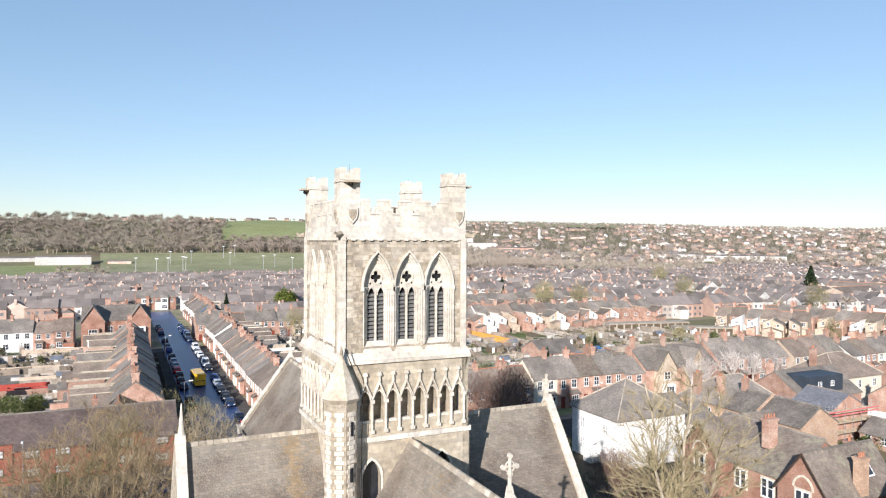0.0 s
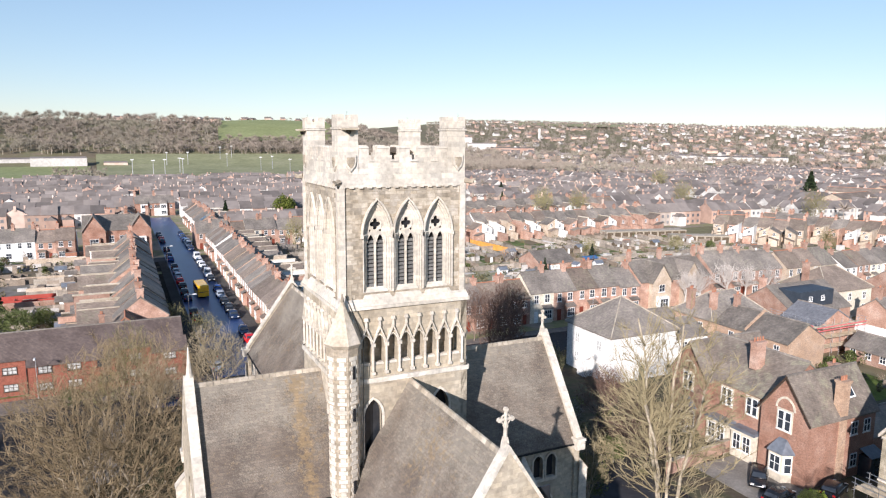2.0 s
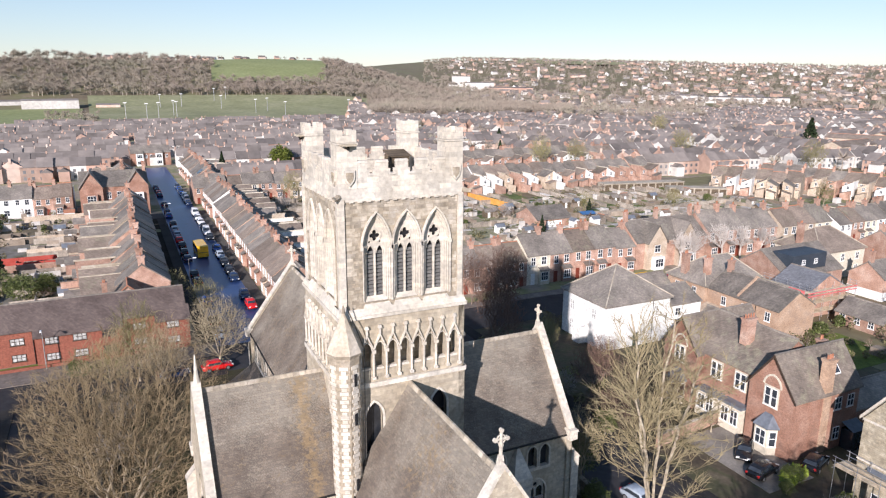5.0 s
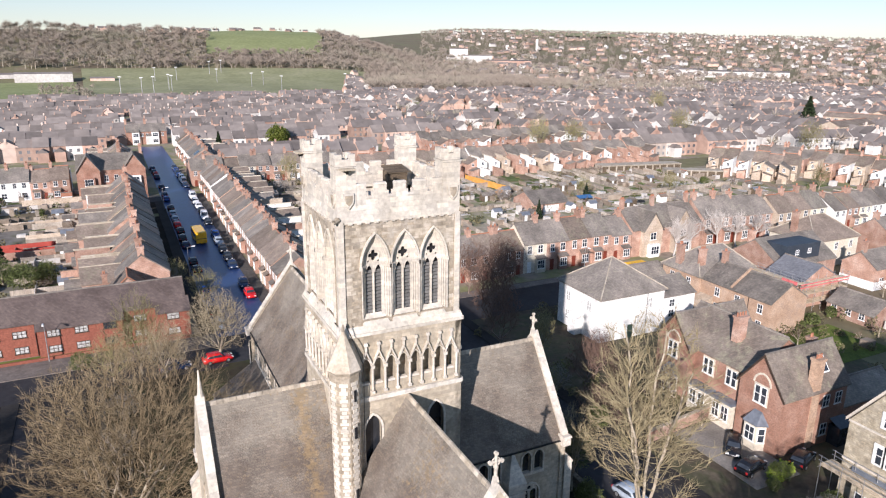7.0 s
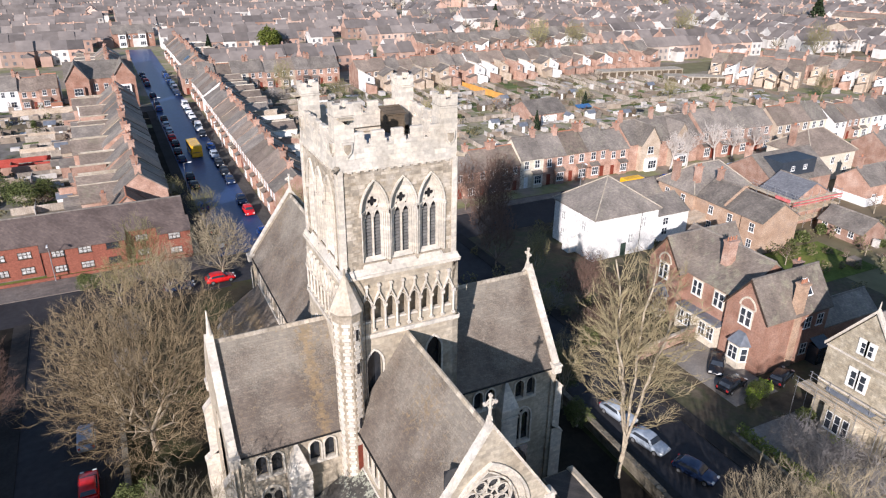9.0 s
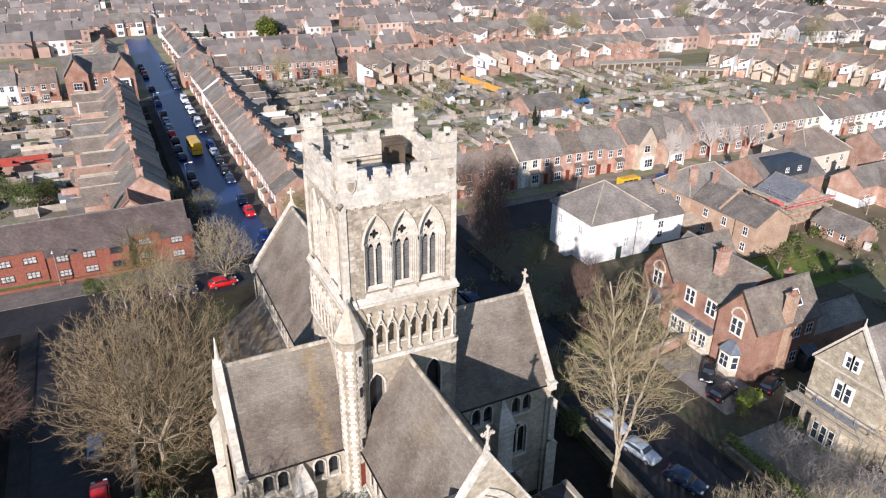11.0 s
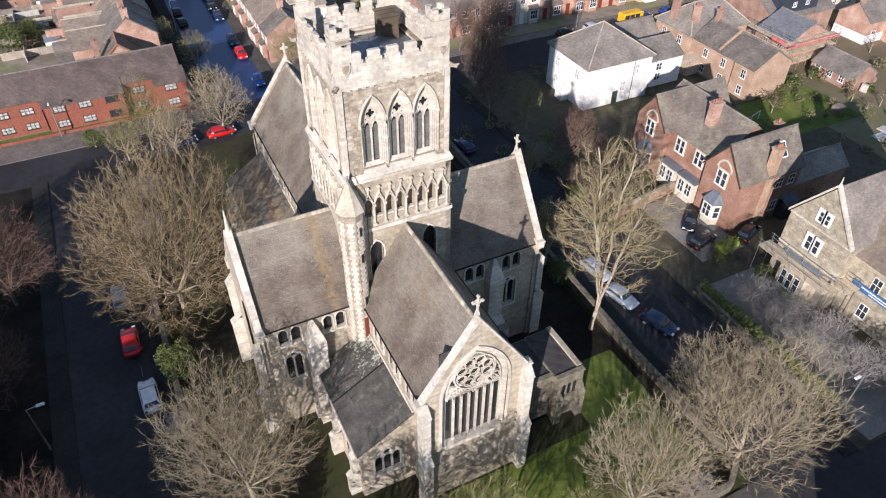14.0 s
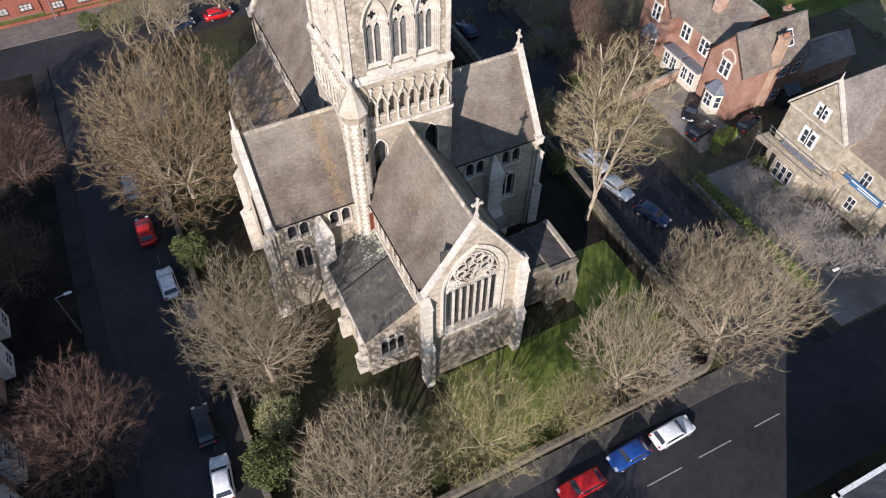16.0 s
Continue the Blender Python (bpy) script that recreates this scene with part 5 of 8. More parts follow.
# large red brick hall by the street
hall = thing("brick_hall", "tall red brick corner building with twin gables", "building", at=Matrix.Translation((-26.2, 170.5, gz(-17, 171))))
gable_body(hall, 0, 17.8, 0, 12, 8.6, 12.2, BRICKV)
gable_roof(hall, 0, 17.8, 0, 12, 8.6, 12.2, TILE)
for x in (0.0, 11.9):
    gable_body(hall, x, x + 5.9, -1.4, 6.0, 8.6, 12.9, BRICKV, "y", "gable_wing")
    gable_roof(hall, x, x + 5.9, -1.7, 6.0, 8.6, 12.9, TILE, "y")
    part("bay", Solid().box(x + 1.4, x + 4.5, -2.2, -1.3, -1, 6.6), PAINT if x else BRICKV, hall)
    for z in (1.0, 4.4):
        add_window(hall, x + 2.95, -2.22, z, 2.2, 1.9, 0, 2)
for x in (7.4, 10.0):
    add_window(hall, x, -0.01, 5.0, 1.1, 1.9)
    add_window(hall, x, -0.01, 1.2, 1.1, 1.9)
chimney(hall, 17.2, 6.0, 10.5, 14.2, 0.8, 1.4, 4)
chimney(hall, 6.6, 8.0, 11.0, 13.8, 1.4, 0.8, 4)

# pair of houses closing the street
eh = thing("street_end_houses", "pair of red brick houses with white bays closing the street", "house", at=pose(-9.5, 296, gz(0, 296), 0, 0, 4))
gable_body(eh, 0, 17, 0, 9, 6.0, 9.0, BRICKV)
gable_roof(eh, 0, 17, 0, 9, 6.0, 9.0, TILE)
for x in (2.2, 10.4):
    part("bay", Solid().box(x, x + 3.0, -1.0, 0.1, -1, 5.6), PAINT, eh)
    for z in (0.8, 3.6):
        add_window(eh, x + 1.5, -1.02, z, 2.2, 1.5, 0, 2)
    part("bay_roof", Solid().add([(x - 0.2, -1.2, 5.6), (x + 3.2, -1.2, 5.6), (x + 3.2, 0.4, 6.9), (x - 0.2, 0.4, 6.9)], [(0, 1, 2, 3)]), TILE, eh)
for x in (6.6, 8.6, 15.2):
    add_window(eh, x, -0.02, 3.6, 1.0, 1.4)
for x in (0.4, 8.5, 16.6):
    chimney(eh, x, 4.5, 8.2, 10.8, 0.9, 0.8, 3)

# twin-gabled villas in the cross street
villa = thing("gabled_villa", "red brick semi-detached villas with paired gables", "house", at=Matrix.Translation((83.4, 66.5, gz(101, 66))))
gable_body(villa, 0, 20, 0, 10, 6.2, 10.0, BRICK)
gable_roof(villa, 0, 20, 0, 10, 6.2, 10.0, TILE)
for x in (2.3, 11.0):
    gable_body(villa, x, x + 5.2, -1.1, 5.0, 6.2, 9.9, BUFF, "y", "gable_wing")
    gable_roof(villa, x, x + 5.2, -1.3, 5.4, 6.2, 9.9, TILE, "y")
    b = part("bay", Solid().box(x + 1.2, x + 4.0, -2.0, -1.0, -1, 2.9), PAINT, villa)
    add_window(villa, x + 2.6, -2.02, 0.7, 2.2, 1.8, 0, 2)
    add_window(villa, x + 2.6, -1.12, 3.8, 1.6, 1.6)
for x in (0.6, 9.2, 19.4):
    chimney(villa, x, 5, 8.6, 12.0, 0.9, 0.7, 4)

GREENP = shade("dark_green_paint", [(0.03, 0.05, 0.04), (0.045, 0.07, 0.055)], 1.0, 0.5, 4.0, 0.05)
# white hip-roofed house
wh = thing("white_house", "white rendered house with a hipped grey slate roof", "house")
part("wall", Solid().box(47.8, 60.5, 32.3, 43.2, -2.6, 5.6), WHITE, wh)
e, o = 5.45, 0.35
x0, x1, y0, y1 = 47.8 - o, 60.5 + o, 32.3 - o, 43.2 + o
ap = (53.8, 37.7, 10.1)
roof = part("roof", Solid().add([(x0, y0, e), (x1, y0, e), (x1, y1, e), (x0, y1, e), ap, (x0, y0, e - 0.2), (x1, y0, e - 0.2), (x1, y1, e - 0.2), (x0, y1, e - 0.2)],
                         [(0, 1, 4), (1, 2, 4), (2, 3, 4), (3, 0, 4), (5, 6, 1, 0), (6, 7, 2, 1), (7, 8, 3, 2), (8, 5, 0, 3), (8, 7, 6, 5)]), TILE, wh)
for c in ((x0, y0, e), (x1, y0, e), (x1, y1, e), (x0, y1, e)):
    part("hip_ridge", Solid().tube((c[0], c[1], c[2] + 0.05), (ap[0], ap[1], ap[2] + 0.05), 0.1, 0.1, 6), BLOCK, roof)
for y, z in ((35, 2.6), (40.5, 2.6), (40.5, -0.6)):
    add_window(wh, 47.78, y, z, 1.1, 1.7, -90, 1, None, NET)
for x, z in ((55.2, 0.2), (57.6, 2.6)):
    add_window(wh, x, 32.28, z, 1.0, 1.7, 0, 1, None, NET)
part("porch", Solid().box(46.4, 47.8, 36.6, 38.4, -2.4, 0.9).add([(46.1, 36.3, 0.9), (46.1, 38.7, 0.9), (47.9, 38.7, 1.6), (47.9, 36.3, 1.6)], [(3, 2, 1, 0)]), WHITE, wh)
part("door", Solid().box(53.4, 54.4, 32.2, 32.32, -1.8, 0.4), GREENP, wh)
part("drainpipe", Solid().tube((57.0, 32.2, -2), (57.0, 32.2, 5.3), 0.05, 0.05, 6), IRON, wh)
gable_body(wh, 60.5, 69.0, 34.0, 42.0, 3.2, 5.2, WHITE, name="annexe", base=-2.6)
gable_roof(wh, 60.5, 69.0, 34.0, 42.0, 3.2, 5.2, TILE)
add_window(wh, 64, 33.98, 1.2, 1.2, 1.3)
add_window(wh, 64, 33.98, -0.6, 1.2, 1.3)

gable_body(wh, 63.5, 72.4, 43.6, 50.2, 2.0, 4.4, WHITE, name="rear_range", base=-2.6)
gable_roof(wh, 63.5, 72.4, 43.6, 50.2, 2.0, 4.4, TILE)

# brick villa with gables and cream bays
rv = thing("brick_villa", "red brick Victorian villa with gables and cream bay windows", "house")
B0 = -2.4
gable_body(rv, 47.2, 57.0, 3.6, 17.0, 6.0, 9.8, BRICKV, "y", base=B0)
gable_roof(rv, 47.2, 57.0, 3.6, 17.0, 6.0, 9.8, TILEV, "y")
gable_body(rv, 46.2, 56.8, -1.4, 4.6, 5.6, 9.7, BRICKV, "x", "wing", base=B0)
gable_roof(rv, 46.2, 56.8, -1.4, 4.6, 5.6, 9.7, TILEV, "x", end=0.3)
gable_body(rv, 46.2, 57.8, 12.5, 18.2, 5.8, 9.7, BRICKV, "x", "wing", base=B0)
gable_roof(rv, 46.2, 57.8, 12.5, 18.2, 5.8, 9.7, TILEV, "x", end=0.3)
for y, z, w, h in ((1.6, 3.7, 1.7, 2.1), (6.6, 3.3, 1.6, 2.0), (10.2, 3.3, 1.6, 2.0), (15.35, 3.7, 1.6, 2.1)):
    fx = 46.2 if y < 4 or y > 12 else 47.2
    part("window_surround", Solid().box(fx - 0.06, fx + 0.05, y - w / 2 - 0.14, y + w / 2 + 0.14, z - 0.2, z + h + 0.2), CREAM, rv, "cream stone window surround")
    for k in (-0.25, 0.25):
        add_window(rv, fx - 0.07, y + k * w, z, w * 0.45, h, -90, 0)
for x, z in ((53.3, 3.1), (55.4, 3.1), (53.6, -0.6)):
    add_window(rv, x, -1.42, z, 1.1, 1.5)
for y in (1.6, 15.35):
    fx, c = 46.2, 0.55
    q = [(fx + 0.1, y - 1.4), (fx - 1.0, y - 1.4 + c), (fx - 1.0, y + 1.4 - c), (fx + 0.1, y + 1.4)]
    part("bay", Solid().add([(*p, B0) for p in q] + [(*p, 1.5) for p in q], [(5, 4, 0, 1), (6, 5, 1, 2), (7, 6, 2, 3), (4, 5, 6, 7)]), CREAM, rv, "cream painted canted bay window")
    add_window(rv, fx - 1.02, y, -0.7, 1.3, 1.8, -90, 1)
    add_window(rv, fx - 0.47, y - 1.14, -0.7, 0.8, 1.8, -28, 0)
    add_window(rv, fx - 0.47, y + 1.14, -0.7, 0.8, 1.8, -152, 0)
    q = [(fx + 0.05, y - 1.6), (fx - 1.2, y - 1.5 + c), (fx - 1.2, y + 1.5 - c), (fx + 0.05, y + 1.6)]
    part("bay_roof", Solid().add([(*p, 1.38) for p in q] + [(*p, 1.54) for p in q] + [(fx, y - 0.5, 2.75), (fx, y + 0.5, 2.75)],
                                 [(0, 1, 5, 4), (1, 2, 6, 5), (2, 3, 7, 6), (4, 5, 8), (5, 6, 9, 8), (6, 7, 9)]), LEAD, rv, "hipped lead bay roof")
for y in (6.6, 10.3):
    part("bay", Solid().box(45.9, 47.3, y - 1.55, y + 1.55, B0, 1.5), CREAM, rv, "square cream bay window")
    for k in (-0.68, 0.68):
        add_window(rv, 45.88, y + k, -0.75, 1.05, 1.85, -90, 1)
    part("bay_roof", Solid().box(45.7, 47.25, y - 1.72, y + 1.72, 1.5, 1.66).box(45.85, 47.25, y - 1.6, y + 1.6, 1.66, 1.74), LEAD, rv, "flat lead bay roof with a cornice")
    part("cornice", Solid().box(45.74, 47.2, y - 1.69, y + 1.69, 1.28, 1.5), CREAM, rv)
for sg in (-1, 1):
    for y0, hw, ze, zr in ((1.6, 3.25, 5.35, 9.75), (15.35, 3.1, 5.55, 9.75)):
        p = [(0, zr), (sg * hw, ze), (sg * hw, ze - 0.24), (0, zr - 0.3)]
        part("bargeboard", Solid().prism(p if sg < 0 else p[::-1], -0.06, 0.04, pose(45.88, y0, 0, 0, 0, -90)), DARKWOOD, rv)
for y, z in ((1.6, 6.0), (15.35, 6.0)):
    s = Solid()
    ring_strip(s, arch(0, z, z, 1.0, 1.2, 8), 0.22, -0.07, 0.05, pose(46.2, y, 0, 0, 0, -90), skip=0)
    part("brick_arch", s, CREAM, rv)
chimney(rv, 49.6, 8.4, 8.0, 11.3, 1.5, 0.9, 4)
chimney(rv, 51.3, -1.05, B0, 9.4, 1.2, 0.9, 3, BRICKT)
chimney(rv, 56.3, 3.6, 5.6, 9.2, 0.8, 0.8, 2)
part("skylight", Solid().add([(53.4, -0.5, 6.98), (54.3, -0.5, 6.98), (54.3, 0.6, 8.48), (53.4, 0.6, 8.48)], [(0, 1, 2, 3)]), PANE, rv)
for u0, u1, v0, v1 in ((53.3, 53.42, -0.55, 0.65), (54.28, 54.4, -0.55, 0.65), (53.42, 54.28, -0.58, -0.48), (53.42, 54.28, 0.58, 0.68)):
    part("skylight_frame", Solid().add([(u0, v0, 7.02 + (v0 + 0.5) * 1.366), (u1, v0, 7.02 + (v0 + 0.5) * 1.366), (u1, v1, 7.02 + (v1 + 0.5) * 1.366), (u0, v1, 7.02 + (v1 + 0.5) * 1.366)], [(0, 1, 2, 3)]), PAINT, rv)
gable_body(rv, 56.8, 68, -0.6, 4.0, 1.8, 3.8, BRICKV, "x", "rear_range", base=B0)
gable_roof(rv, 56.9, 68, -0.6, 4.0, 1.8, 3.8, TILE, "x")
part("conservatory", Solid().box(54.6, 56.9, -2.8, -1.42, B0, 0.6).add([(54.5, -2.9, 0.6), (57.0, -2.9, 0.6), (57.0, -1.42, 1.3), (54.5, -1.42, 1.3)], [(0, 1, 2, 3)]), PANE, rv)

# stone villa under scaffolding
VSTONE = courses(shade("pale_coursed_stone", [(0.285, 0.245, 0.18), (0.4, 0.352, 0.268), (0.5, 0.45, 0.36)], 1.2, 0.92, 5.0, 0.35, 9), 0.45, 0.2, dark=0.75)
sv = thing("stone_villa", "coursed stone villa with a steep gable, under scaffolding", "house")
gable_body(sv, 45.3, 64, -16.8, -9.2, 7.6, 12.9, VSTONE, "x", base=B0)
gable_roof(sv, 45.4, 64, -16.8, -9.2, 7.6, 12.9, TILE, "x", end=0.0)
gable_body(sv, 47.5, 58, -34, -16.8, 6.2, 10.6, VSTONE, "y", "wing", base=B0)
gable_roof(sv, 47.5, 58, -34, -14, 6.2, 10.6, TILEB, "y")
gable_body(sv, 46.4, 54, -31.5, -25.5, 6.2, 10.0, VSTONE, "x", "gable_wing", base=B0)
gable_roof(sv, 46.4, 54, -31.5, -25.5, 6.2, 10.0, TILEB, "x")
for sg in (-1, 1):
    p = [(0, 13.45), (sg * 4.1, 7.75), (sg * 4.1, 7.4), (0, 13.1)]
    part("coping", Solid().prism(p if sg < 0 else p[::-1], -0.25, 0.3, pose(45.3, -13.0, 0, 0, 0, -90)), ASHLAR, sv)
for y, z, w, h in ((-12.6, 8.3, 0.55, 1.3), (-13.4, 8.3, 0.55, 1.3), (-12.5, 4.4, 0.7, 1.8), (-13.5, 4.4, 0.7, 1.8)):
    add_window(sv, 45.28, y, z, w, h, -90, 0)
for y, z in ((-20, 3.2), (-20, -0.6), (-23.5, 3.2)):
    add_window(sv, 47.48, y, z, 1.1, 1.8, -90)
for y, z in ((-27.6, 3.2), (-29.4, 3.2), (-27.6, -0.6), (-29.4, -0.6)):
    add_window(sv, 46.38, y, z, 1.1, 1.8, -90)
for z in (3.3, 7.4):
    part("string_course", Solid().box(45.18, 45.36, -16.85, -9.15, z, z + 0.18), ASHLAR, sv)
for y, z, w, h in ((-12.6, 8.3, 0.55, 1.3), (-13.4, 8.3, 0.55, 1.3), (-12.5, 4.4, 0.7, 1.8), (-13.5, 4.4, 0.7, 1.8)):
    for dy in (-w / 2 - 0.12, w / 2 + 0.12):
        part("window_surround", Solid().box(45.2, 45.34, y + dy - 0.11, y + dy + 0.11, z - 0.1, z + h + 0.1), PAINT, sv)
    part("lintel", Solid().box(45.19, 45.34, y - w / 2 - 0.25, y + w / 2 + 0.25, z + h + 0.02, z + h + 0.3), PAINT, sv)
s = Solid().add([(45.4, -15.6, B0), (44.0, -14.7, B0), (44.0, -11.3, B0), (45.4, -10.4, B0), (45.4, -15.6, 2.3), (44.0, -14.7, 2.3), (44.0, -11.3, 2.3), (45.4, -10.4, 2.3)], [(5, 4, 0, 1), (6, 5, 1, 2), (7, 6, 2, 3), (4, 5, 6, 7)])
part("bay", s, VSTONE, sv, "canted stone bay window")
for y in (-13.9, -13.0, -12.1):
    add_window(sv, 43.98, y, -0.7, 0.7, 2.1, -90, 0)
part("bay_roof", Solid().add([(43.8, -14.9, 2.3), (43.8, -11.1, 2.3), (45.4, -10.2, 3.0), (45.4, -15.8, 3.0)], [(3, 2, 1, 0)]), LEAD, sv)
chimney(sv, 56, -13, 12, 15.2, 1.4, 0.8, 3, RUBBLE)
part("finial", Solid().tube((45.3, -13, 13.3), (45.3, -13, 14.3), 0.12, 0.04, 6), ASHLAR, sv)


def scaffold(label, corners, levels, base, lift=1.9):
    """Standards, ledgers and boarded lifts between corner rows."""
    sc = thing("scaffolding", label, "scaffolding")
    (x0, y0), (x1, y1) = corners
    nx, ny = max(1, round((x1 - x0) / 2.2)), max(1, round((y1 - y0) / 2.2))
    for i in range(nx + 1):
        for j in range(ny + 1):
            x, y = x0 + (x1 - x0) * i / nx, y0 + (y1 - y0) * j / ny
            part("standard", Solid().tube((x, y, base), (x, y, base + levels * lift + 1.1), 0.035, 0.035, 5), STEEL, sc)
    for k in range(1, levels + 1):
        z = base + k * lift
        for j in range(ny + 1):
            y = y0 + (y1 - y0) * j / ny
            part("ledger", Solid().tube((x0 - 0.4, y, z - 0.06), (x1 + 0.4, y, z - 0.06), 0.03, 0.03, 5), STEEL, sc)
        for x in (x0, x1):
            for dz in (0.5, 1.0):
                part("guard_rail", Solid().tube((x, y0 - 0.3, z + dz), (x, y1 + 0.3, z + dz), 0.03, 0.03, 5), STEEL, sc)
        n = max(2, int((x1 - x0) / 0.26))
        for i in range(n):
            x = x0 + (x1 - x0) * (i + 0.5) / n
            part("deck_board", Solid().box(x - 0.115, x + 0.115, y0 - 0.2, y1 + 0.2, z - 0.02, z + 0.03), PLANK, sc)
    return sc


scaffold("steel tube scaffolding with pale board decks on the stone villa", ((42.9, -17.4), (44.95, -8.6)), 1, G, 4.5)
scaffold("low steel scaffold bay with pale boards before the stone villa", ((44.9, -18.6), (47.2, -16.9)), 1, G, 4.6)
sg2 = scaffold("steel scaffolding with red netting round a half-built house", ((86.9, 28.4), (88.6, 38.0)), 3, gz(95, 35), 1.75)
part("netting", Solid().box(86.8, 86.86, 28.4, 31.5, 3.3, 3.9), REDNET, sg2, "red safety netting")
for z in (2.9, 3.45):
    part("netting", Solid().box(86.9, 99.6, 27.7, 27.75, z, z + 0.2), REDNET, sg2, "red safety netting")
scaffold("steel scaffolding with pale boards along the new range", ((88.8, 27.9), (99.6, 29.1)), 3, gz(95, 29), 1.7)

# houses between the lane and the cross street
def hip_house(label, x0, x1, y0, y1, eave, top, wall, roof, base=-3.0, inset=0.42):
    """A two-storey house under a hipped roof with pale hip tiles."""
    h = thing("hipped_house", label, "house", "hipped houses")
    part("wall", Solid().box(x0, x1, y0, y1, base, eave + 0.1), wall, h)
    o, k = 0.35, (y1 - y0) * inset
    a, b, c = (x0 + k, (y0 + y1) / 2, top), (x1 - k, (y0 + y1) / 2, top), eave
    q = [(x0 - o, y0 - o, c), (x1 + o, y0 - o, c), (x1 + o, y1 + o, c), (x0 - o, y1 + o, c)]
    rf = part("roof", Solid().add(q + [a, b] + [(p[0], p[1], c - 0.2) for p in q], [(0, 1, 5, 4), (1, 2, 5), (2, 3, 4, 5), (3, 0, 4), (6, 7, 1, 0), (7, 8, 2, 1), (8, 9, 3, 2), (9, 6, 0, 3), (9, 8, 7, 6)]), roof, h)
    for p, e in ((q[0], a), (q[1], b), (q[2], b), (q[3], a), (a, b)):
        part("hip_ridge", Solid().tube((p[0], p[1], p[2] + 0.05), (e[0], e[1], e[2] + 0.05), 0.1, 0.1, 6), BLOCK, rf)
    n = max(2, int((x1 - x0) / 3.6))
    for i in range(n):
        x = x0 + (x1 - x0) * (i + 0.5) / n
        for z in (eave - 2.3, eave - 5.0):
            add_window(h, x, y0 - 0.02, z, 1.0, 1.5)
    for y in (y0 + 2.5, y1 - 2.5):
        add_window(h, x0 - 0.02, y, eave - 2.3, 1.0, 1.5, -90)
    return h


hh = hip_house("tan brick house with a hipped slate roof", 73.6, 87.0, 37.6, 46.6, 4.0, 7.8, BRICKT, TILE)
chimney(hh, 74.4, 43.4, 4, 8.4, 0.8, 1.3, 3)
chimney(hh, 75.6, 39.4, 4, 8.4, 1.2, 0.8, 3)
h2 = hip_house("cream house with a hipped brown roof beyond the building site", 112, 126, 44, 55, 4.2, 8.2, CREAM, TILEB)
chimney(h2, 113, 50, 5, 9.4, 0.8, 1.2, 3)
be = thing("brick_house", "plain orange brick house with a blank gable end", "house")
gable_body(be, 74.0, 82.2, 23.0, 37.4, 3.9, 6.5, BRICKT, "y", base=-3)
gable_roof(be, 74.0, 82.2, 23.0, 37.4, 3.9, 6.5, TILE, "y")
for y in (25.0, 29.6, 33.8):
    add_window(be, 73.98, y, 1.6, 1.0, 1.5, -90)
    add_window(be, 73.98, y, -1.2, 1.0, 1.5, -90)
part("drainpipe", Solid().tube((73.9, 27.3, -2.4), (73.9, 27.3, 3.8), 0.05, 0.05, 6), IRON, be)
part("lean_to", Solid().prism([(71.2, -3), (74.0, -3), (74.0, 1.2), (71.2, 0.2)], 34.5, 37.4), BUFF, be)
chimney(be, 78.1, 36.6, 5.4, 8.4, 0.9, 0.8, 2)
part("party_wall", Solid().prism([(74.0, 3.6), (82.2, 3.6), (82.2, 4.3), (78.1, 6.95), (74.0, 4.3)], 30.9, 31.2), BRICKT, be, "raised brick party wall across the roof")
dh = thing("half_built_house", "brick house with a new slate roof and dark clad dormer", "house")
gable_body(dh, 93.0, 109, 37, 49, 3.4, 7.3, BRICK, "x", base=-3)
gable_roof(dh, 93.0, 109, 37, 49, 3.4, 7.3, TILE, "x")
gable_body(dh, 89.4, 99.5, 29.6, 37.2, 2.9, 5.7, BRICK, "y", "new_range", base=-3)
NEWSLATE = courses(shade("new_blue_slate", [(0.16, 0.165, 0.18), (0.21, 0.215, 0.235)], 0.5, 0.55, 2.5, 0.1, 10), 0.3, 0.2, dark=0.8)
gable_roof(dh, 89.4, 99.5, 29.6, 37.2, 2.9, 5.7, NEWSLATE, "y")
for y in (31.5, 34.6):
    add_window(dh, 89.38, y, 0.6, 1.0, 1.3, -90)
part("dormer", Solid().box(95.2, 104.5, 37.6, 43.0, 4.0, 6.9), DORMER, dh, "dark slate-clad flat dormer")
for x in (98.2, 101.6):
    add_window(dh, x, 37.58, 5.0, 0.9, 0.9)
chimney(dh, 93.8, 44.6, 6.0, 8.6, 0.9, 1.0, 2)
sh = thing("brick_outbuilding", "low brick outbuilding with a dark slate roof", "outbuilding")
gable_body(sh, 92.6, 98.6, 18, 26.4, 0.5, 2.5, BRICK, "y", base=-3)
gable_roof(sh, 92.6, 98.6, 18, 26.4, 0.5, 2.5, TILE, "y")
for y in (20, 22.4, 25):
    add_window(sh, 92.58, y, -0.9, 1.0, 1.2, -90)
wc = thing("cottage", "brick cottage with a white ground storey and slate roof", "house")
gable_body(wc, 111, 127, 30, 37, 2.6, 5.2, BRICK, "x", base=-3)
part("plaster_band", Solid().box(110.96, 127.04, 29.96, 37.04, -3, -0.1), WHITE, wc, "white painted ground storey")
gable_roof(wc, 111, 127, 30, 37, 2.6, 5.2, TILE, "x")
gable_body(wc, 116, 121, 27.6, 31, 2.4, 4.6, BRICK, "y", "gable_wing", base=-3)
gable_roof(wc, 116, 121, 27.4, 33, 2.4, 4.6, TILE, "y")
for x in (113, 118.5, 124):
    add_window(wc, x, 29.98 if x != 118.5 else 27.58, -0.8, 1.2, 1.4)
chimney(wc, 111.8, 33.5, 4.4, 7.2, 0.8, 0.8, 2)
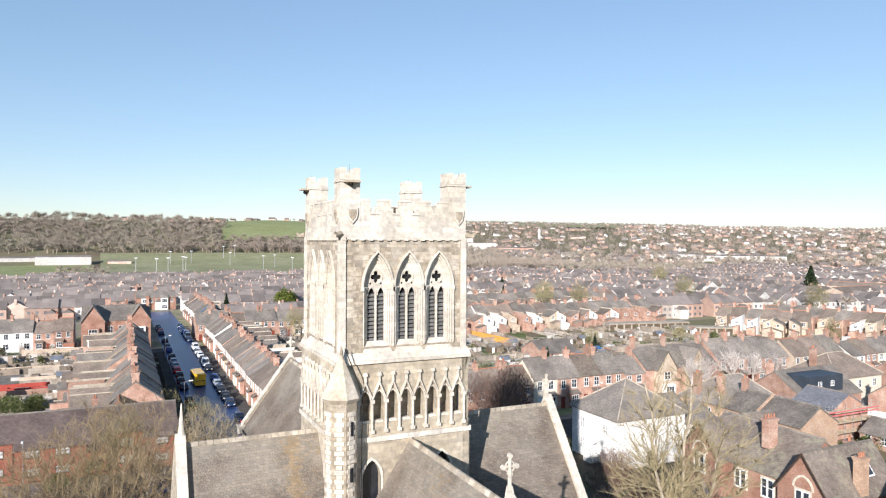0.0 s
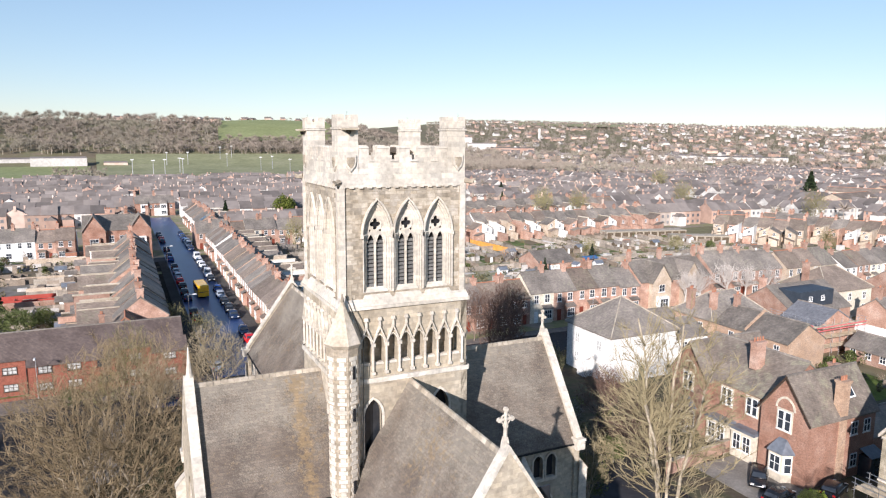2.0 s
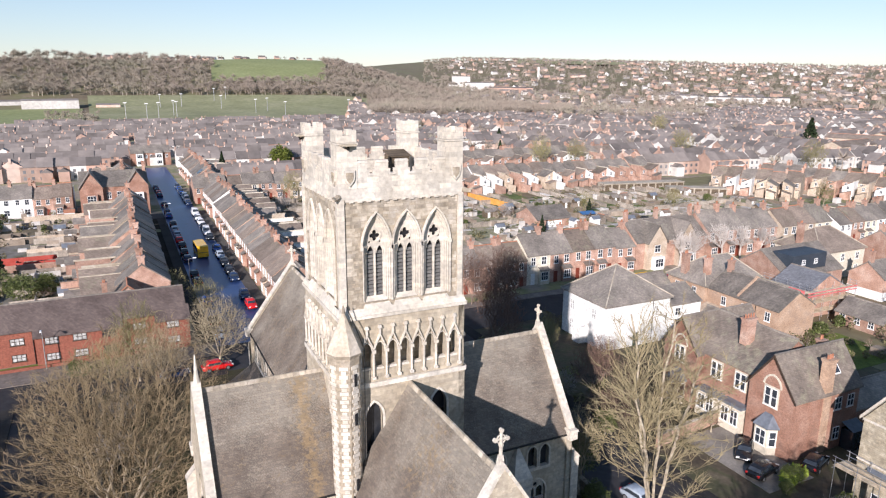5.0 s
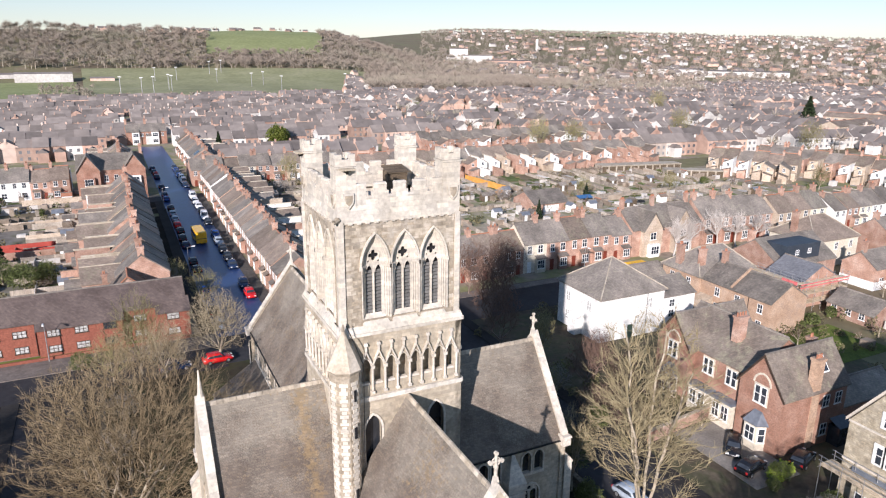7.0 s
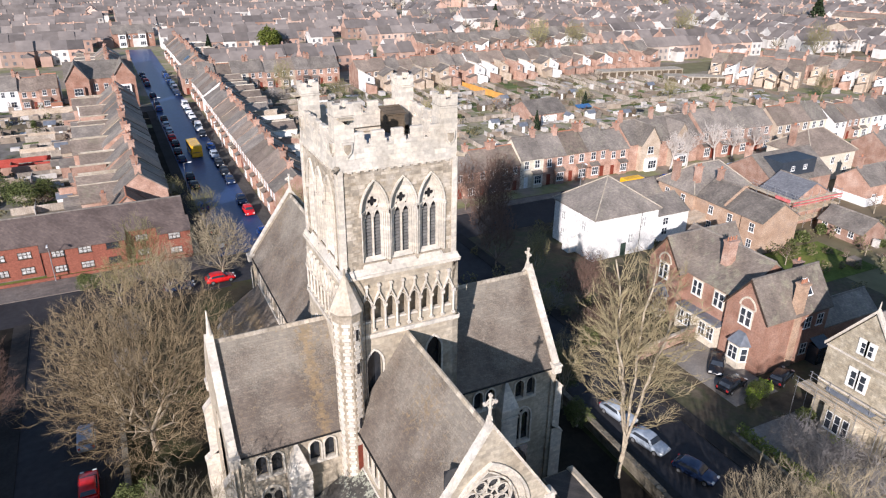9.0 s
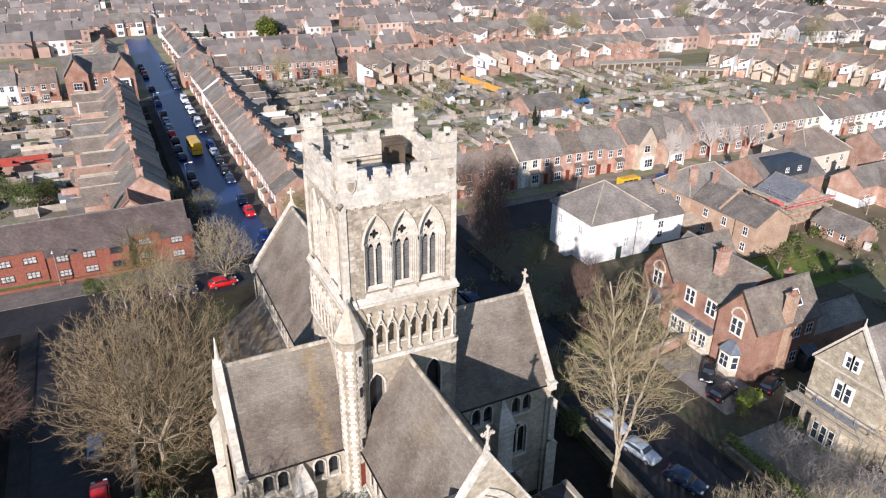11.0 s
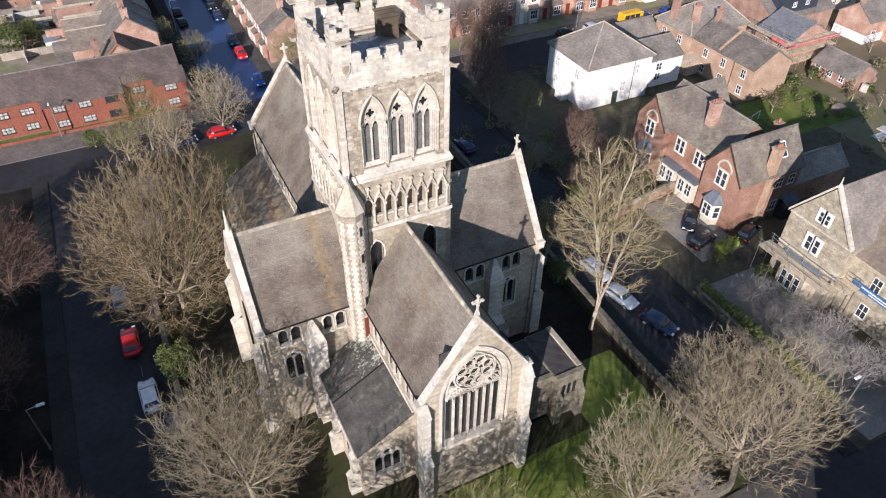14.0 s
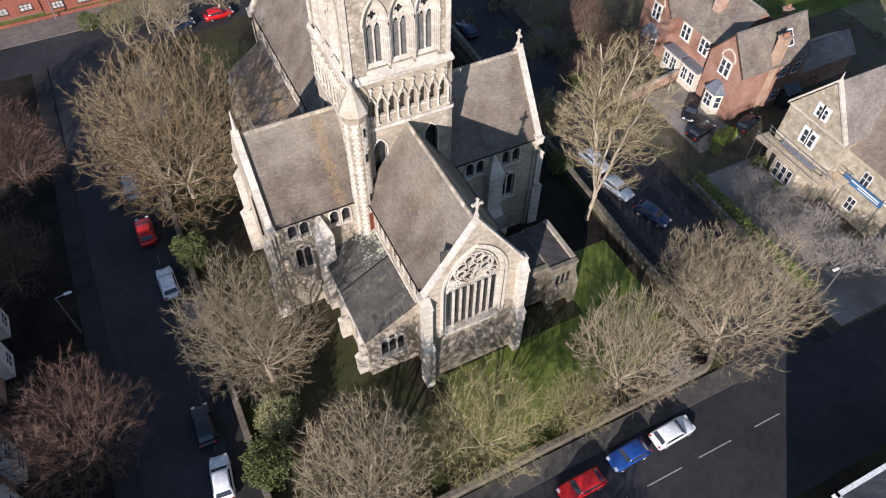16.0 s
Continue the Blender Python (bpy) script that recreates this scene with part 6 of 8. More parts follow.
gr = thing("brick_garage", "brick garage with a grey tiled gable roof", "garage")
gable_body(gr, 86.5, 98, 110, 121, 0.9, 3.6, BRICK, "x", base=-4)
gable_roof(gr, 86.5, 98, 110, 121, 0.9, 3.6, TILE, "x")
part("garage_door", Solid().box(89.5, 94.5, 109.9, 110.0, -1.9, 0.3), PAINT, gr)

# houses beside the side road, in shade; raised and continued unseen to cast it
for x0, x1, y0, y1 in ((-54, -40.5, -3, 9), (-54, -40.5, -19, -6), (-54, -40.5, -36, -22)):
    ho = thing("roadside_house", "shaded brick house with white gables beside the side road", "house", "side road houses")
    gable_body(ho, x0, x1, y0, y1, 7.4, 11.9, BRICK, "x", base=-2.4)
    gable_roof(ho, x0, x1, y0, y1, 7.4, 11.9, TILE, "x")
    for dy in (2.6, 7.5):
        gable_body(ho, x1 - 2, x1 + 1.0, y0 + dy, y0 + dy + 2.6, 3.4, 5.0, WHITE, "x", "gabled_bay", base=-2.4)
        gable_roof(ho, x1 - 3, x1 + 1.0, y0 + dy, y0 + dy + 2.6, 3.4, 5.0, TILE, "x")
        add_window(ho, x1 + 1.02, y0 + dy + 1.3, 1.2, 1.5, 1.3, 90)
        add_window(ho, x1 + 1.02, y0 + dy + 1.3, -1.2, 1.5, 1.3, 90)
    chimney(ho, (x0 + x1) / 2, y0 + 5, 10.8, 13.4, 1.0, 0.8, 3)
co = thing("corner_building", "brick corner building with white eaves by the junction", "building")
part("wall", Solid().box(16.0, 44, -60, -44.3, -2.6, 8.4), BRICK, co)
part("roof", Solid().add([(15.7, -60.2, 8.4), (44.2, -60.2, 8.4), (44.2, -44.0, 8.4), (15.7, -44.0, 8.4), (23, -52.5, 12.2), (40, -52.5, 12.2)], [(0, 1, 5, 4), (1, 2, 5), (2, 3, 4, 5), (3, 0, 4)]), TILE, co)
part("eaves_board", Solid().box(15.6, 44.3, -44.15, -43.8, 8.1, 8.5).box(15.5, 15.9, -60, -43.8, 8.1, 8.5), PAINT, co, "white eaves board")
for x in (21, 25, 29, 33):
    add_window(co, x, -44.28, 3.6, 1.2, 1.7, 180)
    add_window(co, x, -44.28, 0.2, 1.2, 1.7, 180)

# ---- trees ----
BARK = shade("grey_bark", [(0.235, 0.198, 0.148), (0.345, 0.29, 0.218), (0.455, 0.396, 0.296)], 1.5, 0.9, 6.0, 0.3, 12, random_mix=0.12)
TWIG = shade("tan_twigs", [(0.148, 0.108, 0.06), (0.215, 0.162, 0.094), (0.29, 0.226, 0.138)], 0.6, 0.9, 3.0, 0.0, random_mix=0.05)
TWIGP = shade("pale_grey_tan_twigs", [(0.215, 0.175, 0.11), (0.29, 0.24, 0.158), (0.36, 0.305, 0.208)], 0.6, 0.9, 3.0, 0.0, random_mix=0.1)
TWIGA = shade("ash_twigs", [(0.22, 0.178, 0.1), (0.31, 0.26, 0.155)], 0.6, 0.9, 3.0, 0.0)
TWIGG = shade("bluish_grey_twigs", [(0.22, 0.2, 0.185), (0.32, 0.295, 0.275)], 0.6, 0.9, 3.0, 0.0, random_mix=0.1)
BARKR = shade("brown_bark", [(0.16, 0.12, 0.095), (0.25, 0.195, 0.155)], 1.5, 0.9, 6.0, 0.3, 12)
TWIGR = shade("reddish_twigs", [(0.125, 0.08, 0.06), (0.175, 0.11, 0.083)], 0.6, 0.9, 3.0, 0.0, random_mix=0.12)
TWIGY = shade("yellowish_twigs", [(0.209, 0.185, 0.085), (0.3, 0.268, 0.132)], 0.6, 0.9, 3.0, 0.0, random_mix=0.1)
BIRCH = shade("pale_birch_bark", [(0.46, 0.41, 0.37), (0.6, 0.55, 0.5)], 1.5, 0.85, 6.0, 0.2, 12)
LEAF = shade("evergreen_leaves", [(0.06, 0.075, 0.02), (0.10, 0.12, 0.035), (0.17, 0.18, 0.07)], 0.7, 0.7, 4.0, 0.0, island=0.4)
LEAFP = shade("pale_ivy_leaves", [(0.12, 0.12, 0.05), (0.2, 0.2, 0.09), (0.29, 0.285, 0.15)], 0.7, 0.7, 4.0, 0.0, island=0.4)
LEAFB = shade("lime_leaves", [(0.2, 0.26, 0.03), (0.32, 0.4, 0.06)], 0.7, 0.7, 4.0, 0.0, island=0.3)
LEAFH = shade("hedge_leaves", [(0.09, 0.115, 0.02), (0.15, 0.18, 0.04), (0.2, 0.22, 0.06)], 0.7, 0.7, 4.0, 0.0, island=0.35)
LEAFY = shade("yellow_green_leaves", [(0.08, 0.10, 0.015), (0.14, 0.16, 0.025)], 0.7, 0.7, 4.0, 0.0, island=0.3)
LEAFD = shade("dark_conifer_needles", [(0.012, 0.022, 0.01), (0.028, 0.045, 0.016)], 0.7, 0.8, 4.0, 0.0, island=0.3)


def grow(limbs, twigs, rnd, p, d, length, r, level, kids, up, deep, low, fan, first, sub):
    """One branch in three bends, then its children."""
    n = 3 if level < 3 else 2
    if level == deep:
        length, r = length * 0.7, r * 0.8
    pts = [Vector(p)]
    d = Vector(d).normalized()
    for i in range(n):
        j = 0.13 + 0.06 * level
        d = (d + Vector((rnd.uniform(-j, j), rnd.uniform(-j, j), rnd.uniform(-j, j) + up * 0.12))).normalized()
        pts.append(pts[-1] + d * (length / n))
    end = r * (0.55 if level < 3 else 0.5)
    for i in range(n):
        a, b = r + (end - r) * i / n, r + (end - r) * (i + 1) / n
        if level < 2:
            limbs.tube(pts[i], pts[i + 1], a, b, 7 if level == 0 else 5, caps=False)
        elif level < deep:
            twigs.tube(pts[i], pts[i + 1], a, b, 3, caps=False)
    if level >= deep:
        q, e = pts[0], pts[-1]
        u = (e - q).orthogonal().normalized() * r
        v = u.cross((e - q).normalized())
        twigs.add([q + u, q - u * 0.5 + v * 0.87, q - u * 0.5 - v * 0.87, e], [(0, 1, 3), (1, 2, 3), (2, 0, 3)])
        return
    for k in range(kids[level]):
        t = rnd.uniform(0.22, 1.0) if level else rnd.uniform(low, 1.0)
        i = min(n - 1, int(t * n))
        q = pts[i].lerp(pts[i + 1], t * n - i)
        w = rnd.uniform(0, 2 * math.pi)
        side = d.orthogonal().normalized()
        side.rotate(Matrix.Rotation(w, 3, d))
        spread = rnd.uniform(0.45, 1.0) if level else rnd.uniform(*fan)
        nd = d * math.cos(spread) + side * math.sin(spread)
        grow(limbs, twigs, rnd, q, nd, length * (sub if level == 1 else 1.0) * rnd.uniform(0.52, 0.74) if level else length * first * rnd.uniform(0.85, 1.2), r * (0.46 if level else 0.42) * rnd.uniform(0.8, 1.1), level + 1, kids, up, deep, low, fan, first, sub)


def bare_tree(seed, label, trunk, first, radius, kids, up, bark, twig, deep=4, low=0.6, fan=(0.3, 1.25), sub=1.0):
    rnd = random.Random(seed)
    limbs, twigs = Solid(), Solid()
    limbs.tube((0, 0, -0.6), (0, 0, 0.5), radius * 1.5, radius, 8, caps=False)
    grow(limbs, twigs, rnd, (0, 0, 0.3), (0, 0, 1), trunk, radius, 0, kids, up, deep, low, fan, first, sub)
    # limb length follows the trunk's; first scales it
    t = thing("tree", label, "tree", "bare trees")
    a = part("trunk", limbs, bark, t, smooth=True)
    part("crown", twigs, twig, t)
    return t


def crown_tree(seed, label, fork, height, a, b, n, twig_len, bark, twig, pull=0.45, shell=2.3, spikes=3, low=-0.75, tip=0.011, stems=()):
    """A bare tree: points strewn through an uneven crown are joined to the nearest, shortest way back to the fork."""
    rnd = random.Random(seed)
    pts = [Vector((0, 0, 0)), Vector((rnd.uniform(-0.1, 0.1), rnd.uniform(-0.1, 0.1), fork * 0.5)), Vector((rnd.uniform(-0.2, 0.2), rnd.uniform(-0.2, 0.2), fork))]
    strewn = []
    while len(strewn) < n:
        v = Vector((rnd.gauss(0, 1), rnd.gauss(0, 1), rnd.gauss(0, 1))).normalized()
        if v.z < low:
            continue
        q = rnd.random() ** (1 / shell) * (0.86 + 0.3 * noise.noise(v * 1.9 + Vector((seed, 0, 0))) + 0.12 * noise.noise(v * 5 + Vector((0, seed, 0))))
        p = Vector((v.x * a * q, v.y * a * q, height + v.z * b * q))
        if p.z > fork * 0.8:
            strewn.append(p)
    strewn.sort(key=lambda p: (p - pts[2]).length)
    up = [0, 0, 1]
    run = [1e6, 1e6, 0.0]
    ends = []
    for e in stems:
        e, last = Vector(e), 2
        for i in range(1, 10):
            q = pts[2].lerp(e, i / 9) + Vector((rnd.uniform(-1, 1), rnd.uniform(-1, 1), 0)) * (0.22 if i < 9 else 0)
            q.x -= e.x * 0.25 * math.sin(math.pi * i / 9) * 0.5
            up.append(last)
            run.append(run[last] + (q - pts[last]).length * 0.7)
            last = len(pts)
            pts.append(q)
        ends.append(last)
    f0 = len(pts)
    pos = np.zeros((n + f0, 3))
    way = np.zeros(n + f0)
    for i in range(f0):
        pos[i], way[i] = pts[i], run[i]
    for k, p in enumerate(strewn):
        j = k + f0
        d = np.sqrt(((pos[2:j] - np.array(p)) ** 2).sum(1))
        best = int(np.argmin(d + pull * way[2:j])) + 2
        up.append(best)
        pos[j] = p
        way[j] = way[best] + d[best - 2]
    m = len(pos)
    load = [0.0] * m
    for j in ends:
        load[j] = 0.06 ** 2.4
    for j in range(m - 1, 0, -1):
        load[j] = max(load[j], tip ** 2.4)
        load[up[j]] += load[j]
    limbs, twigs = Solid(), Solid()
    P = [Vector(q) for q in pos]
    R = [v ** (1 / 2.4) for v in load]
    limbs.tube((0, 0, -0.6), (0, 0, 0.3), R[1] * 1.5, R[1] * 1.1, 8, caps=False)
    for j in range(1, m):
        i = up[j]
        r1 = R[j]
        r0 = min(R[i], r1 * 1.25)
        d = P[j] - P[i]
        if r1 > 0.055:
            limbs.tube(P[i] - d * 0.04, P[j], r0, r1, 6, caps=False)
        else:
            bend = d.length * 0.1
            mid = P[i].lerp(P[j], 0.5) + Vector((rnd.uniform(-1, 1), rnd.uniform(-1, 1), rnd.uniform(-0.4, 1))) * bend
            if r1 > 0.02:
                twigs.tube(P[i], mid, r0, (r0 + r1) / 2, 3, caps=False)
                twigs.tube(mid, P[j], (r0 + r1) / 2, r1, 3, caps=False)
            else:
                twigs.tube(P[i], P[j], r0, r1, 3, caps=False)
            along = d.normalized()
            for _ in range(spikes):
                o = P[i].lerp(P[j], rnd.uniform(0.3, 1.0))
                e = (along + Vector((rnd.gauss(0, 0.45), rnd.gauss(0, 0.45), rnd.gauss(0.1, 0.4)))).normalized() * twig_len * rnd.uniform(0.5, 1.2)
                u = e.orthogonal().normalized() * tip * 1.1
                v = u.cross(e.normalized())
                twigs.add([o + u, o - u * 0.5 + v * 0.87, o - u * 0.5 - v * 0.87, o + e], [(0, 1, 3), (1, 2, 3), (2, 0, 3)])
    t = thing("tree", label, "tree", "bare trees")
    part("trunk", limbs, bark, t, smooth=True)
    part("crown", twigs, twig, t)
    return t


def leaf_mass(s, rnd, cx, cy, cz, rx, ry, rz, n, size):
    """Small leaf clumps in an uneven shell, with gaps."""
    for _ in range(n):
        v = Vector((rnd.gauss(0, 1), rnd.gauss(0, 1), rnd.gauss(0, 1))).normalized()
        lump = 0.78 + 0.42 * noise.noise(v * 2.3 + Vector((cx, cy, cz)))
        q = rnd.uniform(0.55, 1.0) ** 0.5 * lump
        c = Vector((cx + v.x * rx * q, cy + v.y * ry * q, cz + v.z * rz * q))
        a = Vector((rnd.gauss(0, 1), rnd.gauss(0, 1), rnd.gauss(0, 1))).normalized() * size * rnd.uniform(0.6, 1.3)
        b = a.orthogonal().normalized() * size * rnd.uniform(0.4, 0.8)
        nrm = a.cross(b).normalized() * size * 0.12
        s.add([c - a, c + b + nrm, c + a, c - b + nrm], [(0, 1, 2, 3)])


def bush(seed, label, r, h, material, n=1500, size=0.22, category="bush", cone=False):
    rnd = random.Random(seed)
    s = Solid()
    if cone:
        for k in range(9):
            f = k / 8
            leaf_mass(s, rnd, 0, 0, h * (0.12 + 0.85 * f), r * (1.05 - f), r * (1.05 - f), h * 0.1, n // 9, size)
    else:
        leaf_mass(s, rnd, 0, 0, h * 0.52, r, r, h * 0.52, int(n * 0.6), size)
        for _ in range(4):
            w = rnd.uniform(0, 6.28)
            leaf_mass(s, rnd, r * 0.45 * math.cos(w), r * 0.45 * math.sin(w), h * rnd.uniform(0.4, 0.7), r * 0.55, r * 0.55, h * 0.35, n // 10, size)
    t = thing("bush" if not cone else "conifer", label, category, "evergreens")
    stem = Solid().tube((0, 0, -0.3), (0.05, 0, h * 0.6), 0.12 + 0.02 * h, 0.05, 6)
    for i in range(4):
        w = i * 1.6
        stem.tube((0, 0, h * 0.15), (r * 0.5 * math.cos(w), r * 0.5 * math.sin(w), h * 0.6), 0.06, 0.03, 5)
    part("stem", stem, BARK, t)
    part("leaves", s, material, t)
    return t


def stand(x, y, rz=0, sc=1.0, sz=None, dz=0.0):
    return pose(x, y, gz(x, y) + dz, 0, 0, rz) @ Matrix.Diagonal((sc, sc, sz or sc, 1))


def plant(proto, spots):
    """Each copy stands at (x, y) turned by rz and sized by sc, sz."""
    for i, (x, y, rz, sc, sz) in enumerate(spots):
        m = stand(x, y, rz, sc, sz)
        if i == 0:
            proto.matrix_basis = m
        else:
            copy_thing(proto, Matrix.Identity(4)).matrix_basis = m


great = crown_tree(3, "great broad bare tree with a dense rounded tan crown", 2.2, 9.9, 11.3, 10.3, 4800, 0.95, BARK, TWIG, pull=0.58, shell=2.6, spikes=6, low=-0.97, tip=0.0125)
plant(great, [(-18.6, 15.4, 0, 1.02, 1.02)])
broad = crown_tree(5, "bare lime tree with pale limbs and fine tan twigs", 2.2, 9.2, 7.0, 8.4, 2800, 0.8, BARK, TWIGP, pull=0.66, spikes=5, low=-0.9, tip=0.0112)
plant(broad, [(-17.6, -11.5, 70, 1.0, 1.05), (22.6, -27.0, 210, 1.1, 0.92)])
fan_tree = crown_tree(14, "fan-shaped bare tree with straight pale branches", 1.2, 6.8, 6.2, 6.2, 2200, 0.75, BARK, TWIGP, pull=0.7, spikes=5, tip=0.0112)
plant(fan_tree, [(11.4, -26.6, 0, 1.0, 1.05), (23.4, -22.0, 100, 0.85, 0.9), (-13.6, -26.4, 40, 1.06, 1.1)])
round_tree = crown_tree(8, "round-headed bare tree with fine grey-green twigs", 1.8, 6.2, 6.0, 5.6, 2000, 0.8, BARK, TWIGY, pull=0.62, spikes=6, tip=0.0105)
plant(round_tree, [(-3.2, -26.6, 120, 1.0, 1.05), (-21, -30.5, 200, 0.7, 0.7), (5.5, -27.6, 20, 0.6, 0.6), (-10, -49, 30, 1.0, 0.9), (-21, -49, 80, 1.0, 0.9)])
red_tree = crown_tree(12, "bare tree with dense reddish-brown twigs", 1.8, 6.4, 6.8, 6.0, 2400, 0.9, BARKR, TWIGR, pull=0.7, spikes=6, tip=0.009)
plant(red_tree, [(-33.6, -12.3, 0, 1.0, 1.0), (-35.5, 24, 90, 1.0, 1.05), (-39, 33, 200, 0.8, 0.8), (-38, 10, 140, 0.8, 0.8)])
thicket = crown_tree(17, "small bare garden tree with brown twigs", 1.2, 5.6, 3.6, 4.6, 900, 0.7, BARKR, TWIGR, spikes=4)
plant(thicket, [(34.5, 9.5, 40, 0.8, 0.5), (32.5, 14.0, 130, 0.7, 0.5), (36, 13, 250, 0.8, 0.5), (35, 43, 10, 1.2, 1.3), (38, 48.5, 90, 1.2, 1.3), (43, 54, 200, 1.2, 1.3), (40, 60.5, 280, 1.0, 1.1), (47.5, 61, 320, 1.0, 1.1), (33, 37, 70, 1.0, 1.1), (42, 12.5, 20, 0.7, 0.7), (39.5, 17, 80, 0.8, 0.7), (37, 21, 120, 0.9, 0.8), (41, 24, 10, 0.8, 0.7)])
tall = crown_tree(29, "tall bare ash tree with several straight pale stems", 2.4, 11.8, 5.3, 8.4, 760, 0.95, BARK, TWIGA, pull=0.85, shell=2.2, spikes=8, low=-0.6, tip=0.0145,
                  stems=((-1.0, 2.2, 18.2), (1.2, 0.4, 18.0), (3.0, -0.6, 15.0), (-2.4, -0.4, 13.5)))
plant(tall, [(20.7, -7.6, 0, 1.2, 1.22), (22.0, 3.5, 150, 0.5, 0.5)])
yellow = crown_tree(33, "small bare tree with yellowish twigs", 1.5, 5.2, 3.7, 4.2, 900, 0.7, BARK, TWIGY, pull=0.7, spikes=3)
plant(yellow, [(-16.5, 50.5, 90, 1.1, 1.35), (-20, 49, 180, 0.9, 0.8), (9, 66, 40, 0.9, 0.9), (-5, 74, 100, 0.9, 0.8), (-9.5, 83, 130, 0.85, 0.8), (60, 120, 20, 0.8, 0.8), (72, 135, 200, 0.8, 0.8), (110, 120, 90, 0.8, 0.8), (140, 115, 10, 0.8, 0.8), (190, 100, 50, 1.0, 1.0), (45, 150, 80, 0.9, 0.9), (33, 168, 280, 1.1, 1.2), (150, 205, 10, 1.6, 1.7), (165, 200, 200, 1.5, 1.6), (235, 210, 80, 1.8, 1.8), (250, 150, 60, 1.7, 1.7), (330, 330, 30, 2.0, 2.0), (30, 20, 60, 0.6, 0.6), (36.5, 31.5, 90, 0.6, 0.95)])
tan = crown_tree(34, "round bare tree with tan twigs by the junction", 1.6, 5.8, 5.2, 5.2, 1500, 0.8, BARK, TWIGP, pull=0.62, spikes=5, tip=0.0105)
plant(tan, [(-6.0, 50.5, 0, 1.05, 1.05), (-13.5, 48.0, 130, 0.75, 0.8)])
grey = crown_tree(41, "low spreading bare shrub with grey twigs", 0.3, 1.7, 2.0, 1.7, 500, 0.5, BARK, TWIGG, spikes=4, tip=0.008)
plant(grey, [(39.5, -12.5, 0, 1.3, 1.3), (38.6, -16.5, 80, 1.3, 1.3), (41.2, -16.2, 30, 1.2, 1.3), (39, -20.5, 160, 1.4, 1.3), (42, -20.5, 240, 1.4, 1.4), (40.5, -25, 200, 1.4, 1.4), (43.5, -27, 20, 1.6, 1.6), (-22, -2, 30, 1.0, 1.0), (17, -28, 200, 1.0, 0.9), (33, 22, 20, 1.0, 1.2), (26, 46, 10, 1.2, 1.2), (-19, 38, 60, 1.3, 1.3), (-20, 30, 160, 1.3, 1.1), (28, 160, 30, 1.5, 1.5), (85, 125, 10, 1.5, 1.4), (130, 100, 100, 1.5, 1.4)])
birch = bare_tree(52, "pale bare birch tree before the villas", 3.0, 1, 0.2, (9, 7, 6, 6, 0), 1.5, BIRCH, BIRCH)
plant(birch, [(93, 63.5, 0, 1.1, 1.1), (98, 63.8, 70, 1.0, 1.1), (106, 63.5, 140, 1.1, 1.2), (112, 63.8, 220, 1.0, 1.1), (118, 63.5, 300, 0.9, 1.0)])
pale_ivy = bush(15, "pale khaki-green ivy-covered mound under the tree", 2.5, 5.2, LEAFP, 5200, 0.085)
plant(pale_ivy, [(-18.4, -16.2, 0, 0.95, 0.9)])
ivy = bush(5, "ivy-covered evergreen mound of pale green leaves", 2.4, 5.4, LEAF, 4200, 0.1)
plant(ivy, [(-20.6, 5.0, 60, 0.9, 0.95), (-20.3, -20.5, 120, 1.1, 1.0), (24.0, 6.0, 30, 0.95, 1.0), (21.6, 0.2, 90, 0.7, 0.65), (-34, 95, 10, 1.4, 1.0), (-38, 100, 80, 1.2, 1.0), (-30, 98, 150, 1.1, 0.9), (43.2, -4.4, 30, 0.55, 0.4), (41.0, -5.4, 70, 0.4, 0.3), (32, 12, 30, 0.7, 0.6), (-8, -27, 200, 0.5, 0.4), (-24, 55, 20, 0.8, 0.5), (100, 130, 20, 0.7, 0.5), (160, 120, 70, 0.8, 0.6), (60, 108, 80, 0.7, 0.5), (70, 90, 200, 0.7, 0.5), (125, 90, 300, 0.6, 0.5)])
gold = bush(6, "large rounded yellow-green evergreen among the terraces", 5.6, 11.5, LEAFY, 3000, 0.4)
plant(gold, [(48, 250, 0, 1.0, 1.0)])
cone = bush(7, "dark green conifer with a pointed crown", 3.0, 10, LEAFD, 1800, 0.35, "conifer", True)
plant(cone, [(22, 238, 0, 1.0, 1.0), (-40, 112, 60, 0.8, 0.85), (190, 310, 10, 1.6, 1.1), (330, 212, 100, 2.6, 1.8), (84, 104, 30, 0.5, 0.5), (150, 240, 70, 1.1, 1.0), (110, 118, 20, 0.5, 0.5)])


shrub = bare_tree(61, "small bare garden shrub", 0.8, 1.3, 0.07, (8, 6, 7, 0), 0.6, BARK, TWIGR, deep=3)
sr = random.Random(3)
plant(shrub, [(sr.uniform(60, 172), sr.uniform(84, 156), sr.uniform(0, 360), sr.uniform(0.8, 1.8), sr.uniform(0.8, 1.6)) for _ in range(12)] +
      [(sr.uniform(24, 56), sr.uniform(86, 175), sr.uniform(0, 360), sr.uniform(0.8, 1.8), sr.uniform(0.8, 1.6)) for _ in range(14)] +
      [(sr.uniform(-54, -24), sr.uniform(92, 190), sr.uniform(0, 360), sr.uniform(0.8, 1.6), sr.uniform(0.8, 1.4)) for _ in range(10)] +
      [(sr.uniform(66, 112), sr.uniform(5, 30), sr.uniform(0, 360), sr.uniform(1.0, 2.0), sr.uniform(0.8, 1.6)) for _ in range(10)] +
      [(sr.uniform(36, 45), sr.uniform(6, 28), sr.uniform(0, 360), sr.uniform(0.8, 1.5), sr.uniform(0.8, 1.3)) for _ in range(10)])
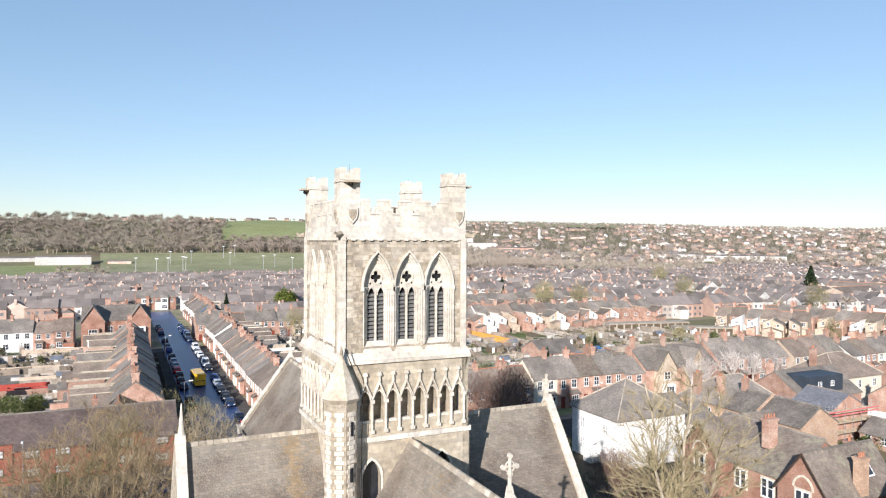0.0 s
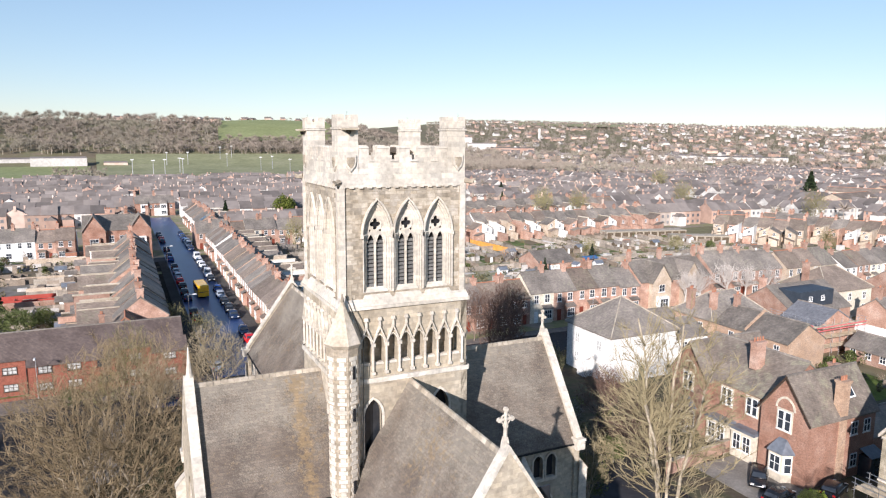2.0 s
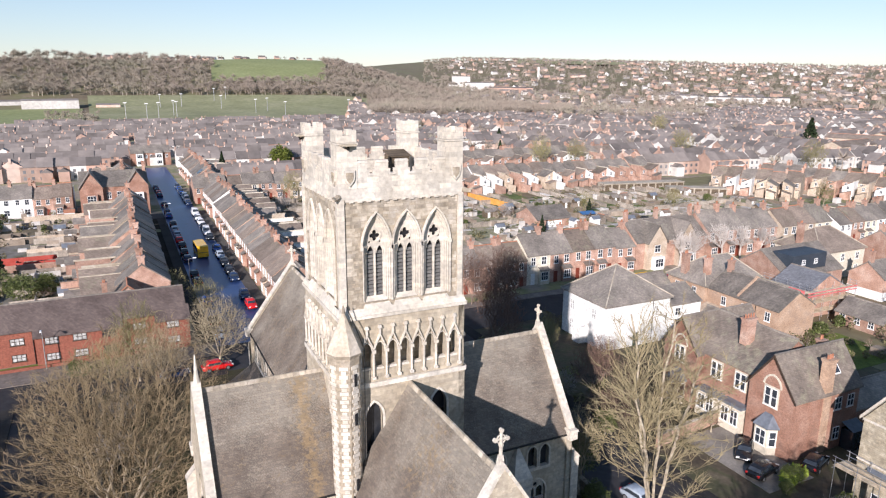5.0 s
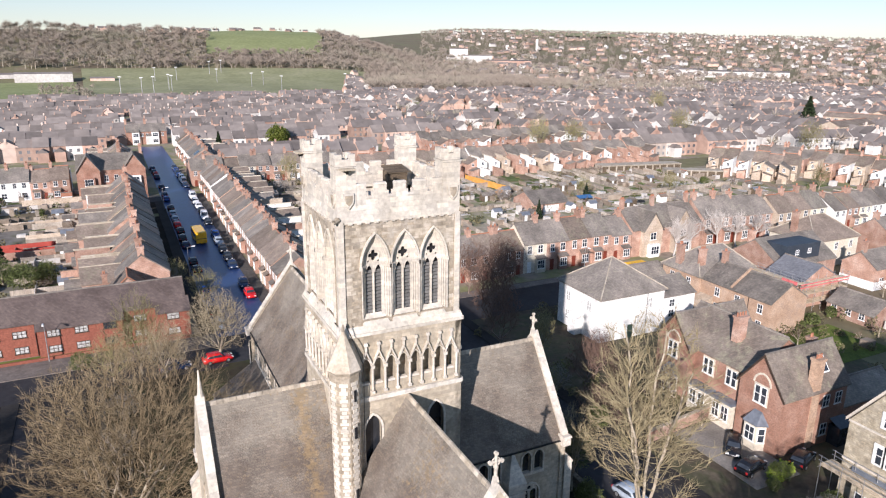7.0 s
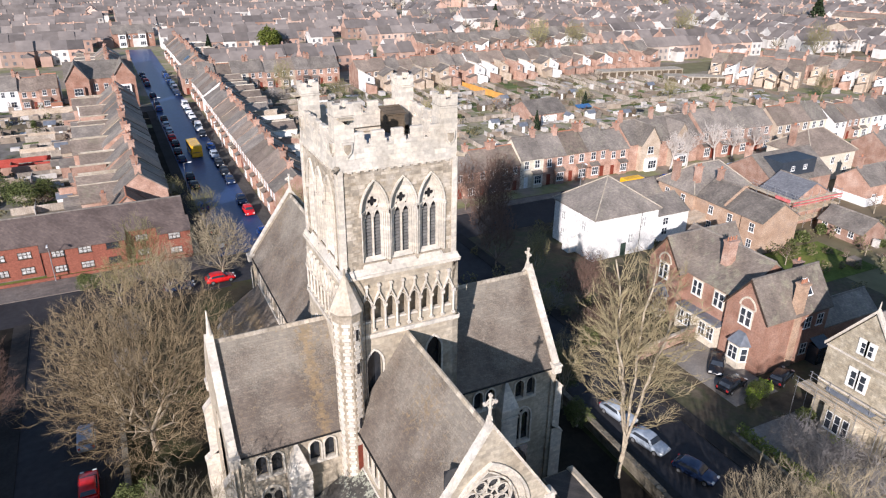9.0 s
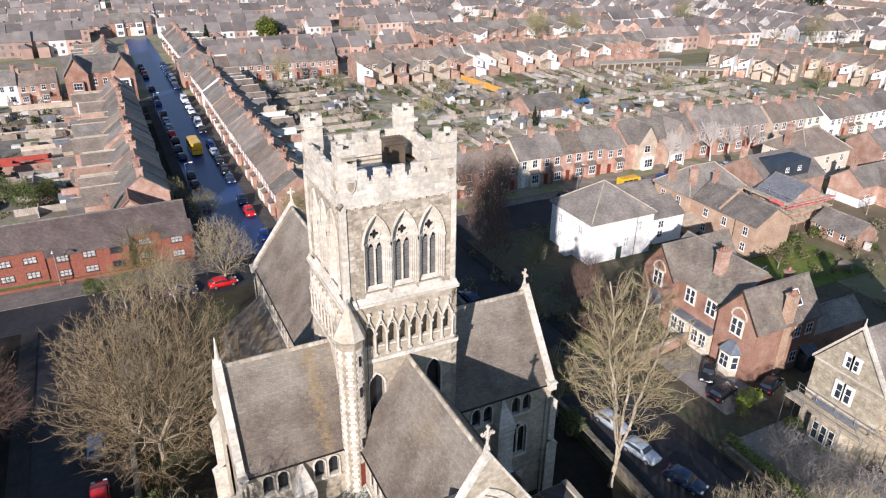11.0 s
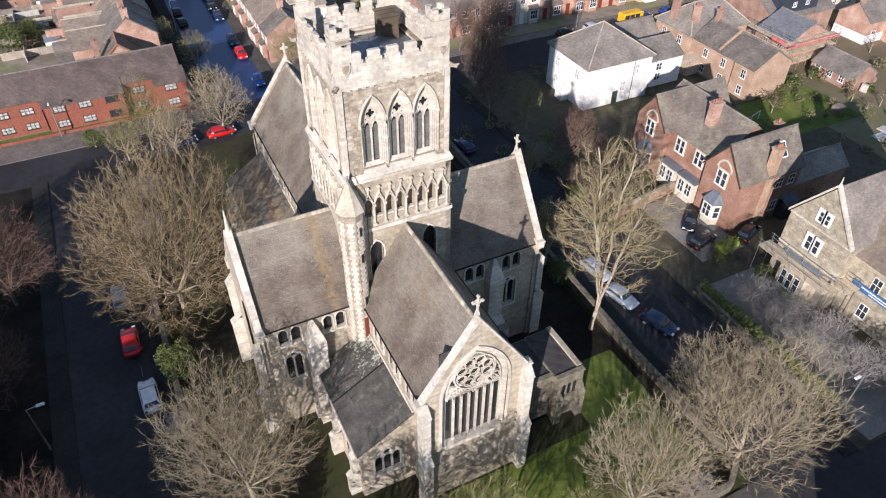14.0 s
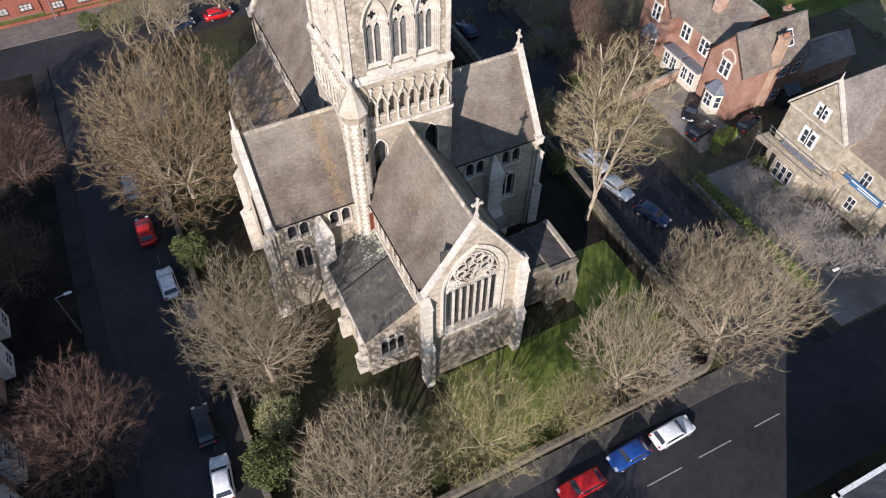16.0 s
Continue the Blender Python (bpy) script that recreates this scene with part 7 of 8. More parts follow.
green = bush(9, "low rounded green garden bush", 1.0, 1.5, LEAF, 420, 0.16)
plant(green, [(sr.uniform(60, 172), sr.uniform(84, 156), sr.uniform(0, 360), sr.uniform(0.7, 1.5), sr.uniform(0.7, 1.5)) for _ in range(14)] +
      [(sr.uniform(24, 56), sr.uniform(86, 175), 0, sr.uniform(0.7, 1.5), sr.uniform(0.7, 1.5)) for _ in range(12)] +
      [(sr.uniform(-54, -24), sr.uniform(92, 190), 0, sr.uniform(0.7, 1.6), sr.uniform(0.7, 1.6)) for _ in range(16)] +
      [(sr.uniform(66, 112), sr.uniform(5, 30), 0, sr.uniform(0.8, 1.8), sr.uniform(0.8, 1.6)) for _ in range(12)])

# ---- boundary walls and hedges ----
DARKST = courses(shade("mossy_wall_stone", [(0.11, 0.095, 0.07), (0.17, 0.15, 0.115), (0.22, 0.195, 0.155)], 0.9, 0.92, 5.0, 0.35, 9), 0.5, 0.2, dark=0.75)
def low_wall(x0, y0, x1, y1, h, t, material, label, name="boundary_wall", category="wall", cap=ASHLAR):
    w = thing(name, label, category, "boundary walls")
    d = Vector((x1 - x0, y1 - y0, 0))
    L = d.length
    m = Matrix.Translation((x0, y0, gz(x0, y0))) @ Matrix.Rotation(math.atan2(d.y, d.x), 4, "Z")
    part("wall", Solid().box(0, L, -t / 2, t / 2, -0.5, h, m), material, w)
    if cap:
        n = max(1, int(L / 0.9))
        s = Solid()
        for i in range(n):
            s.box(i * L / n + 0.01, (i + 1) * L / n - 0.01, -t / 2 - 0.07, t / 2 + 0.07, h, h + 0.13, m, 0.03)
        part("coping", s, cap, w)
    return w


low_wall(-21.3, -29.1, 20.2, -28.9, 1.1, 0.4, DARKST, "weathered stone churchyard wall with a coping", cap=DARKST)
low_wall(20.2, -28.9, 22.6, -27.2, 1.1, 0.4, DARKST, "curved end of the weathered churchyard wall", cap=DARKST)
low_wall(22.6, -27.2, 22.3, -12.0, 1.1, 0.4, DARKST, "mossy stone churchyard wall with a coping", cap=DARKST)
low_wall(-21.3, -29.1, -21.4, 46, 1.1, 0.45, DARKST, "shaded stone churchyard wall with a coping", cap=DARKST)
low_wall(22.3, -12.0, 22.9, 6.5, 1.2, 0.5, DARKST, "mossy stone churchyard wall with a coping", cap=DARKST)
low_wall(22.9, 8.0, 23.4, 46, 1.2, 0.5, DARKST, "mossy stone churchyard wall with a coping", cap=DARKST)
low_wall(13.3, -12.2, 16.6, -11.6, 0.7, 0.35, DARKST, "low stone cross wall with a coping", cap=DARKST)
low_wall(34.6, -27, 34.9, -8.2, 0.9, 0.35, DARKST, "low stone garden wall with a coping", cap=DARKST)
low_wall(35.5, 7.2, 46.2, 8.6, 1.5, 0.3, BRICK, "brick garden wall", cap=BLOCK)
low_wall(-60, 60.9, -9, 60.9, 0.5, 0.25, BRICKM, "low red brick wall before the flats", cap=None)
hd = thing("hedge", "clipped green hedge along the garden wall", "hedge")
s = Solid()
rnd = random.Random(2)
for i in range(24):
    leaf_mass(s, rnd, 35.9 + rnd.uniform(-0.1, 0.1), -26.5 + i * 0.78, G + 0.75, 1.05, 0.8, 1.15, 230, 0.13)
part("leaves", s, LEAFH, hd)
part("stem", Solid().box(35.7, 36.1, -26.6, -8.4, G - 0.1, G + 0.7), TIMBER, hd)


lime = bush(19, "bright lime-green rounded garden shrub by the parked cars", 1.2, 1.6, LEAFB, 900, 0.11)
plant(lime, [(42.9, -4.2, 0, 1.0, 1.0), (44.6, -3.9, 60, 0.9, 1.0), (43.9, -13.4, 20, 0.5, 0.7)])
dim = bush(20, "dark green shrub under the scaffolding", 1.2, 1.8, LEAF, 800, 0.12)
plant(dim, [(44.2, -9.6, 0, 1.0, 1.0), (44.2, -14.4, 60, 0.9, 0.9)])
ban = thing("blue_banner", "long blue banner with pale bars on the scaffolding", "banner", at=Matrix.Translation((47.3, -20.4, 2.5)))
part("sheet", Solid().box(-0.03, 0.03, -2.6, 2.6, 0.0, 0.9), BLUE, ban)
part("pale_bar", Solid().box(-0.05, -0.03, -2.2, 1.6, 0.5, 0.66), PAINT, ban)
part("pale_bar", Solid().box(-0.05, -0.03, -2.2, 0.6, 0.22, 0.34), PAINT, ban)
for y in (-2.5, 2.5):
    part("post", Solid().tube((0.05, y, -4.3), (0.05, y, 1.2), 0.035, 0.035, 6), STEEL, ban)

# ---- vehicles ----
RUBBER = shade("tyre_rubber", [(0.015, 0.015, 0.015), (0.025, 0.025, 0.025)], 2.0, 0.9, 8.0, 0.0)
LAMP = shade("lamp_glass", [(0.6, 0.6, 0.58), (0.75, 0.75, 0.72)], 2.0, 0.15, 8.0, 0.0)
TAIL = shade("tail_lamp", [(0.4, 0.02, 0.02), (0.5, 0.03, 0.03)], 2.0, 0.2, 8.0, 0.0)


def paint(name, c):
    return shade(name, [c, tuple(min(1, v * 1.1) for v in c)], 0.5, 0.22, 2.0, 0.0, spec=0.6)


def loft(rings):
    s = Solid()
    n = len(rings[0])
    for r in rings:
        s.v += [tuple(p) for p in r]
    for i in range(len(rings) - 1):
        for j in range(n):
            a, b = i * n + j, i * n + (j + 1) % n
            s.f.append((a, b, b + n, a + n))
    s.f.append(tuple(range(n - 1, -1, -1)))
    k = (len(rings) - 1) * n
    s.f.append(tuple(range(k, k + n)))
    return s


TYRES = []


def wheel_mesh():
    if not TYRES:
        s = Solid().tube((0, -0.11, 0), (0, 0.1, 0), 0.31, 0.31, 14)
        k = len(s.f)
        s.tube((0, -0.125, 0), (0, -0.1, 0), 0.19, 0.2, 10)
        me = s.mesh("wheel")
        me.materials.append(RUBBER)
        me.materials.append(STEEL)
        for q in range(k, len(s.f)):
            me.polygons[q].material_index = 1
        TYRES.append(me)
    return TYRES[0]


def car(label, material, L=4.25, W=1.78, H=1.46, van=False):
    """A car along x, nose to +x, standing on z=0."""
    c = thing("car", label, "car", "parked cars")
    hw = W / 2
    rings = []
    belt = 0.92 if not van else 1.05
    for x, w, zb, zt in ((-L / 2, 0.84, 0.42, 0.72), (-L / 2 + 0.12, 0.95, 0.28, belt - 0.04), (-L / 2 + 0.7, 1.0, 0.22, belt + 0.02), (0.0, 1.0, 0.2, belt), (L / 2 - 1.25, 1.0, 0.2, belt - 0.02), (L / 2 - 0.5, 0.97, 0.22, belt - 0.16), (L / 2 - 0.1, 0.88, 0.3, belt - 0.28), (L / 2, 0.74, 0.42, 0.55)):
        w *= hw
        rings.append([(x, -w * 0.9, zb), (x, w * 0.9, zb), (x, w, (zb + zt) / 2), (x, w * 0.96, zt - 0.05), (x, w * 0.85, zt), (x, -w * 0.85, zt), (x, -w * 0.96, zt - 0.05), (x, -w, (zb + zt) / 2)])
    part("body", loft(rings), material, c, smooth=True)
    xa, xb, xc, xd = (-L / 2 + 0.22, -L / 2 + 0.72, 0.3, L / 2 - 1.2) if not van else (-L / 2 + 0.06, -L / 2 + 0.2, 0.95, L / 2 - 1.0)
    low = belt - 0.03
    prof = [(xa, low), (xb - 0.12, H - 0.2), (xb + 0.1, H - 0.05), ((xb + xc) / 2, H), (xc - 0.1, H - 0.03), (xc + 0.14, H - 0.14), (xd, low)]
    wide = lambda z: hw * (0.9 - 0.16 * (z - low) / (H - low))
    rings = []
    for k in (-1.0, -0.86, 0.0, 0.86, 1.0):
        rings.append([(x, wide(z) * k, z - (0.05 * abs(k) ** 6 if z > low else 0)) for x, z in prof])
    part("cabin", loft(rings), material, c, smooth=True)

    def pane(name, f0, f1, g0, g1, out):
        """A window between two profile points, narrowed, just proud of the cabin."""
        (x0, z0), (x1, z1) = f0, f1
        pa = [(x0, -wide(z0) * g0, z0), (x0, wide(z0) * g0, z0), (x1, wide(z1) * g1, z1), (x1, -wide(z1) * g1, z1)]
        s_ = Solid().add(pa + [(p[0] + out[0], p[1] + out[1], p[2] + out[2]) for p in pa], [(4, 5, 6, 7), (3, 2, 1, 0), (0, 1, 5, 4), (1, 2, 6, 5), (2, 3, 7, 6), (3, 0, 4, 7)])
        part(name, s_, PANE, c, "dark tinted car glass")

    pane("windscreen", (xd - 0.06, low + 0.05), (xc + 0.17, H - 0.16), 0.9, 0.84, (0.02, 0, 0.025))
    pane("rear_window", (xa + 0.1, low + 0.1), (xb - 0.1, H - 0.19), 0.86, 0.82, (-0.02, 0, 0.02))
    for sg in (-1, 1):
        y0_, y1_ = sg * (wide(low + 0.06) + 0.012), sg * (wide(H - 0.2) + 0.004)
        x_ = -0.1 if van else xa + 0.35
        pa = [(x_, y0_, low + 0.06), (xd - 0.35, y0_, low + 0.06), (xc + 0.0, y1_, H - 0.2), (x_ + 0.3, y1_, H - 0.2)]
        part("side_window", Solid().add(pa + [(p[0], p[1] - sg * 0.03, p[2]) for p in pa], [(0, 1, 2, 3), (7, 6, 5, 4), (0, 4, 5, 1), (2, 6, 7, 3)]), PANE, c)
    for sx in (-L * 0.3, L * 0.31):
        for sg in (-1, 1):
            part("wheel", wheel_mesh(), RUBBER, c).matrix_basis = pose(sx, sg * (hw - 0.1), 0.31, 0, 0, 0 if sg < 0 else 180)
    for sg in (-1, 1):
        part("headlight", Solid().box(L / 2 - 0.24, L / 2 - 0.02, sg * hw * 0.62 - 0.17, sg * hw * 0.62 + 0.17, 0.52, 0.68), LAMP, c)
        part("tail_light", Solid().box(-L / 2 - 0.0, -L / 2 + 0.1, sg * hw * 0.72 - 0.12, sg * hw * 0.72 + 0.12, 0.6, 0.85), TAIL, c)
    return c


CARS = {"white": car("white parked hatchback car at the kerb", paint("white_car_paint", (0.75, 0.76, 0.77))),
        "silver": car("silver-blue parked car at the kerb", paint("silver_car_paint", (0.33, 0.38, 0.44))),
        "red": car("bright red parked car at the kerb", paint("red_car_paint", (0.55, 0.015, 0.015))),
        "blue": car("bright blue parked small car at the kerb", paint("blue_car_paint", (0.012, 0.055, 0.23)), L=3.9),
        "black": car("black parked car on the yard", paint("black_car_paint", (0.012, 0.013, 0.016))),
        "navy": car("dark blue parked car at the kerb", paint("navy_car_paint", (0.015, 0.03, 0.075))),
        "van": car("white parked van at the kerb", paint("white_van_paint", (0.7, 0.71, 0.72)), L=4.9, W=1.9, H=2.0, van=True)}
SEEN = set()


def park(kind, x, y, rz):
    m = pose(x, y, gz(x, y) + 0.06, 0, 0, rz)
    if kind in SEEN:
        copy_thing(CARS[kind], m)
    else:
        SEEN.add(kind)
        CARS[kind].matrix_basis = m


park("red", 3.0, -33.2, 181)
park("blue", 8.3, -32.7, 182)
park("white", 13.1, -32.7, 2)
park("white", -24.0, 3.8, 92)
park("red", -24.7, 12.0, 90)
park("silver", -24.8, 19.6, 90)
park("white", -24.4, -19.0, 84)
park("black", -24.6, -13.5, 88)
park("silver", 26.4, -5.4, -78)
park("silver", 26.6, -0.4, -82)
park("navy", 27.6, -10.6, -70)
park("navy", 26.2, -17.6, -75)
park("black", 43.2, 1.8, 218)
park("black", 41.8, -1.8, 12)
park("black", 48.2, -3.2, 18)
park("white", 42.5, -35.0, 100)
park("red", -6.4, 50.2, 4)
park("navy", -12.2, 50.0, 2)
park("silver", 24.9, 20.5, 88)
park("navy", 25.2, 30.5, 92)
cr = random.Random(4)
names = ["white", "silver", "black", "navy", "red", "blue", "van"]
wts = (1, 3, 5, 5, 1, 2, 1)
for i in range(26):
    y = 64 + i * 6.1
    if cr.random() < 0.82:
        park(cr.choices(names, wts)[0], -4.1 + cr.uniform(-0.12, 0.12), y + cr.uniform(-0.5, 0.5), 90 + cr.uniform(-3, 3))
    if cr.random() < 0.85:
        park(cr.choices(names, wts)[0], 3.1 + cr.uniform(-0.12, 0.12), y + cr.uniform(-0.5, 0.5), 270 + cr.uniform(-3, 3))
for i in range(17):
    x = 62 + i * 6.3
    if cr.random() < 0.7:
        park(cr.choices(names, wts)[0], x, 58.0, 0)
    if cr.random() < 0.35:
        park(cr.choices(names, wts)[0], x, 52.2, 180)

# yellow bus in the street and a yellow van in the cross street
YEL = paint("yellow_bus_paint", (0.72, 0.40, 0.02))


def boxy(name, label, x, y, rz, L, W, H):
    b = thing(name, label, name, at=pose(x, y, gz(x, y) + 0.06, 0, 0, rz))
    rings = []
    for px, k, zt in ((-L / 2, 0.93, H - 0.15), (-L / 2 + 0.15, 1, H), (L / 2 - 0.5, 1, H), (L / 2 - 0.1, 0.97, H - 0.2), (L / 2, 0.92, H * 0.5)):
        w = W / 2 * k
        rings.append([(px, -w, 0.3), (px, w, 0.3), (px, w, zt - 0.12), (px, w * 0.9, zt), (px, -w * 0.9, zt), (px, -w, zt - 0.12)])
    part("body", loft(rings), YEL, b)
    n = max(2, int(L / 1.5))
    for sg in (-1, 1):
        for i in range(n):
            a = -L / 2 + 0.4 + i * (L - 1.2) / n
            part("side_window", Solid().box(a, a + (L - 1.2) / n - 0.12, sg * W / 2 - 0.015, sg * W / 2 + 0.02, H * 0.5, H * 0.84), PANE, b)
        for px in (-L * 0.3, L * 0.32):
            part("wheel", Solid().tube((px, sg * (W / 2 - 0.28), 0.45), (px, sg * (W / 2 + 0.01), 0.45), 0.45, 0.45, 14), RUBBER, b)
    part("windscreen", Solid().add([(L / 2 - 0.06, -W * 0.43, H * 0.45), (L / 2 - 0.06, W * 0.43, H * 0.45), (L / 2 - 0.12, W * 0.42, H * 0.88), (L / 2 - 0.12, -W * 0.42, H * 0.88)], [(0, 1, 2, 3)]).box(L / 2 - 0.02, L / 2 + 0.01, -W * 0.43, W * 0.43, H * 0.45, H * 0.5), PANE, b)
    return b


boxy("bus", "yellow single-decker bus in the street", -0.7, 117, -88, 7.6, 2.4, 2.8)
boxy("van", "yellow panel van parked in the cross street", 77.5, 58.0, 0, 5.0, 1.9, 2.1)


# ---- street lamps ----
def street_lamp(x, y, rz, h=6.0):
    l = thing("street_lamp", "grey steel street lamp on the pavement", "street lamp", "street lamps", at=pose(x, y, gz(x, y), 0, 0, rz))
    part("pole", Solid().tube((0, 0, 0), (0, 0, h), 0.09, 0.05, 8), STEEL, l)
    part("arm", Solid().tube((0, 0, h), (0.9, 0, h + 0.15), 0.04, 0.04, 6), STEEL, l)
    part("lamp_head", Solid().box(0.8, 1.5, -0.13, 0.13, h + 0.08, h + 0.24, None, 0.03), PAINT, l)


for a in ((-33.2, 2.0, 0), (-28.3, 60.2, -90), (36.2, -27.6, 180), (-5.6, 92, 0), (6.0, 120, 180), (-5.6, 150, 0), (66, 60.2, -90), (-32.2, -20, 0)):
    street_lamp(*a)


# ---- gardens: fences, sheds, sheets ----
def fence(x0, y0, x1, y1, h=1.45, material=FENCE, label="weathered timber garden fence"):
    f = thing("garden_fence", label, "fence", "garden fences")
    d = Vector((x1 - x0, y1 - y0, 0))
    L, n = d.length, max(1, round(d.length / 7.5))
    ang = math.atan2(d.y, d.x)
    for i in range(n):
        x, y = x0 + d.x * i / n, y0 + d.y * i / n
        m = Matrix.Translation((x, y, gz(x, y))) @ Matrix.Rotation(ang, 4, "Z")
        part("fence_panel", Solid().box(0.05, L / n - 0.05, -0.025, 0.025, 0.02, h, m), material, f)
        part("post", Solid().box(-0.05, 0.05, -0.05, 0.05, -0.3, h + 0.1, m), material, f)


def shed(x, y, rz, w, d, h, wall, roofm, label):
    s = thing("garden_shed", label, "shed", "garden sheds", at=pose(x, y, gz(x, y), 0, 0, rz))
    gable_body(s, 0, w, 0, d, h, h + 0.7, wall, "x", base=-0.3)
    gable_roof(s, 0, w, 0, d, h, h + 0.7, roofm, "x", 0.12)
    part("door", Solid().box(w * 0.3, w * 0.3 + 0.8, -0.04, 0.01, 0, min(1.9, h)), PAINT, s)


gr_ = random.Random(11)
for i in range(22):
    x = 62 + i * 5
    if gr_.random() < 0.72:
        fence(x + gr_.uniform(-0.5, 0.5), 82, x, 108 + gr_.uniform(-12, 8), gr_.uniform(1.0, 1.6))
    if gr_.random() < 0.72:
        fence(x + 1, 124 + gr_.uniform(-6, 12), x + 1 + gr_.uniform(-0.5, 0.5), 157, gr_.uniform(1.0, 1.6))
    if gr_.random() < 0.6:
        shed(x + 1.2, 106 + gr_.uniform(-4, 4), gr_.choice((0, 90)), 2.4, 1.8, 1.9, gr_.choice((TIMBER, FENCE, PAINT)), gr_.choice((TILE, LEAD, TILEB)), "small timber garden shed")
    if gr_.random() < 0.55:
        shed(x + 2.2, 130 + gr_.uniform(-4, 4), gr_.choice((0, 90)), 2.6, 2.0, 1.9, gr_.choice((TIMBER, FENCE, PAINT)), gr_.choice((TILE, LEAD, TILEB)), "small timber garden shed")
fence(60, 117, 172, 117)
for i in range(12):
    y = 92 + i * 7
    fence(-36, y, -24, y)
    fence(24, y, 44, y)
    if gr_.random() < 0.7:
        shed(-34 + gr_.uniform(0, 6), y + 1.0, 0, 2.6, 2.2, 1.9, gr_.choice((TIMBER, FENCE, WHITE)), gr_.choice((TILE, LEAD, POT)), "small garden shed in a terrace yard")
    if gr_.random() < 0.6:
        shed(36 + gr_.uniform(0, 5), y + 1.2, 0, 2.6, 2.2, 1.9, gr_.choice((TIMBER, FENCE, WHITE)), gr_.choice((TILE, LEAD, TILEB)), "small garden shed in a terrace yard")
for y in (118, 122.5):
    fence(-52, y, -30, y, 1.8, REDF, "bright red painted fence")
fence(80, 128, 93, 133, 1.9, ORANGE, "new orange timber fence")
fence(89, 156, 93, 133, 1.9, ORANGE, "new orange timber fence")
for i in range(6):
    low_wall(-46 + gr_.uniform(0, 10), 104 + i * 13, -25, 104 + i * 13, 1.6, 0.25, gr_.choice((TIMBER, BUFF, DARKST, BRICK)), "brick yard wall behind the terrace", cap=None)
strip("lawn_gardens", 60, 172, 84, 162, 0.03, shade("garden_turf", [(0.225, 0.19, 0.13), (0.34, 0.29, 0.225), (0.21, 0.205, 0.11), (0.45, 0.395, 0.33)], 0.18, 0.95, 0.9, 0.3, 8), "patchy back garden lawns and beds", "lawn")
strip("lawn_yards", -56, -22, 92, 190, 0.03, shade("yard_ground", [(0.12, 0.104, 0.084), (0.2, 0.18, 0.16), (0.112, 0.108, 0.056)], 0.2, 0.95, 0.9, 0.3, 8), "paved and grassy back yards", "yard")
strip("lawn_between", 23, 58, 84, 178, 0.03, bpy.data.materials["garden_turf"], "patchy back gardens", "lawn")


def lock_up(x, y, rz):
    """A flat-roofed garage with an up-and-over door."""
    g = thing("lock_up_garage", "low rendered lock-up garage with a pale flat roof", "garage", "lock-up garages", at=pose(x, y, gz(x, y), 0, 0, rz))
    part("wall", Solid().box(0, 2.8, 0, 5.4, -0.5, 2.25), BLOCK, g)
    part("roof", Solid().prism([(-0.1, 2.25), (2.9, 2.25), (2.9, 2.45), (-0.1, 2.45)], -0.2, 5.5), BLOCK, g)
    part("garage_door", Solid().box(0.25, 2.55, -0.05, 0.02, 0.0, 2.05), TIMBER, g)
    return g


for i in range(11):
    lock_up(141.5 + 2.9 * i, 150.5 - 0.55 * i, -11)
for i in range(7):
    lock_up(158.5 + 2.6 * i, 136.0 - 1.25 * i, -25.7)
tarp = thing("garden_shelter", "blue sheet-covered garden shelter", "shelter", at=pose(104, 113, gz(104, 113)))
part("sheet", Solid().add([(0, 0, 1.8), (5, 0, 1.8), (5, 2, 2.4), (0, 2, 2.4), (5, 4, 1.8), (0, 4, 1.8)], [(0, 1, 2, 3), (3, 2, 4, 5)]), BLUE, tarp)
for x, y in ((0.1, 0.1), (4.9, 0.1), (0.1, 3.9), (4.9, 3.9)):
    part("post", Solid().box(x - 0.05, x + 0.05, y - 0.05, y + 0.05, 0, 1.8), FENCE, tarp)
tr = thing("trampoline", "round black netted trampoline on a lawn", "trampoline", at=pose(122, 108, gz(122, 108)))
part("mat", Solid().tube((0, 0, 0.7), (0, 0, 0.78), 1.6, 1.6, 18), RUBBER, tr)
for i in range(6):
    w = i * math.pi / 3
    part("pole", Solid().tube((1.6 * math.cos(w), 1.6 * math.sin(w), 0), (1.6 * math.cos(w), 1.6 * math.sin(w), 2.3), 0.03, 0.03, 5), IRON, tr)

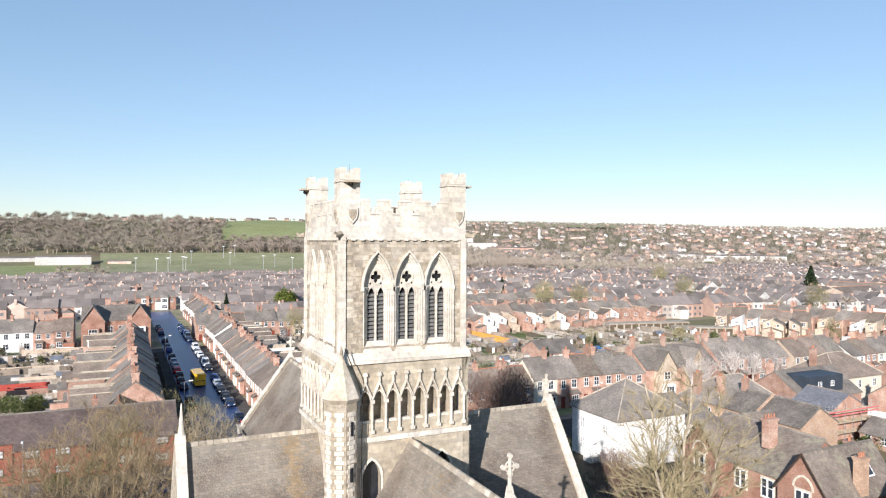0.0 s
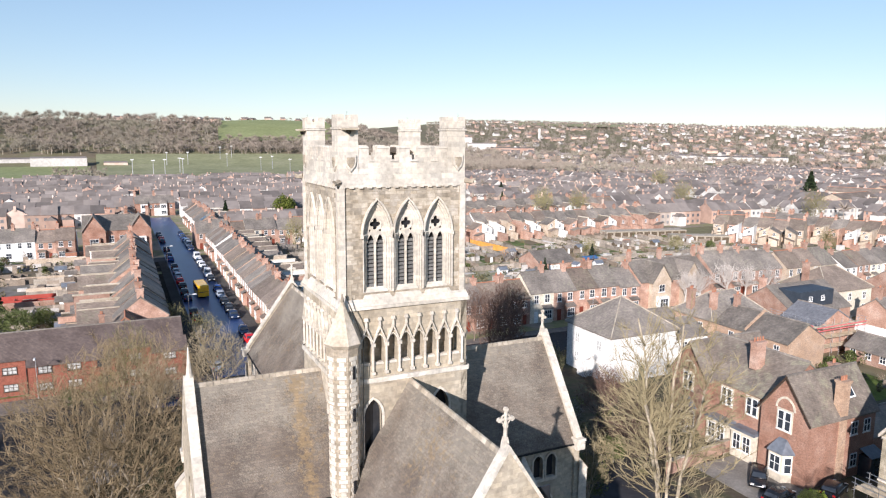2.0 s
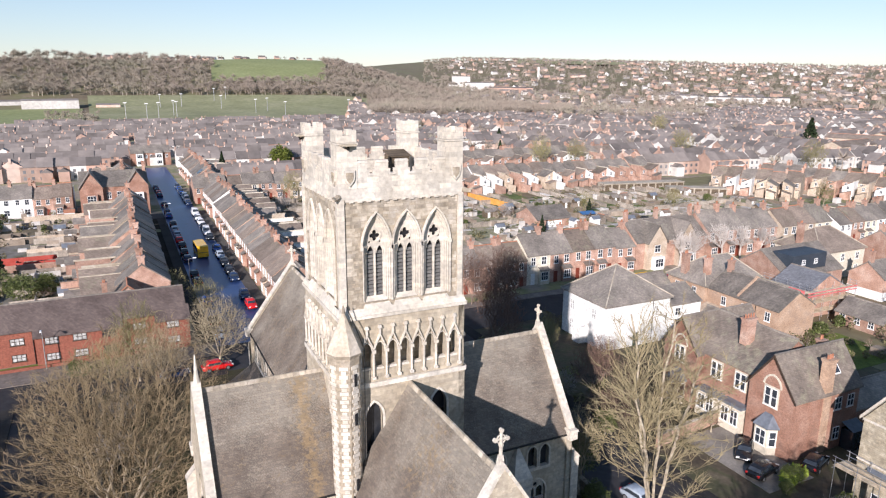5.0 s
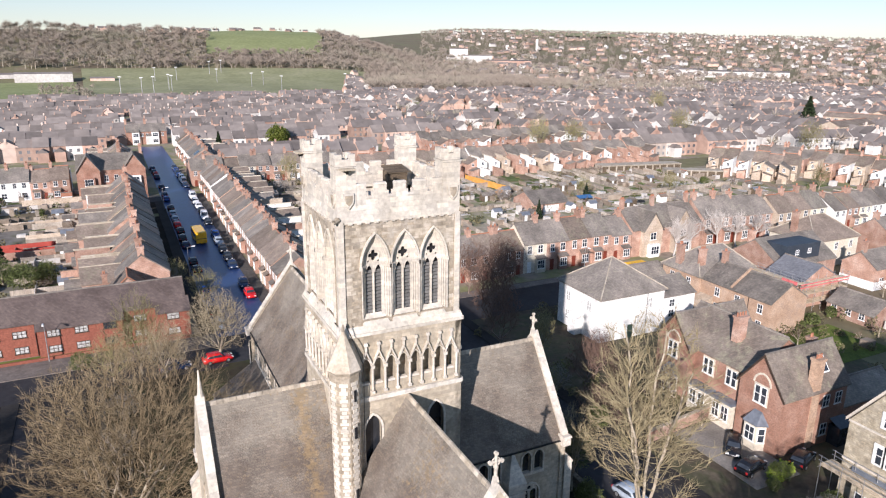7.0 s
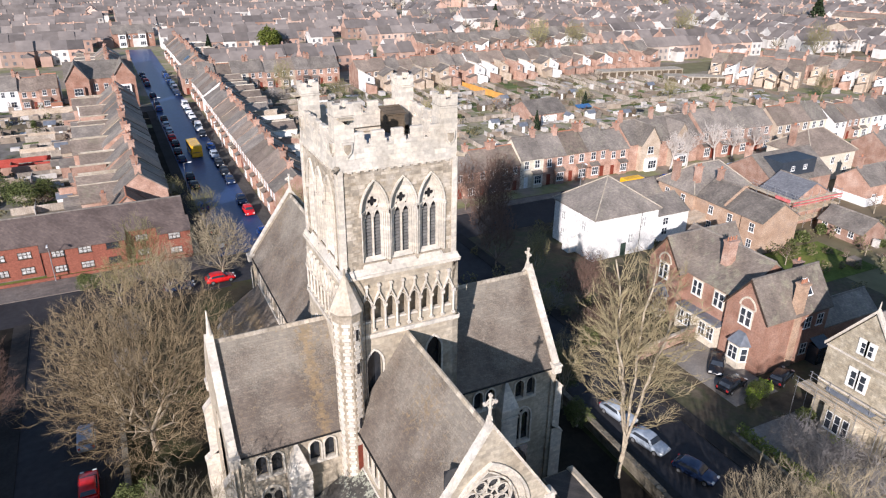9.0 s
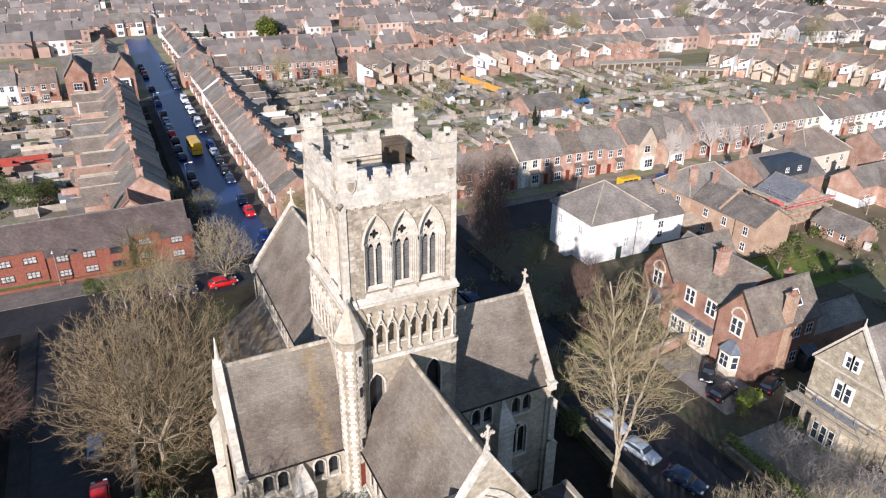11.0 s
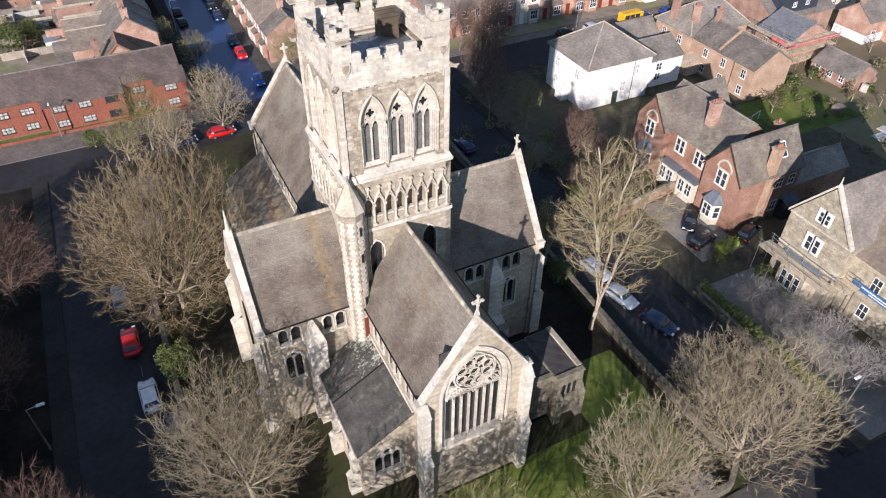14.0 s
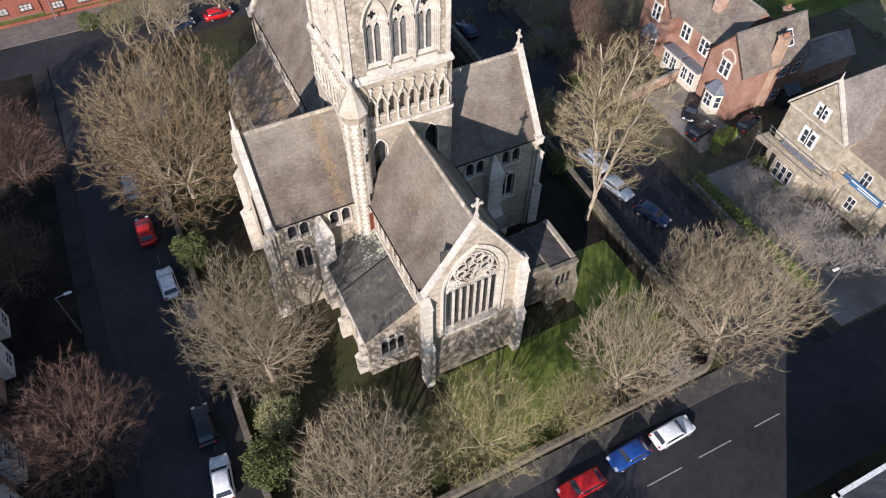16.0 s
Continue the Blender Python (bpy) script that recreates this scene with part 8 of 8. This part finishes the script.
# paving, low walls and stored things strewn over the back gardens
pale_, brown_, leafy_, turf_ = Solid(), Solid(), Solid(), Solid()
cl = random.Random(71)
for x0, x1, y0, y1, n in ((60, 172, 84, 157, 640), (24, 56, 86, 175, 230), (-54, -25, 92, 190, 190), (150, 235, 70, 140, 130), (84, 112, 4, 22, 10)):
    for _ in range(n):
        x, y = cl.uniform(x0, x1), cl.uniform(y0, y1)
        m = Matrix.Translation((x, y, gz(x, y))) @ Matrix.Rotation(radians(cl.choice((0, 90)) + cl.uniform(-4, 4)), 4, "Z")
        k = cl.random()
        if k < 0.13:
            w, d = cl.uniform(1.2, 2.2), cl.uniform(2.0, 4.5)
            turf_.box(-w, w, -d, d, -0.2, cl.uniform(0.05, 0.08), m)
        elif k < 0.4:
            w, d = cl.uniform(0.6, 1.6), cl.uniform(0.6, 2.2)
            pale_.box(-w, w, -d, d, -0.2, cl.uniform(0.06, 0.14), m)
        elif k < 0.6:
            w = cl.uniform(0.8, 4.0)
            (pale_ if cl.random() < 0.3 else brown_).box(-w, w, -0.06, 0.06, -0.2, cl.uniform(0.8, 1.7), m)
        elif k < 0.75:
            w, d, h = cl.uniform(0.3, 1.2), cl.uniform(0.3, 0.9), cl.uniform(0.4, 1.8)
            (pale_ if cl.random() < 0.4 else brown_).box(-w, w, -d, d, -0.2, h, m, 0.05)
        else:
            r, h = cl.uniform(0.5, 1.6), cl.uniform(0.6, 2.6)
            leaf_mass(leafy_, cl, x, y, gz(x, y) + h * 0.5, r, r, h * 0.6, 46, 0.24)
for x0, x1, y0, y1, n in ((60, 112, -4, 24, 70), (34.5, 46, 10, 30, 26), (60, 72, 20, 34, 14), (47, 72, 42, 50, 22), (24, 33, 5, 46, 14)):
    for _ in range(n):
        x, y = cl.uniform(x0, x1), cl.uniform(y0, y1)
        r, h = cl.uniform(0.6, 1.8), cl.uniform(0.8, 2.8)
        leaf_mass(leafy_, cl, x, y, gz(x, y) + h * 0.5, r, r, h * 0.6, 70, 0.2)
tagged(part("garden_paving", pale_, shade("garden_concrete", [(0.36, 0.335, 0.305), (0.56, 0.535, 0.5)], 0.5, 0.9, 4.0, 0.1, island=0.3)), "pale concrete patios, slabs and white stored things in gardens", "paving", kind="stuff")
tagged(part("garden_turf", turf_, shade("green_lawn_patches", [(0.075, 0.1, 0.03), (0.12, 0.15, 0.05)], 0.4, 0.95, 3.0, 0.3, 20, island=0.3)), "small green lawns in the back gardens", "lawn", kind="stuff")
tagged(part("garden_clutter", brown_, shade("garden_timber", [(0.2, 0.155, 0.115), (0.33, 0.275, 0.22)], 0.5, 0.9, 4.0, 0.1, island=0.35)), "low timber walls, planters and stored things in gardens", "clutter", kind="stuff")
tagged(part("garden_shrubs", leafy_, shade("garden_shrub_leaves", [(0.09, 0.09, 0.035), (0.16, 0.135, 0.07), (0.12, 0.14, 0.045)], 0.06, 0.9, 2.0, 0.0, island=0.4)), "mixed brown and green shrubs in back gardens", "shrubs", kind="stuff")

gp = thing("football_goal", "small white football goal on a back lawn", "goal", at=pose(70.5, 17.6, gz(70, 17) + 0.06, 0, 0, 15))
for u in (-1.2, 1.2):
    part("upright", Solid().tube((u, 0, 0), (u, 0, 1.5), 0.05, 0.05, 6), PAINT, gp)
    part("stay", Solid().tube((u, 0, 1.5), (u, 1.0, 0), 0.04, 0.04, 6), PAINT, gp)
part("crossbar", Solid().tube((-1.2, 0, 1.5), (1.2, 0, 1.5), 0.05, 0.05, 6), PAINT, gp)

# ---- distant town ----
far = random.Random(17)
dw, dww, dr, dwin, dch = Solid(), Solid(), Solid(), Solid(), Solid()


def far_house(x, y, ang, w, d, e, r, white, detail):
    m = Matrix.Translation((x, y, gz(x, y))) @ Matrix.Rotation(radians(ang), 4, "Z")
    tgt = dww if white else dw
    tgt.prism([(-w / 2, -1.5), (w / 2, -1.5), (w / 2, e), (-w / 2, e)], -d / 2, d / 2, m)
    for sx, tri in ((-w / 2 + 0.01, (2, 1, 0)), (w / 2 - 0.01, (0, 1, 2))):
        tgt.add([(sx, -d / 2, e - 0.02), (sx, d / 2, e - 0.02), (sx, 0, r)], [tri], m)
    o = 0.3
    k = (r - e) / (d / 2)
    dr.add([(-w / 2, -d / 2 - o, e - o * k), (w / 2, -d / 2 - o, e - o * k), (w / 2, 0, r + 0.1), (-w / 2, 0, r + 0.1), (-w / 2, d / 2 + o, e - o * k), (w / 2, d / 2 + o, e - o * k)],
           [(0, 1, 2, 3), (3, 2, 5, 4)], m)
    if detail:
        for sy in (-1, 1):
            for u in (-w * 0.24, w * 0.24):
                for z in (0.8, 3.3):
                    dwin.box(u - 0.5, u + 0.5, sy * d / 2 - 0.04, sy * d / 2 + 0.04, z, z + 1.2, m)
        if far.random() < 0.55:
            dch.box(-w / 2 - 0.3, -w / 2 + 0.3, -0.4, 0.4, r - 1, r + 0.9, m)
        if far.random() < 0.6:
            a = 1 if far.random() < 0.5 else -1
            tgt = dww if far.random() < 0.5 else tgt
            y0, y1 = sorted((a * d / 2, a * (d / 2 + 4)))
            tgt.box(-1.2, w / 2 - 0.2, y0, y1, -1.5, 3.8, m)
            dr.add([(-1.3, y0, 3.8), (w / 2 - 0.1, y0, 3.8), (w / 2 - 0.1, y1, 3.8), (-1.3, y1, 3.8), (w / 4 - 0.7, y0, 5.2), (w / 4 - 0.7, y1, 5.2)], [(0, 4, 5, 3), (4, 1, 2, 5), (3, 5, 2), (0, 1, 4)], m)


def block(x0, y0, nx, ny, ang):
    """A town block: two rows of houses back to back round their gardens."""
    ux, uy = math.cos(radians(ang)), math.sin(radians(ang))
    for k, off in enumerate((0.0, ny)):
        white = far.random() < 0.36
        u = 0.0
        step = far.uniform(5.0, 6.4)
        high = far.uniform(-0.5, 0.9)
        while u < nx:
            if far.random() < 0.93:
                jut = far.uniform(-0.3, 0.3) + (1.2 if far.random() < 0.08 else 0)
                far_house(x0 + ux * u - uy * (off + jut), y0 + uy * u + ux * (off + jut), ang + (90 if far.random() < 0.06 else 0), step, far.uniform(7.8, 8.8),
                          5.0 + high, 7.6 + high + far.uniform(-0.2, 0.5), far.random() < (0.7 if white else 0.14), True)
            u += step
    for _ in range(5):
        u, v = far.uniform(0, nx), far.uniform(6, ny - 6)
        garden_spots.append((x0 + ux * u - uy * v, y0 + uy * u + ux * v))


garden_spots = []
for bx, by, bn_, bd, ba in ((20, 202, 72, 17, 0), (183, 176, 56, 30, -6), (182, 228, 64, 22, 0), (256, 168, 40, 26, -12), (-120, 150, 40, 30, 0), (-118, 205, 40, 26, 0)):
    block(bx, by, bn_, bd, ba)
y = 258.0
while y < 590:
    x = -170.0 + far.uniform(0, 20)
    depth = far.uniform(24, 30)
    while x < 60 + y * 1.2:
        w = far.uniform(45, 80)
        if x < -6 < x + w + 8 and y < 292:
            if -14 - x > 8:
                block(x, y, -14 - x, depth, 0)
            x = 12.0
            continue
        if x > 90 and far.random() < 0.35:
            block(x + depth, y, depth + 10, min(w, 40), 90)
        else:
            block(x, y, w, depth, 0)
        x += w + far.uniform(10, 16)
    y += depth + far.uniform(15, 20)
x = 238.0
while x < 640:
    y = 36.0
    depth = far.uniform(24, 30)
    while y < 240:
        h = far.uniform(40, 70)
        if not (x < 262 and 80 < y + h and y < 150):
            block(x + depth, y, h, depth, 84)
        y += h + far.uniform(10, 14)
    x += depth + far.uniform(15, 20)
for _ in range(900):
    az, r = radians(far.uniform(18, 64)), far.uniform(600, 1000)
    if 19 < math.degrees(az) < 44 and r > 640 and far.random() < 0.75:
        continue
    x, y = EYE0[0] + r * math.sin(az), EYE0[1] + r * math.cos(az)
    far_house(x, y, far.choice((0, 90, 20)), far.uniform(7, 16), 8.5, 5.0, 8.0, far.random() < 0.3, False)
for _ in range(1050):
    az, r = radians(far.uniform(26, 64)), far.uniform(1000, 3300)
    if math.degrees(az) < 40 and r > 1500 and far.random() < 0.45:
        continue
    x, y = EYE0[0] + r * math.sin(az), EYE0[1] + r * math.cos(az)
    far_house(x, y, far.uniform(-40, 40), far.uniform(8, 22), 9, 5.5, 9.0, far.random() < 0.28, False)
for _ in range(60):
    az, r = radians(far.uniform(-2, 24)), far.uniform(1400, 1480)
    x, y = EYE0[0] + r * math.sin(az), EYE0[1] + r * math.cos(az)
    far_house(x, y, far.uniform(-40, 40), far.uniform(8, 14), 9, 5.0, 8.0, far.random() < 0.3, False)
for az, r, w, d, h, white in ((-3.6, 930, 58, 20, 9, True), (0.1, 925, 26, 14, 4, False), (28.5, 1500, 60, 30, 16, True), (31, 1450, 90, 30, 10, False), (27, 1600, 40, 25, 22, True), (44, 1300, 90, 40, 8, True), (49, 1250, 120, 40, 8, True), (-7, 960, 70, 12, 4, True)):
    a = radians(az)
    x, y = EYE0[0] + r * math.sin(a), EYE0[1] + r * math.cos(a)
    far_house(x, y, -az, w, d, h, h + 1.5, white, False)
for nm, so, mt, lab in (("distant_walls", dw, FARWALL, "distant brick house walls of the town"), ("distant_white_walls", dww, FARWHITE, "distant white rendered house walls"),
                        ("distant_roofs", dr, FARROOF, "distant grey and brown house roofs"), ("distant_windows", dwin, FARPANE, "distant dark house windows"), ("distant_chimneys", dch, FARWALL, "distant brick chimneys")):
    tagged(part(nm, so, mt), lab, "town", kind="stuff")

# flats and a nursery on the right of the town
for x, y, rz in ((300, 172, 8), (345, 214, -70), (380, 200, 12)):
    fl = thing("flat_block", "three-storey brick flats with a low brown roof", "flats", "flat blocks", at=pose(x, y, gz(x, y), 0, 0, rz))
    gable_body(fl, 0, 34, 0, 10, 7.6, 9.8, BUFF, "x")
    gable_roof(fl, 0, 34, 0, 10, 7.6, 9.8, TILEB, "x")
    for i in range(8):
        for z in (0.8, 3.2, 5.6):
            add_window(fl, 3 + i * 4, -0.01, z, 1.8, 1.2, apart=False)
bn = thing("play_panels", "row of coloured nursery fence panels", "fence", at=pose(318, 206, gz(318, 206), 0, 0, 5))
for i, mt in enumerate((REDF, BLUE, REDF, YEL, REDF, BLUE, YEL)):
    part("panel", Solid().box(i * 4, i * 4 + 2.6, 0, 0.1, 0.2, 3.4), mt, bn)

# ---- far woods and hedges ----
# Twig colours lightened so the woods carry distance haze.
FARTWIG = shade("hazy_bare_woods", [(0.225, 0.185, 0.15), (0.27, 0.228, 0.185), (0.265, 0.245, 0.185)], 0.01, 0.95, 0.1, 0.0, island=0.1)
woods = Solid()
wr = random.Random(23)


def far_tree(x, y, h, blades=19):
    """A rounded leafless crown of thin spikes on a short stem."""
    z = gz(x, y)
    thin = 0.24 if blades > 30 else 0.5
    for _ in range(blades):
        v = Vector((wr.gauss(0, 1), wr.gauss(0, 1), wr.gauss(0.6, 0.7))).normalized()
        q = h * wr.uniform(0.3, 0.5)
        c = Vector((x, y, z + h * 0.52))
        tip = c + v * q
        g = h * wr.uniform(0.035, 0.07) * thin
        k = len(woods.v)
        a = c + v * q * wr.uniform(0.1, 0.45)
        side = v.orthogonal().normalized() * g
        up = v.cross(side)
        woods.v += [tuple(a + side), tuple(a - side * 0.5 + up * 0.87), tuple(a - side * 0.5 - up * 0.87), tuple(tip)]
        woods.f += [(k, k + 1, k + 3), (k + 1, k + 2, k + 3), (k + 2, k, k + 3)]
    k = len(woods.v)
    g = h * 0.03
    woods.v += [(x - g, y, z), (x + g, y - g, z), (x + g, y + g, z), (x, y, z + h * 0.6)]
    woods.f += [(k, k + 1, k + 3), (k + 1, k + 2, k + 3), (k + 2, k, k + 3)]


def scatter(n, az0, az1, r0, r1, h0, h1, keep=lambda az, r: True, blades=26):
    for _ in range(n):
        az, r = wr.uniform(az0, az1), wr.uniform(r0, r1)
        if keep(az, r):
            a = radians(az)
            far_tree(EYE0[0] + r * math.sin(a), EYE0[1] + r * math.cos(a), wr.uniform(h0, h1), blades)


scatter(1900, -14, 9.5, 1010, 1400, 7, 18, lambda az, r: az < 7.6 + 1.8 * noise.noise((r * 0.02, az, 0)) and r < 1330 + 90 * noise.noise((az * 0.9, 0, 7)), 85)
scatter(500, 8, 23, 1010, 1115, 8, 16, blades=70)
scatter(620, 15.4, 24, 1100, 1420, 8, 16, lambda az, r: az > 16 + 1.2 * noise.noise((r * 0.02, az, 4)), 60)
scatter(420, 21, 30, 1050, 1450, 10, 16)
scatter(1500, 19.5, 36, 760, 1000, 10, 17, lambda az, r: az < 33 or r < 880, 48)
scatter(260, 34, 46, 720, 1000, 10, 16)
scatter(260, -4, 20, 640, 690, 4, 8)
scatter(90, -4, -0.5, 640, 860, 5, 9)
scatter(3000, 24, 62, 1000, 3300, 10, 20)
scatter(300, 20, 30, 1000, 1600, 10, 16)
scatter(260, 22, 62, 320, 1000, 6, 12)
scatter(140, 25, 40, 2500, 3300, 12, 20)
scatter(60, -10, 24, 1420, 1480, 8, 14)
for gx, gy in garden_spots:
    far_tree(gx, gy, wr.uniform(3, 7), 10)
tagged(part("distant_woods", woods, FARTWIG), "brown leafless woods on the far hillsides", "woods", kind="stuff")
masts = random.Random(31)
for i in range(14):
    a, r = radians(masts.uniform(1, 19)), masts.uniform(720, 980)
    x, y = EYE0[0] + r * math.sin(a), EYE0[1] + r * math.cos(a)
    mst = thing("floodlight_mast", "tall pale floodlight mast on the sports ground", "mast", "floodlight masts", at=pose(x, y, gz(x, y) + 1.0))
    part("pole", Solid().tube((0, 0, 0), (0, 0, 16), 0.35, 0.25, 6), STEEL, mst)
    part("lamp_bar", Solid().box(-1.5, 1.5, -0.3, 0.3, 15.6, 16.4), PAINT, mst)
ft = thing("water_tower", "slim pale tower on the far ridge", "tower", at=pose(EYE0[0] + 1900 * math.sin(radians(33.2)), EYE0[1] + 1900 * math.cos(radians(33.2)), 20))
part("shaft", Solid().tube((0, 0, 0), (0, 0, 46), 4, 3.4, 10), FARWHITE, ft)

# ---- coursed stone blocks of the belfry ----
sb = random.Random(9)
joined = Solid()
count = 0
for k in (0, 3, 1, 2):
    z = 23.98
    while z < 31.1:
        h = sb.choice((0.2, 0.26, 0.3))
        u = -4.14
        while u < 4.1:
            w = sb.uniform(0.34, 0.8)
            u1 = min(u + w, 4.14)
            free = u1 - u > 0.15
            for c in [v + (0.27 if k == 0 else 0.0) for v in WINX]:
                top = 30.1 + 0.15
                if z < 28.0:
                    near = 1.18
                else:
                    near = 1.18 * max(0.0, 1 - ((z - 28.0) / 2.35) ** 1.6)
                if z < top and u < c + near and u1 > c - near:
                    free = False
            if free and sb.random() < 0.93:
                d = sb.uniform(0.008, 0.03)
                s = joined if count >= 300 else Solid()
                s.box(u + 0.012, u1 - 0.012, -4.5 - d, -4.48, z + 0.01, z + h - 0.01, TURN[k] @ SLIM)
                if count < 300:
                    part("stone_block", s, BLOCKO, church)
                count += 1
            u = u1
        z += h
tagged(part("stone_blocks", joined, BLOCK, church), kind="stuff")
